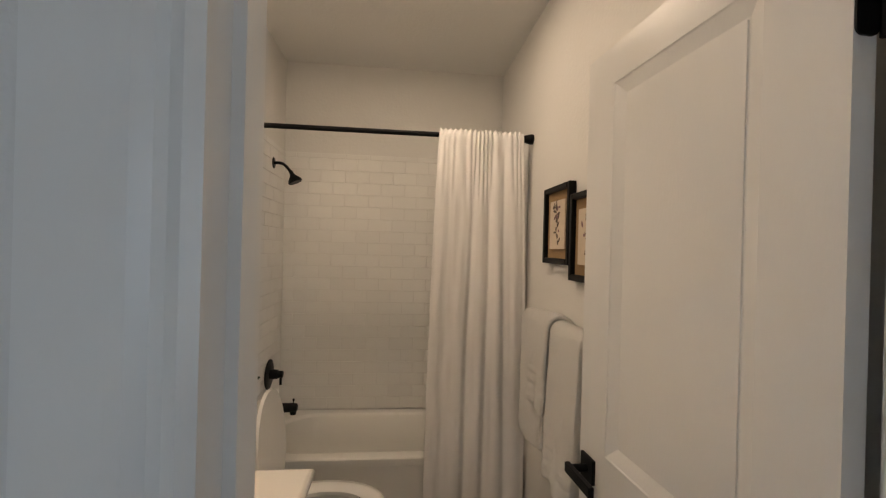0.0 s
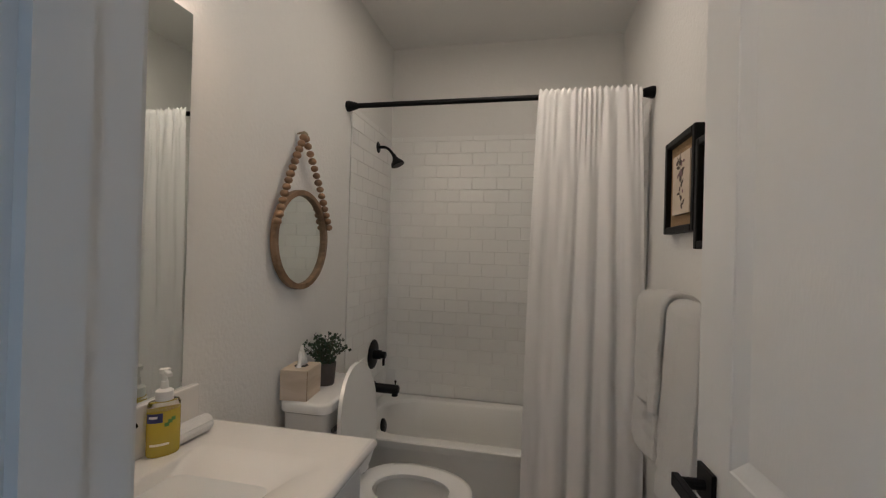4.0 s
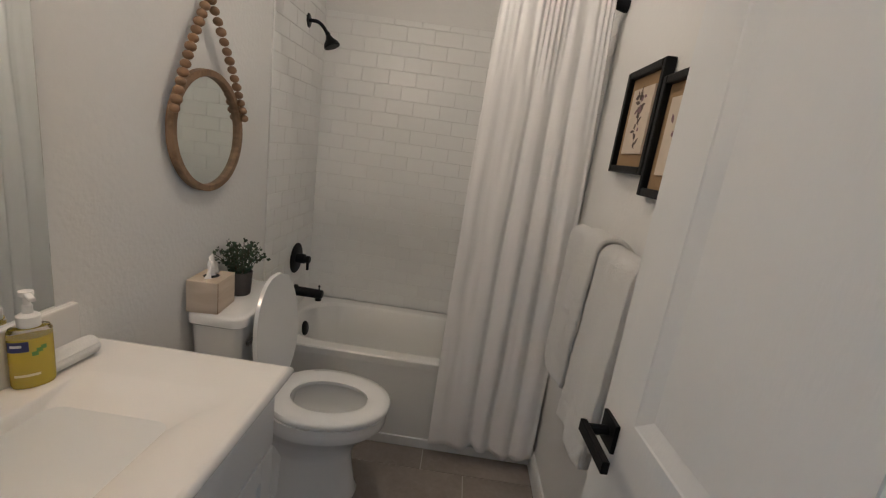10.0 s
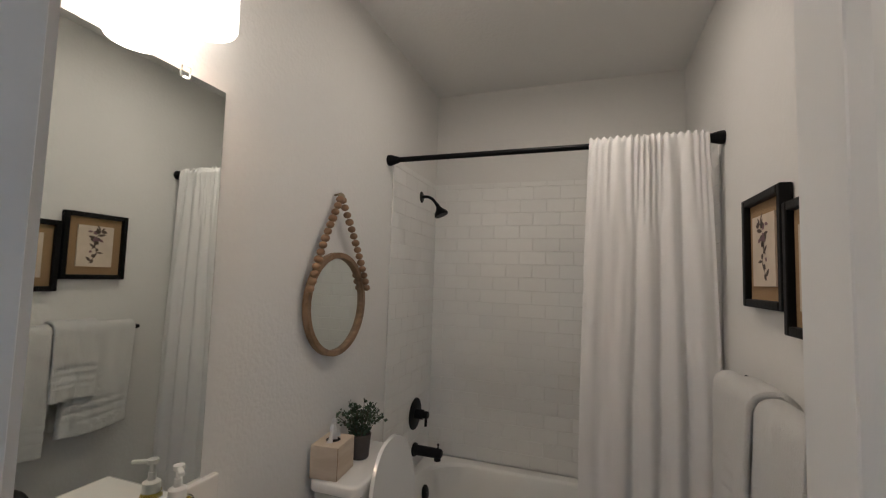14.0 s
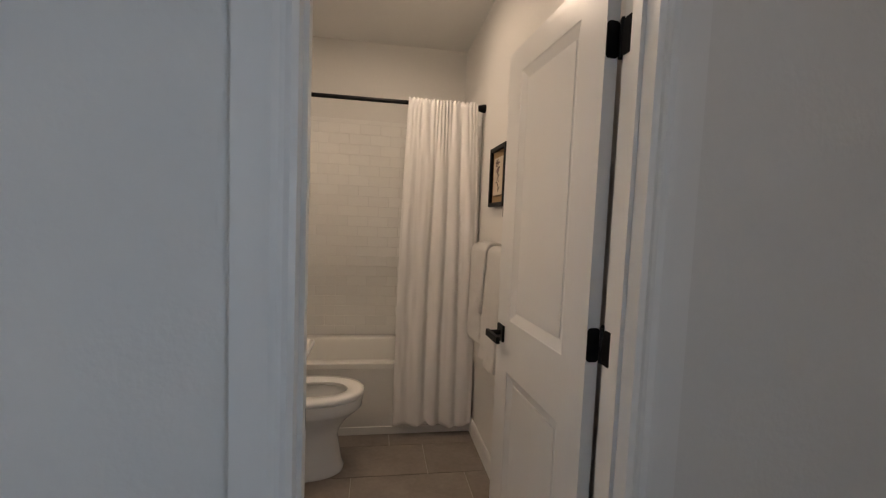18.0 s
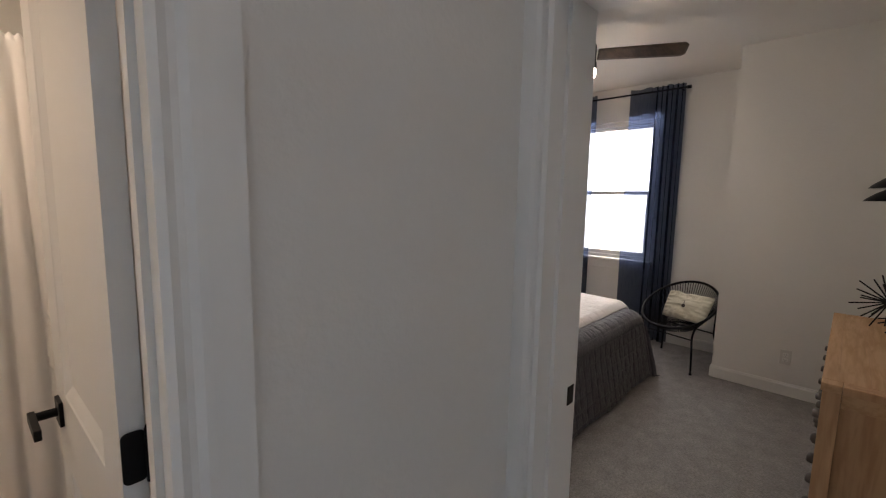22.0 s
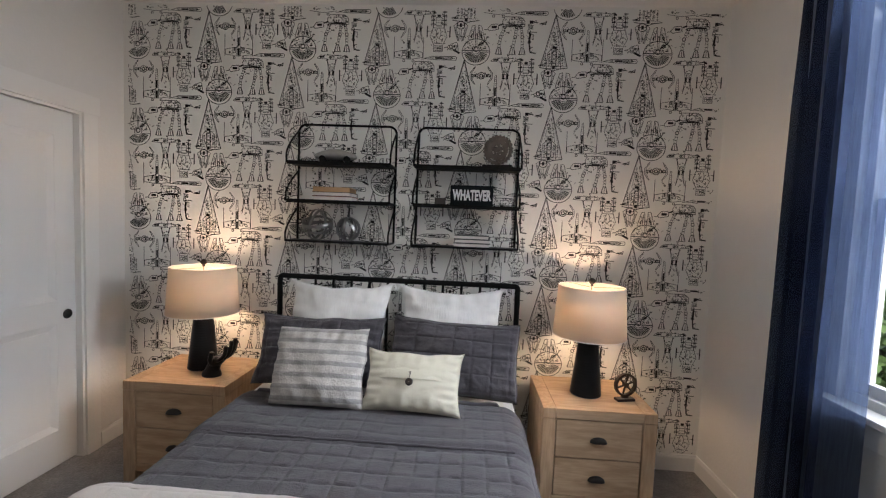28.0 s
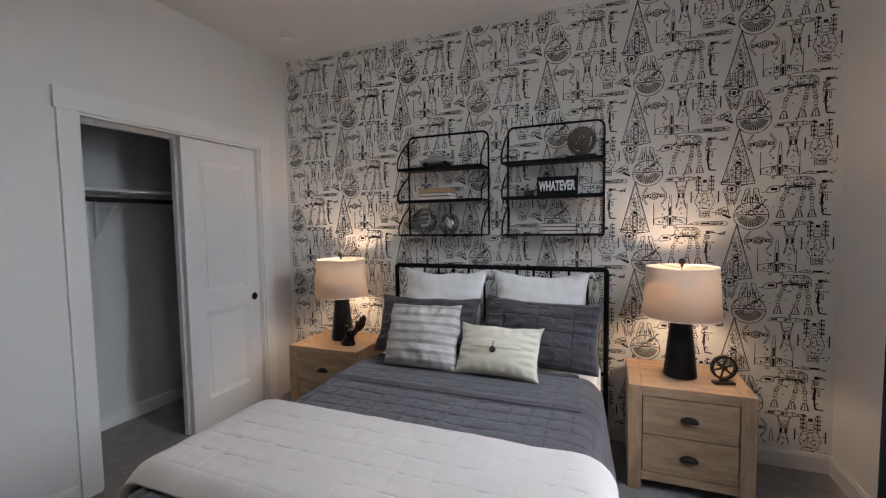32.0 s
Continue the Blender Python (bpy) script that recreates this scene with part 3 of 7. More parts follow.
# closet: two sliding leaves
cl_door = door("door_3", (XC - 0.052, 2.118, 0.012), 90, 0.61, 1.965, "white moulded two-panel sliding closet door with round black pull", [(0.2, 0.8), (0.93, 1.83)])
pull = bmesh.new()
lathe(pull, [(0.001, 0), (0.02, 0.001), (0.024, 0.003), (0.027, 0.002), (0.028, 0)], 24)
part("finger_pull", turned(pull, pose(0.55, -0.0175, 0.845, 90)), BLACK, cl_door, "round black recessed finger pull", 40)
door("door_4", (XC - 0.096, 2.105, 0.012), 90, 0.61, 1.965, "white moulded sliding closet door behind the other", [(0.2, 0.8), (0.93, 1.83)])
shelf = thing("closet_shelf", (XC - 0.45, 2.0, 1.63), "white closet shelf with a dark hanging rod", "shelf")
part("board", boxes((-0.29, 0.03, -0.95, 1.03, 0, 0.018), bevel=0.002), TRIM, shelf)
part("cleat", boxes((-0.29, -0.27, -0.95, 1.03, -0.09, -0.001)), TRIM, shelf)
rodb = bmesh.new()
tube(rodb, [(-0.02, -0.95, -0.05), (-0.02, 1.03, -0.05)], 0.016, 16)
part("hanging_rod", rodb, BRONZE, shelf, "dark bronze hanging rod", True)
part("bracket", boxes((-0.27, 0.0, -0.006, 0.006, -0.012, -0.001), (-0.27, -0.258, -0.012, 0.012, -0.3, -0.012)), TRIM, shelf)
brb = bmesh.new()
tube(brb, [(-0.262, 0, -0.28), (-0.02, 0, -0.03)], 0.007, 8)
part("brace", brb, TRIM, shelf)

# bedroom window
win = thing("window_1", (XW + 0.06, 0.5 * (WY0 + WY1), WZ0), "white single-hung window with bright overcast daylight", "window", kind="structure")
hw, hh = 0.5 * (WY1 - WY0), WZ1 - WZ0
part("window_frame", boxes((-0.03, 0.05, -hw, -hw + 0.035, 0, hh), (-0.03, 0.05, hw - 0.035, hw, 0, hh), (-0.03, 0.05, -hw + 0.035, hw - 0.035, hh - 0.04, hh), (-0.03, 0.05, -hw + 0.035, hw - 0.035, 0, 0.04), bevel=0.003), PLASTW, win)
part("upper_sash", boxes((0.02, 0.045, -hw + 0.036, -hw + 0.066, 0.74, hh - 0.041), (0.02, 0.045, hw - 0.066, hw - 0.036, 0.74, hh - 0.041), (0.02, 0.045, -hw + 0.066, hw - 0.066, hh - 0.075, hh - 0.041), (0.02, 0.045, -hw + 0.066, hw - 0.066, 0.735, 0.77), bevel=0.002), PLASTW, win)
part("lower_sash", boxes((-0.012, 0.015, -hw + 0.036, -hw + 0.07, 0.041, 0.765), (-0.012, 0.015, hw - 0.07, hw - 0.036, 0.041, 0.765), (-0.012, 0.015, -hw + 0.07, hw - 0.07, 0.728, 0.765), (-0.012, 0.015, -hw + 0.07, hw - 0.07, 0.041, 0.085), bevel=0.002), PLASTW, win)
for nm, x, z0, z1 in (("pane", 0.032, 0.772, hh - 0.077), ("pane", 0.002, 0.086, 0.727)):
    pn = part(nm, boxes((x, x + 0.004, -hw + 0.071, hw - 0.071, z0, z1)), GLASS, win)
    pn.visible_shadow = False
part("window_sill", boxes((-0.115, -0.031, -hw - 0.05, hw + 0.05, -0.022, 0.004), bevel=0.004), TRIM, win)
part("apron", boxes((-0.078, -0.061, -hw - 0.03, hw + 0.03, -0.115, -0.023), bevel=0.002), TRIM, win)

# ---- bathroom ----


def rrect(cx, cy, z, hx, hy, r, n=6):
    """A ring of points round a rounded rectangle."""
    out = []
    for sx, sy, a0 in ((1, 1, 0), (-1, 1, 90), (-1, -1, 180), (1, -1, 270)):
        for k in range(n + 1):
            a = radians(a0 + 90 * k / n)
            out.append((cx + sx * (hx - r) + r * math.cos(a), cy + sy * (hy - r) + r * math.sin(a), z))
    return out


def bathtub():
    y0, y1 = 2.15, YB - 0.012
    t = thing("bathtub", (0.5 * (XL + XR), 0.5 * (y0 + y1), 0), "white enamel alcove bathtub with smooth apron", "bathtub")
    hx, hy = 0.5 * (XR - XL) - 0.004, 0.5 * (y1 - y0)
    bm = bmesh.new()
    loft(bm, [rrect(0, 0.004, 0.42, hx, hy - 0.004, 0.004), rrect(0, 0, 0.424, hx, hy, 0.004), rrect(0, 0, 0.456, hx, hy, 0.006), rrect(0, 0, 0.462, hx - 0.005, hy - 0.005, 0.01),
              rrect(0, 0.0, 0.4635, hx - 0.05, hy - 0.062, 0.2), rrect(0, 0, 0.461, hx - 0.058, hy - 0.07, 0.205), rrect(0, 0, 0.448, hx - 0.068, hy - 0.082, 0.205), rrect(0, 0, 0.3, hx - 0.096, hy - 0.112, 0.19),
              rrect(0, 0, 0.13, hx - 0.19, hy - 0.16, 0.15), rrect(0, 0, 0.08, hx - 0.26, hy - 0.21, 0.1)], (False, True))
    part("basin", bm, TUBM, t, "", 32)
    part("apron", boxes((-hx, hx, -hy + 0.006, -hy + 0.04, 0.0, 0.4235), bevel=0.004), TUBM, t)
    part("base_strip", boxes((-hx, hx, -hy - 0.006, -hy + 0.0055, 0.0, 0.05), bevel=0.003), TRIM, t)
    ov = bmesh.new()
    lathe(ov, [(0.001, 0.012), (0.034, 0.011), (0.041, 0.006), (0.042, 0)], 24)
    part("overflow_cover", turned(ov, pose(-hx + 0.088, 0.06, 0.358, 0, 0, 0) @ pose(0, 0, 0, 0, 80)), BLACK, t, "matt black overflow cover", 40)


bathtub()


def shower_fittings():
    x = XL + 0.011
    v = thing("shower_valve", (x, 2.555, 0.76), "matt black round shower valve with lever", "shower valve")
    bm = bmesh.new()
    lathe(bm, [(0.001, 0.008), (0.075, 0.007), (0.084, 0.004), (0.085, 0)], 40)
    part("plate", turned(bm, pose(0, 0, 0, 0, 90)), BLACK, v, "", 40)
    bm = bmesh.new()
    lathe(bm, [(0.028, 0.007), (0.026, 0.05), (0.02, 0.053), (0.02, 0.075), (0.018, 0.078), (0.001, 0.078)], 24)
    part("hub", turned(bm, pose(0, 0, 0, 0, 90)), BLACK, v, "", 40)
    part("lever", boxes((0.06, 0.073, -0.007, 0.007, -0.062, 0.012), bevel=0.003), BLACK, v)
    s = thing("tub_spout", (x, 2.555, 0.567), "matt black tub spout with diverter knob", "tub spout")
    bm = bmesh.new()
    lathe(bm, [(0.036, 0), (0.036, 0.012), (0.03, 0.014), (0.027, 0.018), (0.026, 0.14), (0.024, 0.158), (0.018, 0.164), (0.001, 0.165)], 24)
    part("body", turned(bm, pose(0, 0, 0, 0, 90)), BLACK, s, "", 40)
    bm = bmesh.new()
    tube(bm, [(0.14, 0, -0.01), (0.14, 0, -0.038)], 0.018, 16)
    part("mouth", bm, BLACK, s, "", True)
    bm = bmesh.new()
    tube(bm, [(0.142, 0, 0.02), (0.142, 0, 0.045)], 0.004, 8)
    ball(bm, (0.142, 0, 0.046), 0.007, 10, 6)
    part("diverter", bm, BLACK, s, "", True)
    h = thing("shower_fixture", (XL + 0.002, 2.555, 1.975), "matt black shower head on a bent arm", "shower fixture")
    bm = bmesh.new()
    lathe(bm, [(0.001, 0.01), (0.03, 0.009), (0.036, 0.004), (0.038, 0)], 24)
    part("escutcheon", turned(bm, pose(0, 0, 0, 0, 90)), BLACK, h, "", 40)
    bm = bmesh.new()
    tube(bm, smooth_path([(0, 0, 0), (0.045, 0, 0.0), (0.075, 0, -0.016), (0.1, 0, -0.046)]), 0.0085, 12)
    part("arm", bm, BLACK, h, "", True)
    bm = bmesh.new()
    ball(bm, (0, 0, 0), 0.015, 14, 8)
    lathe(bm, [(0.012, -0.008), (0.018, -0.018), (0.022, -0.03), (0.044, -0.055), (0.049, -0.072), (0.046, -0.078), (0.001, -0.079)], 32)
    part("head", turned(bm, pose(0.104, 0, -0.05, 0, -25) @ Matrix.Diagonal((0.82, 0.82, 0.82, 1))), BLACK, h, "", 40)


shower_fittings()


def wave(u, seeds, amp):
    return sum(a * amp * math.sin(f * u + p) for f, p, a in seeds)


def shower_curtain():
    r = thing("shower_rod", (0.5 * (XL + XR), 2.138, 2.075), "matt black shower curtain rod across the tub", "curtain rod")
    hx = 0.5 * (XR - XL)
    bm = bmesh.new()
    tube(bm, [(-hx, 0, 0), (hx, 0, 0)], 0.0125, 16)
    part("pole", bm, BLACK, r, "", True)
    for s in (-1, 1):
        bm = bmesh.new()
        lathe(bm, [(0.001, 0), (0.026, 0.0), (0.026, 0.012), (0.016, 0.05), (0.0135, 0.055)], 24)
        part("end_cap", turned(bm, pose(s * (hx - 0.001), 0, 0, 0, -90 * s)), BLACK, r, "", 40)
    x0t, x1t, x0b, x1b, z1, z0 = 0.665, 1.09, 0.628, 1.128, 2.098, 0.075

    folds = ((0.06, 0.05, -0.012), (0.3, 0.07, -0.02), (0.41, 0.035, 0.05), (0.5, 0.05, -0.03), (0.6, 0.03, 0.035), (0.69, 0.045, -0.03), (0.78, 0.03, 0.04), (0.88, 0.05, -0.028), (0.97, 0.03, 0.02))

    def f(u, v):
        k = 1 - (1 - v) ** 2.2
        x = (x0t + u * (x1t - x0t)) * (1 - k) + (x0b + u * (x1b - x0b)) * k
        w = 0.5 + 0.5 * noise3(u * 3, 0, 4)
        open_ = min(1.0, v * 2.0)
        deep = 0.0
        for c, wd, am in folds:
            cc = c + 0.035 * noise3(c * 9, v * 1.6, 2)
            deep += 0.45 * am * math.exp(-((u - cc) / (wd * (0.75 + 0.5 * v))) ** 2) * (0.3 + 0.7 * open_)
        gather = 0.009 * math.sin(2 * math.pi * 15 * u + 9 * noise3(u * 4, 0, 6)) * (0.25 + 1.5 * w) * (0.25 if u < 0.16 else 1.0)
        fine = gather * max(0.0, 1 - v * 5.0) ** 1.3
        y = 2.112 + deep + fine + 0.010 * noise3(u * 6, v * 3, 1) + 0.004 * noise3(u * 16, v * 9, 5) - 0.02 * v
        if v < 0.045:
            y = 2.116 - 0.006 * math.sin(math.pi * v / 0.045) + 0.5 * fine + 0.15 * (y - 2.112)
        z = z1 + 0.006 * math.sin(2 * math.pi * 17 * u) * max(0.0, 1 - v * 30) - v * (z1 - z0) - 0.03 * k * noise3(u * 3.3, 0, 7) + 0.02 * k * math.exp(-((u - 0.42) / 0.03) ** 2)
        if u > 0.62 and v > 0.7:
            z -= 0.02 * (u - 0.62)
        return (x, y, z)
    bm = sheet(190, 70, f)
    c = single("shower_curtain", bm, CURTW, (0, 0, 0), "white cotton shower curtain gathered to one side", "shower curtain", smooth=True)
    solid(c, 0.0015)


shower_curtain()


def toilet():
    yc = 1.808
    t = thing("toilet", (XL + 0.005, yc, 0), "white two-piece toilet with its seat lid raised", "toilet")
    # tank, towards the wall
    bm = bmesh.new()
    loft(bm, [rrect(0.1, 0, 0.40, 0.07, 0.165, 0.03), rrect(0.1, 0, 0.44, 0.08, 0.178, 0.03), rrect(0.1, 0, 0.766, 0.09, 0.19, 0.03)])
    part("tank", bm, PORC, t, "", 40)
    bm = bmesh.new()
    loft(bm, [rrect(0.101, 0, 0.768, 0.096, 0.197, 0.035), rrect(0.101, 0, 0.773, 0.101, 0.203, 0.04), rrect(0.101, 0, 0.8, 0.101, 0.203, 0.04), rrect(0.101, 0, 0.806, 0.097, 0.199, 0.037), rrect(0.101, 0, 0.81, 0.086, 0.188, 0.03)])
    part("tank_lid", bm, PORC, t, "", 40)
    bm = boxes((0.19, 0.203, -0.15, -0.08, 0.69, 0.705), bevel=0.003)
    part("flush_lever", bm, GREYM, t, "chrome flush lever")

    def egg(z, cx, rx_f, rx_b, ry, n=36):
        out = []
        for k in range(n):
            a = 2 * math.pi * k / n
            c, s = math.cos(a), math.sin(a)
            out.append((cx + (rx_f if c > 0 else rx_b) * c, ry * (abs(s) ** 0.9) * (1 if s > 0 else -1), z))
        return out
    bm = bmesh.new()
    loft(bm, [egg(0, 0.4, 0.2, 0.2, 0.125), egg(0.02, 0.4, 0.205, 0.205, 0.128), egg(0.05, 0.4, 0.19, 0.2, 0.118), egg(0.2, 0.4, 0.168, 0.19, 0.1), egg(0.25, 0.41, 0.178, 0.2, 0.112), egg(0.3, 0.415, 0.212, 0.205, 0.14), egg(0.345, 0.425, 0.255, 0.212, 0.175), egg(0.36, 0.43, 0.266, 0.214, 0.184),
              egg(0.385, 0.43, 0.268, 0.215, 0.185), egg(0.415, 0.43, 0.272, 0.215, 0.188), egg(0.418, 0.43, 0.262, 0.2, 0.178), egg(0.41, 0.43, 0.22, 0.16, 0.135), egg(0.33, 0.43, 0.19, 0.13, 0.115), egg(0.27, 0.42, 0.12, 0.1, 0.08), egg(0.25, 0.42, 0.05, 0.05, 0.04)], (False, True))
    box(bm, 0.19, 0.3, -0.11, 0.11, 0.3, 0.41, 0.01)
    part("bowl", bm, PORC, t, "", 45)
    bm = bmesh.new()
    loft(bm, [egg(0.245, 0.3, 0.05, 0.12, 0.09), egg(0.0, 0.3, 0.05, 0.13, 0.115)])
    part("pedestal_back", bm, PORC, t, "", 45)
    bm = bmesh.new()
    o, i = (0.43, 0.275, 0.2, 0.19), (0.45, 0.165, 0.14, 0.105)
    rings = [egg(0.422, *o), egg(0.436, o[0], o[1] + 0.003, o[2], o[3] + 0.003), egg(0.446, o[0], o[1] - 0.004, o[2], o[3] - 0.004), egg(0.449, o[0], o[1] - 0.03, o[2] - 0.02, o[3] - 0.03), egg(0.447, i[0], i[1] + 0.012, i[2] + 0.01, i[3] + 0.012), egg(0.44, *i), egg(0.424, i[0], i[1] + 0.004, i[2], i[3] + 0.004), egg(0.422, *o)]
    loft(bm, rings, (False, False))
    part("seat", bm, PORC, t, "white oval seat ring", 50)
    for s in (-1, 1):
        bm = bmesh.new()
        tube(bm, [(0.235, s * 0.075 - 0.025, 0.45), (0.235, s * 0.075 + 0.025, 0.45)], 0.013, 12)
        part("hinge_post", bm, PORC, t, "", True)
    bm = bmesh.new()
    loft(bm, [egg(-0.007, 0.24, 0.235, 0.2, 0.183), egg(0.006, 0.24, 0.238, 0.2, 0.186), egg(0.013, 0.24, 0.215, 0.185, 0.165)])
    turned(bm, pose(0.262, 0, 0.44) @ pose(0, 0, 0, 0, -95))
    part("seat_lid", bm, PORC, t, "raised white seat lid", 50)
    wb = bmesh.new()
    ball(wb, (0.29, -0.12, 0.03), 0.014, 10, 6)
    part("bolt_cap", wb, PLASTW, t, "", True)


toilet()


def vanity():
    x1, y0, y1 = 0.236, YF + 0.002, 1.254
    v = thing("vanity_cabinet", (XL + 0.002, y0, 0), "white shaker vanity cabinet with black bar pulls", "cabinet")
    d, w = x1 - XL - 0.002, y1 - y0
    part("body", boxes((0, d - 0.042, 0, w, 0.1, 0.8385)), CABINET, v)
    part("toe_kick", boxes((0, d - 0.075, 0.01, w - 0.01, 0, 0.0995)), CABINET, v)
    part("side_edge", boxes((d - 0.0415, d - 0.02, w - 0.012, w, 0.1, 0.83)), CABINET, v)
    part("side_edge", boxes((d - 0.0415, d - 0.02, 0.0, 0.012, 0.1, 0.83)), CABINET, v)
    part("false_drawer", boxes((d - 0.0195, d - 0.001, 0.004, w - 0.02, 0.676, 0.817), bevel=0.002), CABINET, v)
    mid = 0.39
    for a, b, hy in ((0.006, mid - 0.002, mid - 0.035), (mid + 0.002, w - 0.022, mid + 0.035)):
        z0, z1, s = 0.115, 0.668, 0.058
        dr = part("door", boxes((d - 0.0195, d - 0.011, a + s - 0.004, b - s + 0.004, z0 + s - 0.004, z1 - s + 0.004)), CABINET, v, "white shaker door")
        for q0, q1, r0, r1, nm in ((a, a + s, z0, z1, "stile"), (b - s, b, z0, z1, "stile"), (a + s, b - s, z0, z0 + s, "rail"), (a + s, b - s, z1 - s, z1, "rail")):
            part(nm, boxes((d - 0.0205, d, q0, q1, r0, r1), bevel=0.0012), CABINET, dr)
        h = part("handle", boxes((d + 0.024, d + 0.034, hy - 0.0055, hy + 0.0055, 0.462, 0.638), (d, d + 0.0245, hy - 0.0055, hy + 0.0055, 0.466, 0.477), (d, d + 0.0245, hy - 0.0055, hy + 0.0055, 0.623, 0.634), bevel=0.001), BLACK, dr, "matt black bar pull")
    # counter with a moulded basin
    c = thing("countertop", (XL, y0, 0.83), "off-white cultured marble top with a moulded basin", "countertop")
    L, W, T = 0.257 - XL, 1.29 - y0, 0.038
    bm = bmesh.new()
    bx, by, hx, hy = 0.275, 0.352, 0.182, 0.31

    ring_in = rrect(bx, by, T, hx, hy, 0.035)
    hull = []
    for x, y, z in ring_in:
        dx, dy = x - bx, y - by
        sx = ((L - 0.016 - bx) if dx > 0 else bx) / max(abs(dx), 1e-6)
        sy = ((W - 0.016 - by) if dy > 0 else by) / max(abs(dy), 1e-6)
        s = min(sx, sy)
        hull.append((bx + dx * s, by + dy * s, T))
    corners = [(L - 0.016, W - 0.016), (0, W - 0.016), (0, 0), (L - 0.016, 0)]
    for cx, cy in corners:
        k = min(range(len(hull)), key=lambda q: (hull[q][0] - cx) ** 2 + (hull[q][1] - cy) ** 2)
        hull[k] = (cx, cy, T)
    def bowl(x0, x1, y0_, y1_, z, r):
        return rrect(0.5 * (x0 + x1), 0.5 * (y0_ + y1_), z, 0.5 * (x1 - x0), 0.5 * (y1_ - y0_), r)
    xb, xf, yn, yf = bx - hx, bx + hx, by - hy, by + hy
    loft(bm, [hull, ring_in, bowl(xb + 0.003, xf - 0.02, yn + 0.012, yf - 0.012, T - 0.0012, 0.033), bowl(xb + 0.006, xf - 0.06, yn + 0.05, yf - 0.05, T - 0.01, 0.032), bowl(xb + 0.012, xf - 0.12, yn + 0.12, yf - 0.12, T - 0.04, 0.03),
              bowl(xb + 0.025, xf - 0.15, yn + 0.19, yf - 0.19, T - 0.078, 0.03), bowl(xb + 0.06, xf - 0.17, yn + 0.24, yf - 0.24, T - 0.091, 0.03), bowl(xb + 0.1, xf - 0.19, yn + 0.275, yf - 0.275, T - 0.094, 0.025)], (False, True))
    part("basin_top", bm, COUNTER, c, "", 40)
    prof = [(0.0, T), (0.007, T - 0.0015), (0.013, T - 0.006), (0.016, T - 0.013), (0.016, T - 0.021), (0.01, T - 0.028), (-0.03, T - 0.029)]
    bm = bmesh.new()
    rings = [[(L - 0.016 + a, 0, z) for a, z in prof], [(L - 0.016 + a, W - 0.016 + a, z) for a, z in prof], [(0, W - 0.016 + a, z) for a, z in prof]]
    loft(bm, rings, (False, False), closed=False)
    part("edge", bm, COUNTER, c, "", 50)
    part("backsplash", boxes((0, 0.02, 0, W - 0.077, T + 0.0004, T + 0.125), bevel=0.004), COUNTER, c)
    dr = bmesh.new()
    lathe(dr, [(0.03, 0), (0.031, 0.004), (0.026, 0.005), (0.022, 0.002), (0.018, 0.006), (0.001, 0.007)], 28)
    part("drain", turned(dr, pose(xb + 0.135, by, T - 0.0935)), BLACK, c, "matt black drain", 50)
    # faucet
    f = thing("faucet", (XL + 0.082, 0.85, 0.868), "matt black arched bathroom faucet with two cross handles", "faucet")
    bm = bmesh.new()
    lathe(bm, [(0.028, 0), (0.028, 0.006), (0.02, 0.01), (0.016, 0.03)], 20)
    tube(bm, smooth_path([(0, 0, 0.02), (0, 0, 0.165), (0.007, 0, 0.19), (0.03, 0, 0.204), (0.065, 0, 0.2), (0.086, 0, 0.185), (0.096, 0, 0.155), (0.098, 0, 0.135)], 5), 0.0125, 14)
    part("spout", bm, BLACK, f, "", 40)
    for s in (-1, 1):
        bm = bmesh.new()
        lathe(bm, [(0.026, 0), (0.026, 0.006), (0.017, 0.01), (0.015, 0.07), (0.013, 0.078), (0.001, 0.079)], 18, (0, s * 0.062, 0))
        tube(bm, [(0, s * 0.062, 0.075), (0, s * 0.062, 0.1)], 0.0075, 10)
        tube(bm, [(0.0, s * 0.04, 0.1), (0.006, s * 0.108, 0.117)], 0.0062, 10)
        part("tap_handle", bm, BLACK, f, "", 40)


vanity()


def bath_mirror():
    m = thing("vanity_mirror", (XL + 0.001, 0.845, 0.99), "large frameless wall mirror above the vanity", "mirror")
    part("glass", boxes((0, 0.005, -0.327, 0.322, 0, 1.0), bevel=0.0012), MIRROR, m)
    for y in (-0.2, 0.2):
        part("clip", boxes((0.0055, 0.011, y - 0.012, y + 0.012, 0.985, 1.012), bevel=0.002), GLASS, m, "clear plastic mirror clip")
    f = thing("vanity_light", (XL + 0.001, 0.78, 2.135), "vanity light with three opal glass shades on a dark bar", "wall lamp")
    part("back_plate", boxes((0, 0.03, -0.27, 0.27, 0.02, 0.075), bevel=0.004), BLACKM, f)
    for y in (-0.22, 0.0, 0.22):
        bm = bmesh.new()
        lathe(bm, [(0.03, 0.09), (0.066, 0.085), (0.07, 0.06), (0.072, -0.07), (0.069, -0.076), (0.06, -0.07)], 32, (0.105, y, 0))
        part("shade", bm, BULB, f, "glowing opal glass shade", 40)
        bm = bmesh.new()
        tube(bm, smooth_path([(0.03, y, 0.05), (0.07, y, 0.07), (0.105, y, 0.1)], 3), 0.008, 8)
        part("arm", bm, BLACKM, f)


bath_mirror()


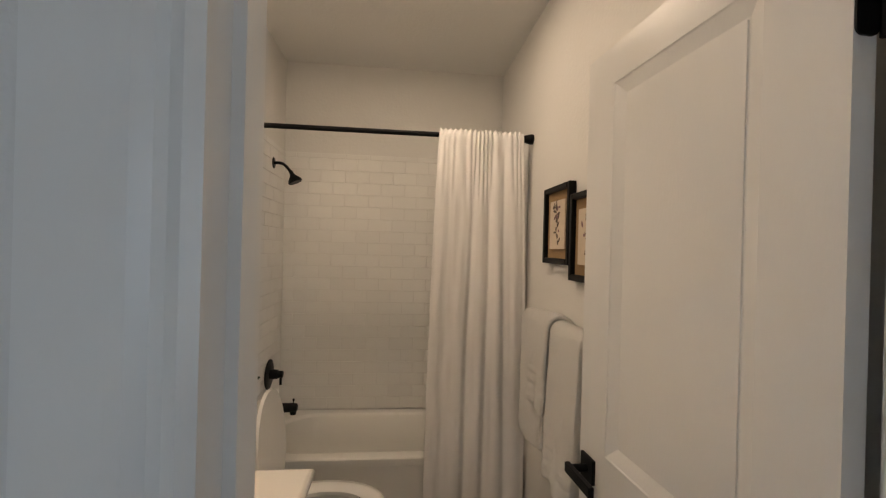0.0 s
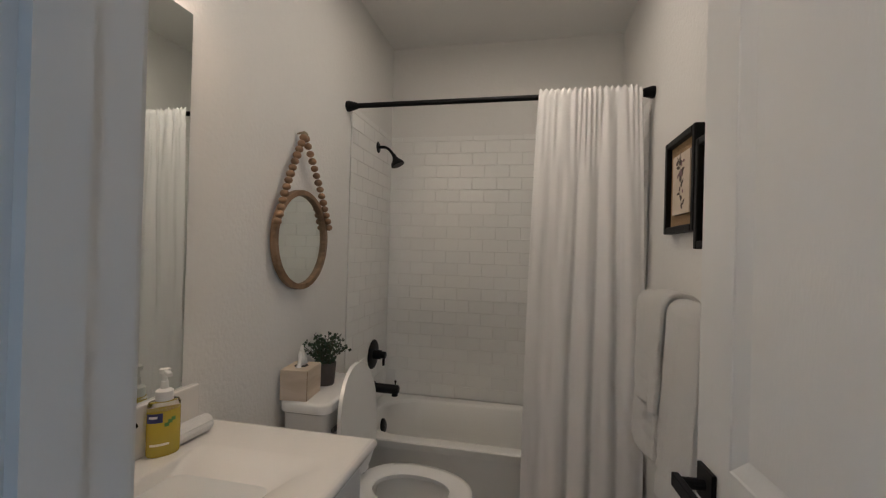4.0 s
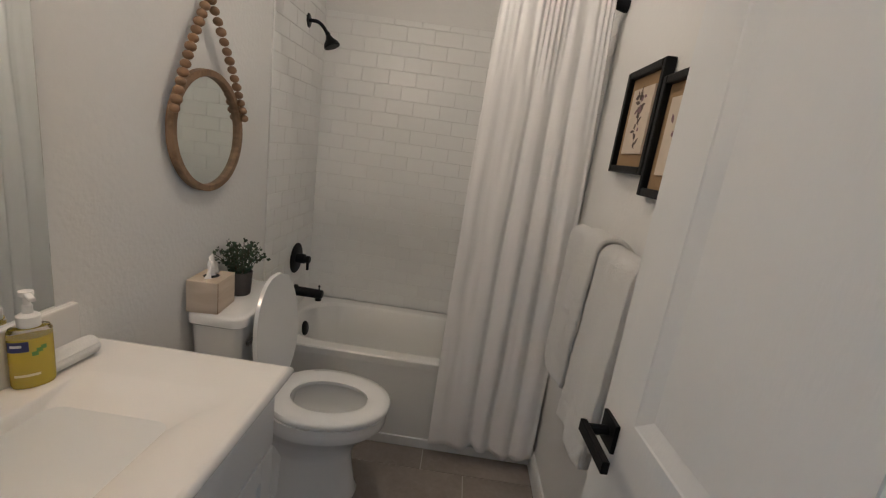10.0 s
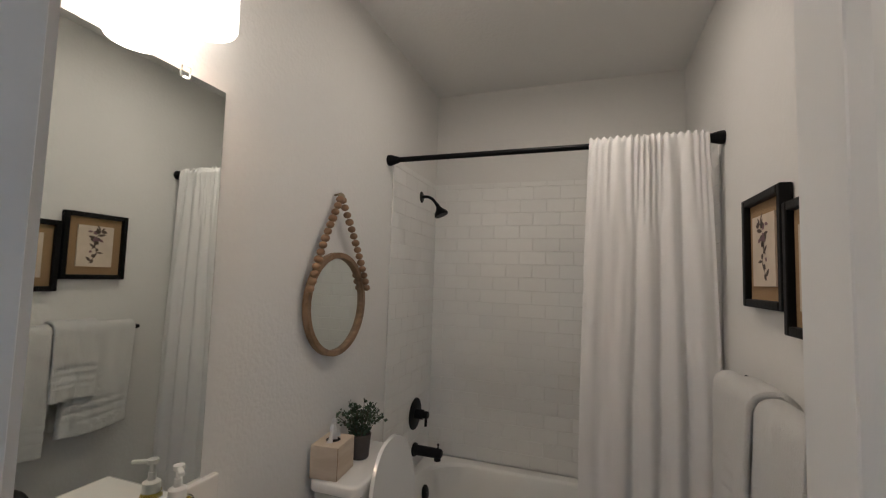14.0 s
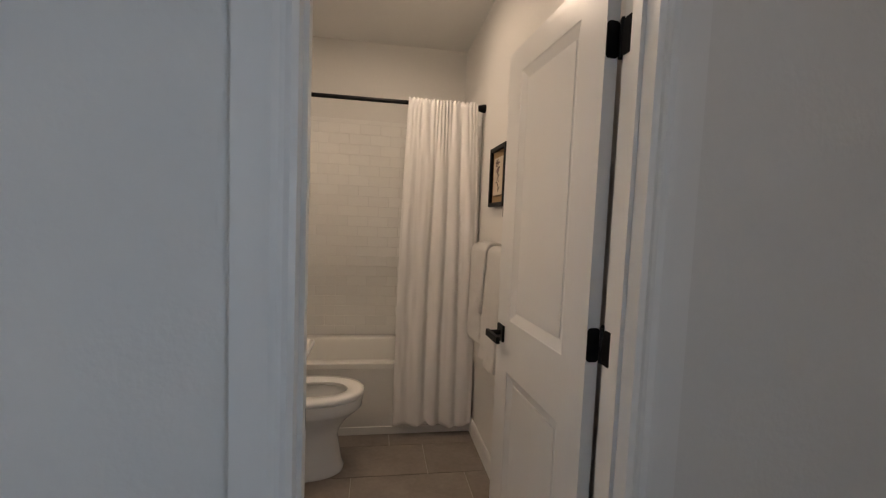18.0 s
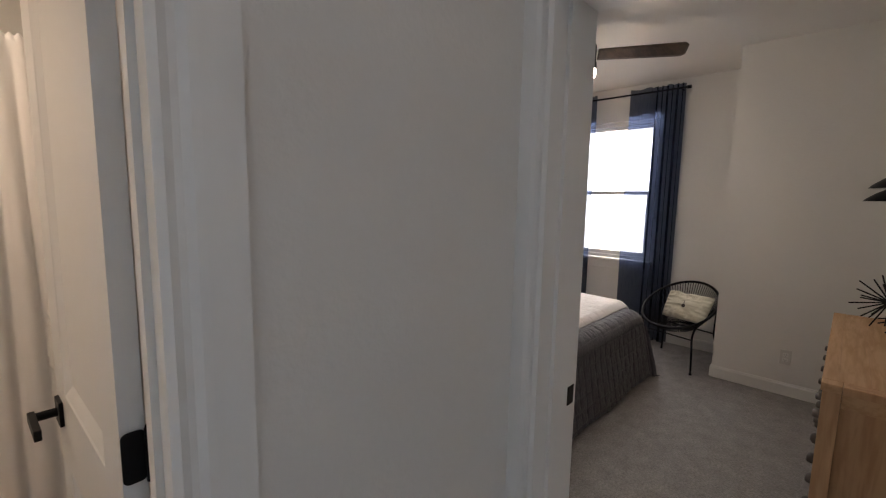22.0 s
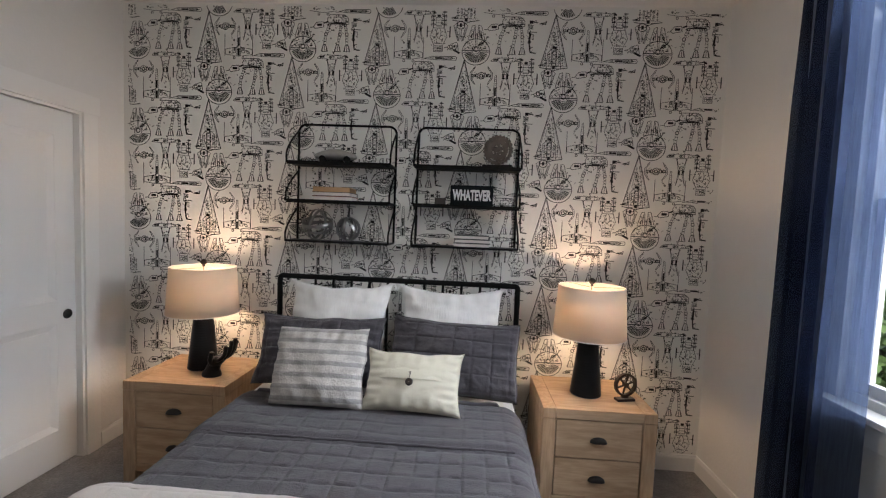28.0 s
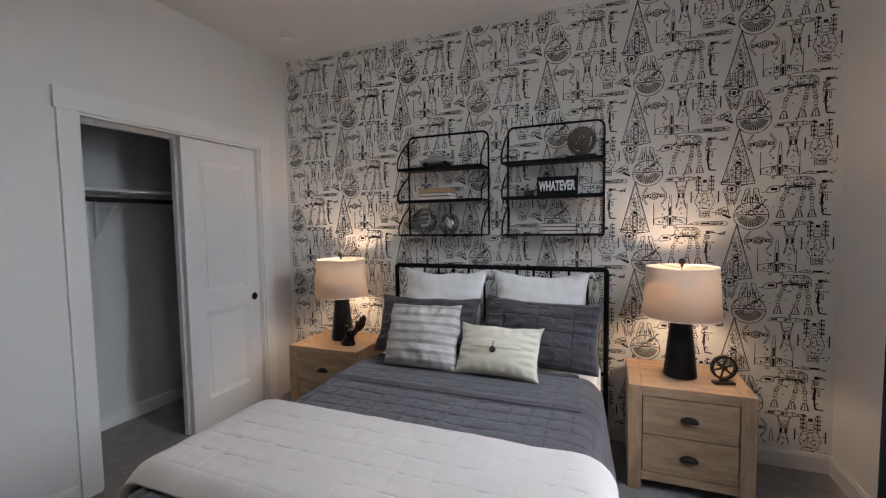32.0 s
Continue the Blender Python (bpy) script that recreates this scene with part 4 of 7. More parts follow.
def bead_mirror():
    zc, rr = 1.405, 0.195
    m = thing("round_mirror", (XL + 0.004, 1.724, zc), "small round wood-framed mirror hung from a wooden bead strand", "mirror")
    bm = bmesh.new()
    loft(bm, [[(x, r * math.sin(2 * math.pi * k / 64), r * math.cos(2 * math.pi * k / 64)) for k in range(64)] for r, x in ((rr, 0.003), (rr, 0.022), (rr - 0.003, 0.025), (rr - 0.02, 0.025), (rr - 0.022, 0.022), (rr - 0.023, 0.01))], (False, False))
    part("frame", bm, RINGW, m, "thin wooden ring frame", 40)
    bm = bmesh.new()
    loft(bm, [[(0.011, (rr - 0.02) * math.sin(2 * math.pi * k / 64), (rr - 0.02) * math.cos(2 * math.pi * k / 64)) for k in range(64)], [(0.004, (rr - 0.02) * math.sin(2 * math.pi * k / 64), (rr - 0.02) * math.cos(2 * math.pi * k / 64)) for k in range(64)]])
    part("glass", bm, MIRROR, m)
    peg = (0.03, -0.03, 0.405)
    tops = Vector(peg)
    for s in (-1, 1):
        end = Vector((0.03, s * 0.198, 0.045))
        n = 14
        for k in range(n):
            p = tops.lerp(end, (k + 0.45) / n)
            p.y += s * 0.012 * math.sin(math.pi * (k + 0.5) / n)
            bd = bmesh.new()
            ball(bd, p, 0.0152 if k % 3 else 0.0163, 12, 8, 0.88)
            part("bead", bd, BEADM, m, "", True)
    bm = bmesh.new()
    ball(bm, peg, 0.014, 12, 8)
    tube(bm, [(0, -0.03, 0.412), (0.03, -0.03, 0.418)], 0.004, 8)
    part("hook", bm, BRASS, m, "", True)


bead_mirror()


def tissue_and_plant():
    zt = 0.8105
    t = thing("tissue_box", (-0.198, 1.68, zt), "square pale wood tissue box with a tissue pulled up", "tissue box", rz=6)
    bm = boxes((-0.052, 0.052, -0.066, 0.066, 0, 0.112), bevel=0.002)
    part("cover", bm, TISSUEM, t)
    bm = bmesh.new()
    lathe(bm, [(0.001, 0.1132), (0.026, 0.1132)], 24)
    part("slot", bm, BLACKM, t)
    part("corner_seam", boxes((0.0515, 0.0526, -0.0666, -0.0645, 0.002, 0.11)), BEADM, t)

    def f(u, v):
        a = (u - 0.5) * 2
        w = 0.03 * (1 - v) + 0.012 * v * (1 - v) * 4 * 0.6
        return (0.012 * math.sin(7 * a + 2 * v) * (1 - 0.6 * v) + 0.004 * noise3(a * 3, v * 4, 2), a * (w + 0.008), 0.109 + 0.085 * v * (1 - 0.35 * abs(a)) + 0.01 * noise3(a * 2, 0, 5) * v)
    p = part("tissue", sheet(14, 10, f), CLOTHW, t, "white tissue sticking up", True)
    solid(p, 0.0008)
    pl = thing("potted_plant", (-0.175, 1.83, zt), "small bushy green plant in a grey-brown pot", "plant")
    bm = bmesh.new()
    lathe(bm, [(0.001, 0), (0.034, 0), (0.037, 0.004), (0.043, 0.085), (0.043, 0.09), (0.038, 0.09), (0.037, 0.08), (0.001, 0.079)], 28)
    part("pot", bm, POT, pl, "", 40)
    rng = random.Random(5)
    stems, leaves = bmesh.new(), bmesh.new()
    for k in range(44):
        a, tilt = rng.uniform(0, 6.28), rng.uniform(0.05, 1.0)
        ln = rng.uniform(0.06, 0.13)
        base = Vector((0.02 * math.cos(a), 0.02 * math.sin(a), 0.078))
        tip = base + Vector((math.cos(a) * math.sin(tilt) * ln * 0.95, math.sin(a) * math.sin(tilt) * ln * 0.95, math.cos(tilt) * ln * 1.05))
        tip.x = max(tip.x, -0.075)
        mid = base.lerp(tip, 0.5) + Vector((0, 0, 0.012))
        pts = smooth_path([base, mid, tip], 4)
        tube(stems, pts, 0.0012, 4)
        for q in range(11):
            p = pts[min(len(pts) - 1, 1 + int(q * 0.75))] + Vector([rng.uniform(-0.008, 0.008) for _ in range(3)])
            d = Vector((rng.uniform(-1, 1), rng.uniform(-1, 1), rng.uniform(-0.3, 0.9))).normalized()
            w = d.cross(Vector((rng.uniform(-1, 1), rng.uniform(-1, 1), 0.3))).normalized()
            s = rng.uniform(0.01, 0.019)
            up = d.cross(w) * s * 0.18
            vs = [leaves.verts.new(p + c) for c in (Vector(), d * s * 0.5 + w * s * 0.42 + up, d * s, d * s * 0.5 - w * s * 0.42 + up)]
            leaves.faces.new((vs[0], vs[1], vs[2])), leaves.faces.new((vs[0], vs[2], vs[3]))
    part("stems", stems, STEM, pl)
    tagged(part("foliage", leaves, LEAF, pl), "dense small dark green leaves", kind="stuff")


tissue_and_plant()


def soap_bottle():
    t = thing("soap_bottle", (-0.208, 1.07, 0.8685), "clear pump bottle of yellow liquid soap with blue label", "soap bottle", rz=-32)
    t.scale = (1.0, 1.0, 0.92)
    sx, sy = 0.023, 0.037

    def oval(z, k=1.0, n=28):
        return [(sx * k * math.cos(2 * math.pi * i / n), sy * k * math.sin(2 * math.pi * i / n), z) for i in range(n)]
    liquid = material("yellow_soap", (0.95, 0.74, 0.1), 0.1, stain=0.05, stain_scale=30)
    liquid.node_tree.nodes["Principled BSDF"].inputs["Transmission Weight"].default_value = 0.5
    bm = bmesh.new()
    loft(bm, [oval(0.001, 0.9), oval(0.008, 0.97), oval(0.105, 0.965), oval(0.118, 0.96)])
    part("liquid", bm, liquid, t, "yellow translucent soap", 40)
    bm = bmesh.new()
    loft(bm, [oval(0.1185, 0.97), oval(0.132, 0.96), oval(0.14, 0.86), oval(0.145, 0.5)], (False, False))
    part("bottle", bm, GLASS, t, "clear bottle shoulder", 40)
    bm = bmesh.new()
    lathe(bm, [(0.019, 0.142), (0.019, 0.166), (0.014, 0.17), (0.009, 0.172), (0.008, 0.19), (0.006, 0.192), (0.006, 0.208), (0.012, 0.212), (0.012, 0.222), (0.001, 0.224)], 20)
    part("pump", bm, PLASTW, t, "white pump", 40)
    part("nozzle", boxes((0.004, 0.044, -0.006, 0.006, 0.211, 0.221), bevel=0.003), PLASTW, t)
    blue = material("label_blue", (0.02, 0.025, 0.12), 0.4)
    green = material("label_leaf", (0.08, 0.22, 0.03), 0.5)
    pale = material("label_pale", (0.8, 0.74, 0.5), 0.5)

    def patch(u0, u1, z0, z1, k=0.995, n=8):
        pts = []
        for j in range(n + 1):
            a = u0 + (u1 - u0) * j / n
            pts.append((sx * k * math.cos(a), sy * k * math.sin(a)))
        bm = bmesh.new()
        lo, hi = [bm.verts.new((x, y, z0)) for x, y in pts], [bm.verts.new((x, y, z1 + 0.0 * j)) for j, (x, y) in enumerate(pts)]
        for j in range(n):
            bm.faces.new((lo[j], lo[j + 1], hi[j + 1], hi[j]))
        return bm
    part("label_badge", patch(-1.35, -0.2, 0.09, 0.114, 0.985), blue, t)
    part("label_mark", patch(-1.1, -0.5, 0.101, 0.107, 0.992), PLASTW, t)
    for u, z in ((0.1, 0.085), (0.3, 0.09), (-0.1, 0.078)):
        part("label_leaf", patch(u, u + 0.28, z, z + 0.01, 0.985, 4), green, t)
    part("label_band", patch(-1.0, 0.2, 0.03, 0.036, 0.985), pale, t)
    roll = bmesh.new()
    n = 30
    loft(roll, [[(0.024 * k * math.cos(2 * math.pi * i / n) * (1 + 0.05 * math.cos(3 * i)), y, 0.024 + 0.024 * k * math.sin(2 * math.pi * i / n)) for i in range(n)] for y, k in ((-0.075, 0.6), (-0.072, 0.93), (-0.05, 1), (0.05, 0.99), (0.072, 0.93), (0.076, 0.6))])
    single("rolled_washcloth", roll, CLOTHW, (-0.209, 1.137, 0.8685), "tightly rolled white washcloth on the counter", "washcloth", smooth=50, rz=-2)


soap_bottle()


def botanical_picture(name, y, z, w, h, seed, label):
    """A black frame with a burlap mat round a raised print, on the right wall."""
    p = thing(name, (XR - 0.001, y, z), label, "picture", "botanical prints")
    hw, hh, f = w / 2, h / 2, 0.023
    part("frame", boxes((-0.03, 0, -hw, -hw + f, -hh, hh), (-0.03, 0, hw - f, hw, -hh, hh), (-0.03, 0, -hw + f, hw - f, hh - f, hh), (-0.03, 0, -hw + f, hw - f, -hh, -hh + f), bevel=0.004), BLACKM, p, "black carved frame")
    part("mat", boxes((-0.012, -0.002, -hw + f, hw - f, -hh + f, hh - f)), BURLAP, p, "brown burlap mat")
    pw, ph = hw * 0.56, hh * 0.62
    part("print", boxes((-0.02, -0.0125, -pw, pw, -ph, ph), bevel=0.001), ARTP, p, "aged paper botanical print")
    rng = random.Random(seed)
    bm = bmesh.new()

    def leaf(cy, cz, a, ln, wd):
        d, s = (math.cos(a), math.sin(a)), (-math.sin(a), math.cos(a))
        vs = [bm.verts.new((-0.0206, cy + d[0] * u * ln + s[0] * v * wd, cz + d[1] * u * ln + s[1] * v * wd)) for u, v in ((0, 0), (0.3, 0.42), (0.65, 0.4), (1, 0), (0.65, -0.4), (0.3, -0.42))]
        bm.faces.new(vs)
    pts = smooth_path([(-0.0205, -0.3 * pw, -0.85 * ph), (-0.0205, 0.05 * pw, -0.3 * ph), (-0.0205, -0.1 * pw, 0.2 * ph), (-0.0205, 0.25 * pw, 0.75 * ph)], 5)
    for a, b in zip(pts, pts[1:]):
        dy, dz = b.y - a.y, b.z - a.z
        ln = math.hypot(dy, dz)
        n = (-dz / ln * 0.0014, dy / ln * 0.0014)
        bm.faces.new([bm.verts.new((-0.0205, y2, z2)) for y2, z2 in ((a.y + n[0], a.z + n[1]), (b.y + n[0], b.z + n[1]), (b.y - n[0], b.z - n[1]), (a.y - n[0], a.z - n[1]))])
    for k in range(24):
        q = pts[rng.randrange(1, len(pts))]
        leaf(q.y, q.z, rng.uniform(0, 6.28), rng.uniform(0.018, 0.042), rng.uniform(0.008, 0.02))
    part("plant_drawing", bm, ARTD, p)
    for k in range(7):
        bm = bmesh.new()
        leaf(rng.uniform(-0.5, 0.5) * pw, rng.uniform(-0.3, 0.75) * ph, rng.uniform(0, 6.28), rng.uniform(0.016, 0.03), rng.uniform(0.012, 0.02))
        part("petal", turned(bm, pose(-0.0004, 0, 0)), ARTP2, p)


botanical_picture("framed_print", 1.72, 1.618, 0.283, 0.322, 3, "small black-framed botanical print on brown mat")
botanical_picture("framed_print", 1.43, 1.563, 0.283, 0.322, 8, "black-framed botanical print with a bird, hung lower")


def towels():
    b = thing("towel_bar", (XR - 0.001, 1.58, 1.215), "matt black towel bar", "towel bar")
    bm = bmesh.new()
    tube(bm, [(-0.065, -0.35, 0), (-0.065, 0.35, 0)], 0.009, 12)
    part("bar", bm, BLACK, b, "", True)
    for s in (-1, 1):
        bm = boxes((-0.008, 0, s * 0.335 - 0.022, s * 0.335 + 0.022, -0.022, 0.022), bevel=0.003)
        tube(bm, [(-0.006, s * 0.335, 0), (-0.07, s * 0.335, 0)], 0.012, 12)
        part("post", bm, BLACK, b)

    def hang(name, yc, wtop, wbot, front, back, off, thick, label, seed, tilt=0.0):
        """A folded towel over the bar: front and back are the lengths that hang."""
        total = front + back

        def f(u, v):
            s = v * total - back
            r = 0.014 + off
            a = (u - 0.5)
            if s < -r * 1.57:
                x, z = r, s + r * 1.57
            elif s > r * 1.57:
                x, z = -r, -(s - r * 1.57)
            else:
                x, z = -r * math.sin(s / r), r * math.cos(s / r)
            k = min(1, abs(z) / 0.6)
            w = wtop + (wbot - wtop) * k
            y = a * w + 0.01 * noise3(a * 2, z * 3, seed) + tilt * min(0, z)
            x += (-1 if s > 0 else 0.3) * (0.012 * math.sin(a * 7 + seed) * k + 0.032 * k) + 0.005 * noise3(a * 6, z * 8, seed + 3) + 0.0026 * noise3(a * 34, z * 60, seed + 5)
            if s > 0 and front - 0.16 < s < front - 0.05:
                x += 0.0028 * (math.sin((s - front) * 170) > 0)
            return (x, y, z - 0.008 * math.cos(a * 6 + seed) * k)
        ob = single(name, sheet(40, 130, f), TERRY, (XR - 0.066, yc, 1.215), label, "towel", "towels on the bar", smooth=60)
        solid(ob, thick)
        return ob
    hang("bath_towel", 1.74, 0.29, 0.28, 0.5, 0.48, 0.012, 0.03, "long white terry bath towel folded over the bar", 1, 0.06)
    hang("hand_towel", 1.62, 0.18, 0.165, 0.37, 0.35, 0.036, 0.016, "small white terry hand towel laid over a larger one", 4, 0.05)
    hang("bath_towel", 1.40, 0.255, 0.24, 0.55, 0.52, 0.014, 0.032, "white terry bath towel with woven bands folded over the bar", 9)


towels()


def downlight(loc, lens, label):
    d = thing("recessed_downlight", loc, label, "ceiling lamp")
    bm = bmesh.new()
    lathe(bm, [(0.085, -0.001), (0.084, -0.006), (0.066, -0.008), (0.062, -0.003)], 40)
    part("ring", bm, PLASTW, d, "", 40)
    bm = bmesh.new()
    lathe(bm, [(0.001, -0.004), (0.062, -0.0035)], 40)
    part("lens", bm, lens, d, "glowing opal lens")


downlight((0.47, 1.8, ZB), DOWN, "round white recessed ceiling light above the tub, switched on")
# unseen fill light, added to warm the wall between the two doors
downlight((1.4, -0.85, ZC), HALL_FILL, "added recessed ceiling light, unseen, that warms the hall walls")

# ---- bedroom ----
BX0, BX1, BF, BH, BT = 3.245, 4.625, 0.90, 2.88, 0.575        # bed sides, foot, head, top
BXC = 0.5 * (BX0 + BX1)


def bed():
    b = thing("bed", (BXC, 0.5 * (BF + BH), 0), "bed with a black iron spindle headboard and white mattress", "bed")
    y0, y1 = BF - 0.5 * (BF + BH), BH - 0.5 * (BF + BH)
    hx = 0.5 * (BX1 - BX0)
    m = part("mattress", boxes((-hx + 0.01, hx - 0.01, y0 + 0.03, y1 - 0.02, 0.3, BT - 0.012), bevel=0.05), SHEET, b, "mattress in a white fitted sheet", True)
    part("box_spring", boxes((-hx + 0.02, hx - 0.02, y0 + 0.04, y1 - 0.02, 0.14, 0.298), bevel=0.02), SHEET, b)
    bm = bmesh.new()
    yh = y1 + 0.02
    w, zt = 0.5 * (4.64 - 3.225), 1.1
    path = smooth_path([(-w, yh, 0.0), (-w, yh, 0.5), (-w, yh, zt - 0.025)], 4) + smooth_path([(-w + 0.002, yh, zt - 0.009), (-w + 0.013, yh, zt), (-w + 0.03, yh, zt)], 3) + [(w - 0.03, yh, zt)] + smooth_path([(w - 0.013, yh, zt), (w - 0.002, yh, zt - 0.009), (w, yh, zt - 0.025)], 3) + [(w, yh, 0.5), (w, yh, 0)]
    tube(bm, path, 0.0155, 12)
    part("headboard_frame", bm, BLACKM, b, "black iron headboard frame", True)
    for z in (0.46,):
        bm = bmesh.new()
        tube(bm, [(-w, yh, z), (w, yh, z)], 0.012, 10)
        part("headboard_rail", bm, BLACKM, b, "", True)
    n = 13
    for k in range(1, n):
        bm = bmesh.new()
        tube(bm, [(-w + 2 * w * k / n, yh, 0.46), (-w + 2 * w * k / n, yh, zt)], 0.008, 8)
        part("spindle", bm, BLACKM, b, "", True)
    for x in (-hx + 0.03, hx - 0.03):
        bm = boxes((x - 0.02, x + 0.02, y0 + 0.05, y1, 0.105, 0.138))
        part("side_rail", bm, BLACKM, b)
        for y in (y0 + 0.08, 0.0):
            part("leg", boxes((x - 0.018, x + 0.018, y - 0.018, y + 0.018, 0, 0.105), bevel=0.002), BLACKM, b)


bed()


def bedcover(name, u0, u1, v0, v1, lift, quilt, puff, mat, label, category, nu, nv, flare, seed, fold=None, edge=0.0, rows=1.0, thick=0.006, swing=0.0):
    """A cloth laid over the bed. u runs across from the bed's middle, v from the foot edge towards the head; what reaches past an edge hangs down."""
    hx, R = 0.5 * (BX1 - BX0) + lift, 0.105

    def drop(over):
        if over <= 0:
            return 0.0, 0.0
        a = over / R
        if a < math.pi / 2:
            return R * math.sin(a), R * (1 - math.cos(a))
        return R, R + (over - R * math.pi / 2)

    def f(p, q):
        u = u0 + p * (u1 - u0)
        v = v0 + q * (v1 - v0 - swing * max(0.0, abs(u) - hx + 0.12))
        ov_u, ov_v = max(0.0, abs(u) - (hx - R)), max(0.0, (R - lift) - v)
        su = 1 if u > 0 else -1
        ox, dz1 = drop(ov_u)
        oy, dz2 = drop(ov_v)
        x = min(abs(u), hx - R) + ox
        y = max(v, R - lift) - oy
        both = min(dz1, dz2)
        dz = max(dz1, dz2) + 0.25 * both
        hang = max(0.0, dz - R)
        x += flare * hang * (1 if dz1 >= dz2 else 0.9) * (ov_u > 0) + 0.018 * hang * math.sin(v * 9 + seed) * (ov_u > 0)
        y -= flare * hang * (ov_v > 0) + 0.02 * hang * math.sin(u * 8 + seed) * (ov_v > 0)
        if both > R:
            x += 0.10 * min(both, 0.4)
            y -= 0.10 * min(both, 0.4)
        z = BT + lift - dz
        if quilt:
            wu, wv = u + 0.005 * noise3(u * 7, v * 7, 3), v + 0.005 * noise3(u * 7, v * 7, 8)
            du, dv = quilt * rows * (0.5 - abs((wu / (quilt * rows)) % 1 - 0.5)), quilt * (0.5 - abs((wv / quilt) % 1 - 0.5))
            near = min(du, dv)
            pucker = 1 + 0.9 * noise3(u * 26, v * 26, seed + 6)
            off = -puff * max(0.2, pucker) * math.exp(-(near / 0.0058) ** 2) - 0.16 * puff * math.exp(-near / 0.014)
            off += 0.7 * puff * noise3(u * 11, v * 13, seed) + 0.3 * puff * noise3(u * 38, v * 38, seed)
            if fold and v > v1 - fold:
                off = 0.6 * off
        else:
            off = 0
        off += 0.007 * noise3(u * 3, v * 3, seed + 9) + 0.003 * noise3(u * 14, v * 14, seed + 4)
        if dz < R:
            z += off
        else:
            x += off * (dz1 >= dz2)
            y -= off * (dz2 > dz1)
        if fold and v > v1 - fold:
            z += 0.012 * min(1.0, (v - v1 + fold) / 0.03)
        e = min(p * (u1 - u0), (1 - p) * (u1 - u0), q * (v1 - v0), (1 - q) * (v1 - v0))
        if edge and e < edge:
            z -= 0.8 * lift * (1 - e / edge) ** 2 * (dz < R)
        return (BXC + su * x, BF + y, max(0.012 + 0.01 * noise3(u * 5, v * 5, 1), z))
    ob = single(name, sheet(nu, nv, f), mat, (0, 0, 0), label, category, smooth=True)
    solid(ob, thick)
    return ob


W2 = 0.5 * (BX1 - BX0)
cover = bedcover("coverlet", -W2 - 0.5, W2 + 0.5, -0.53, 1.5, 0.012, 0.084, 0.0043, CHAR, "charcoal quilted coverlet draped over the bed", "bedspread", 430, 340, 0.16, 2, fold=0.39, rows=1.0, swing=0.25)
hem = bmesh.new()
tube(hem, [(BX0 + 0.09 + (BX1 - BX0 - 0.18) * k / 40, BF + 1.495 + 0.012 * noise3(k * 0.3, 2, 5), BT + 0.03 + 0.004 * noise3(k * 0.4, 7, 1) - (0.03 if k in (0, 40) else 0)) for k in range(41)], 0.011, 8)
part("folded_edge", hem, CHAR, cover, "soft folded top edge", True)
seamb = bmesh.new()
tube(seamb, [(BX0 + 0.07 + (BX1 - BX0 - 0.14) * k / 40, BF + 1.112 + 0.006 * noise3(k * 0.3, 4, 5), BT + 0.018) for k in range(41)], 0.005, 6)
part("band_seam", seamb, CHAR, cover, "stitched seam of the plain band", True)
bedcover("throw_blanket", -W2 - 0.21, W2 + 0.11, 0.13, 0.735, 0.055, 0.096, 0.0019, THROW, "ivory quilted throw laid across the foot of the bed", "blanket", 300, 150, 0.3, 6, edge=0.07, rows=1.25, thick=0.03)


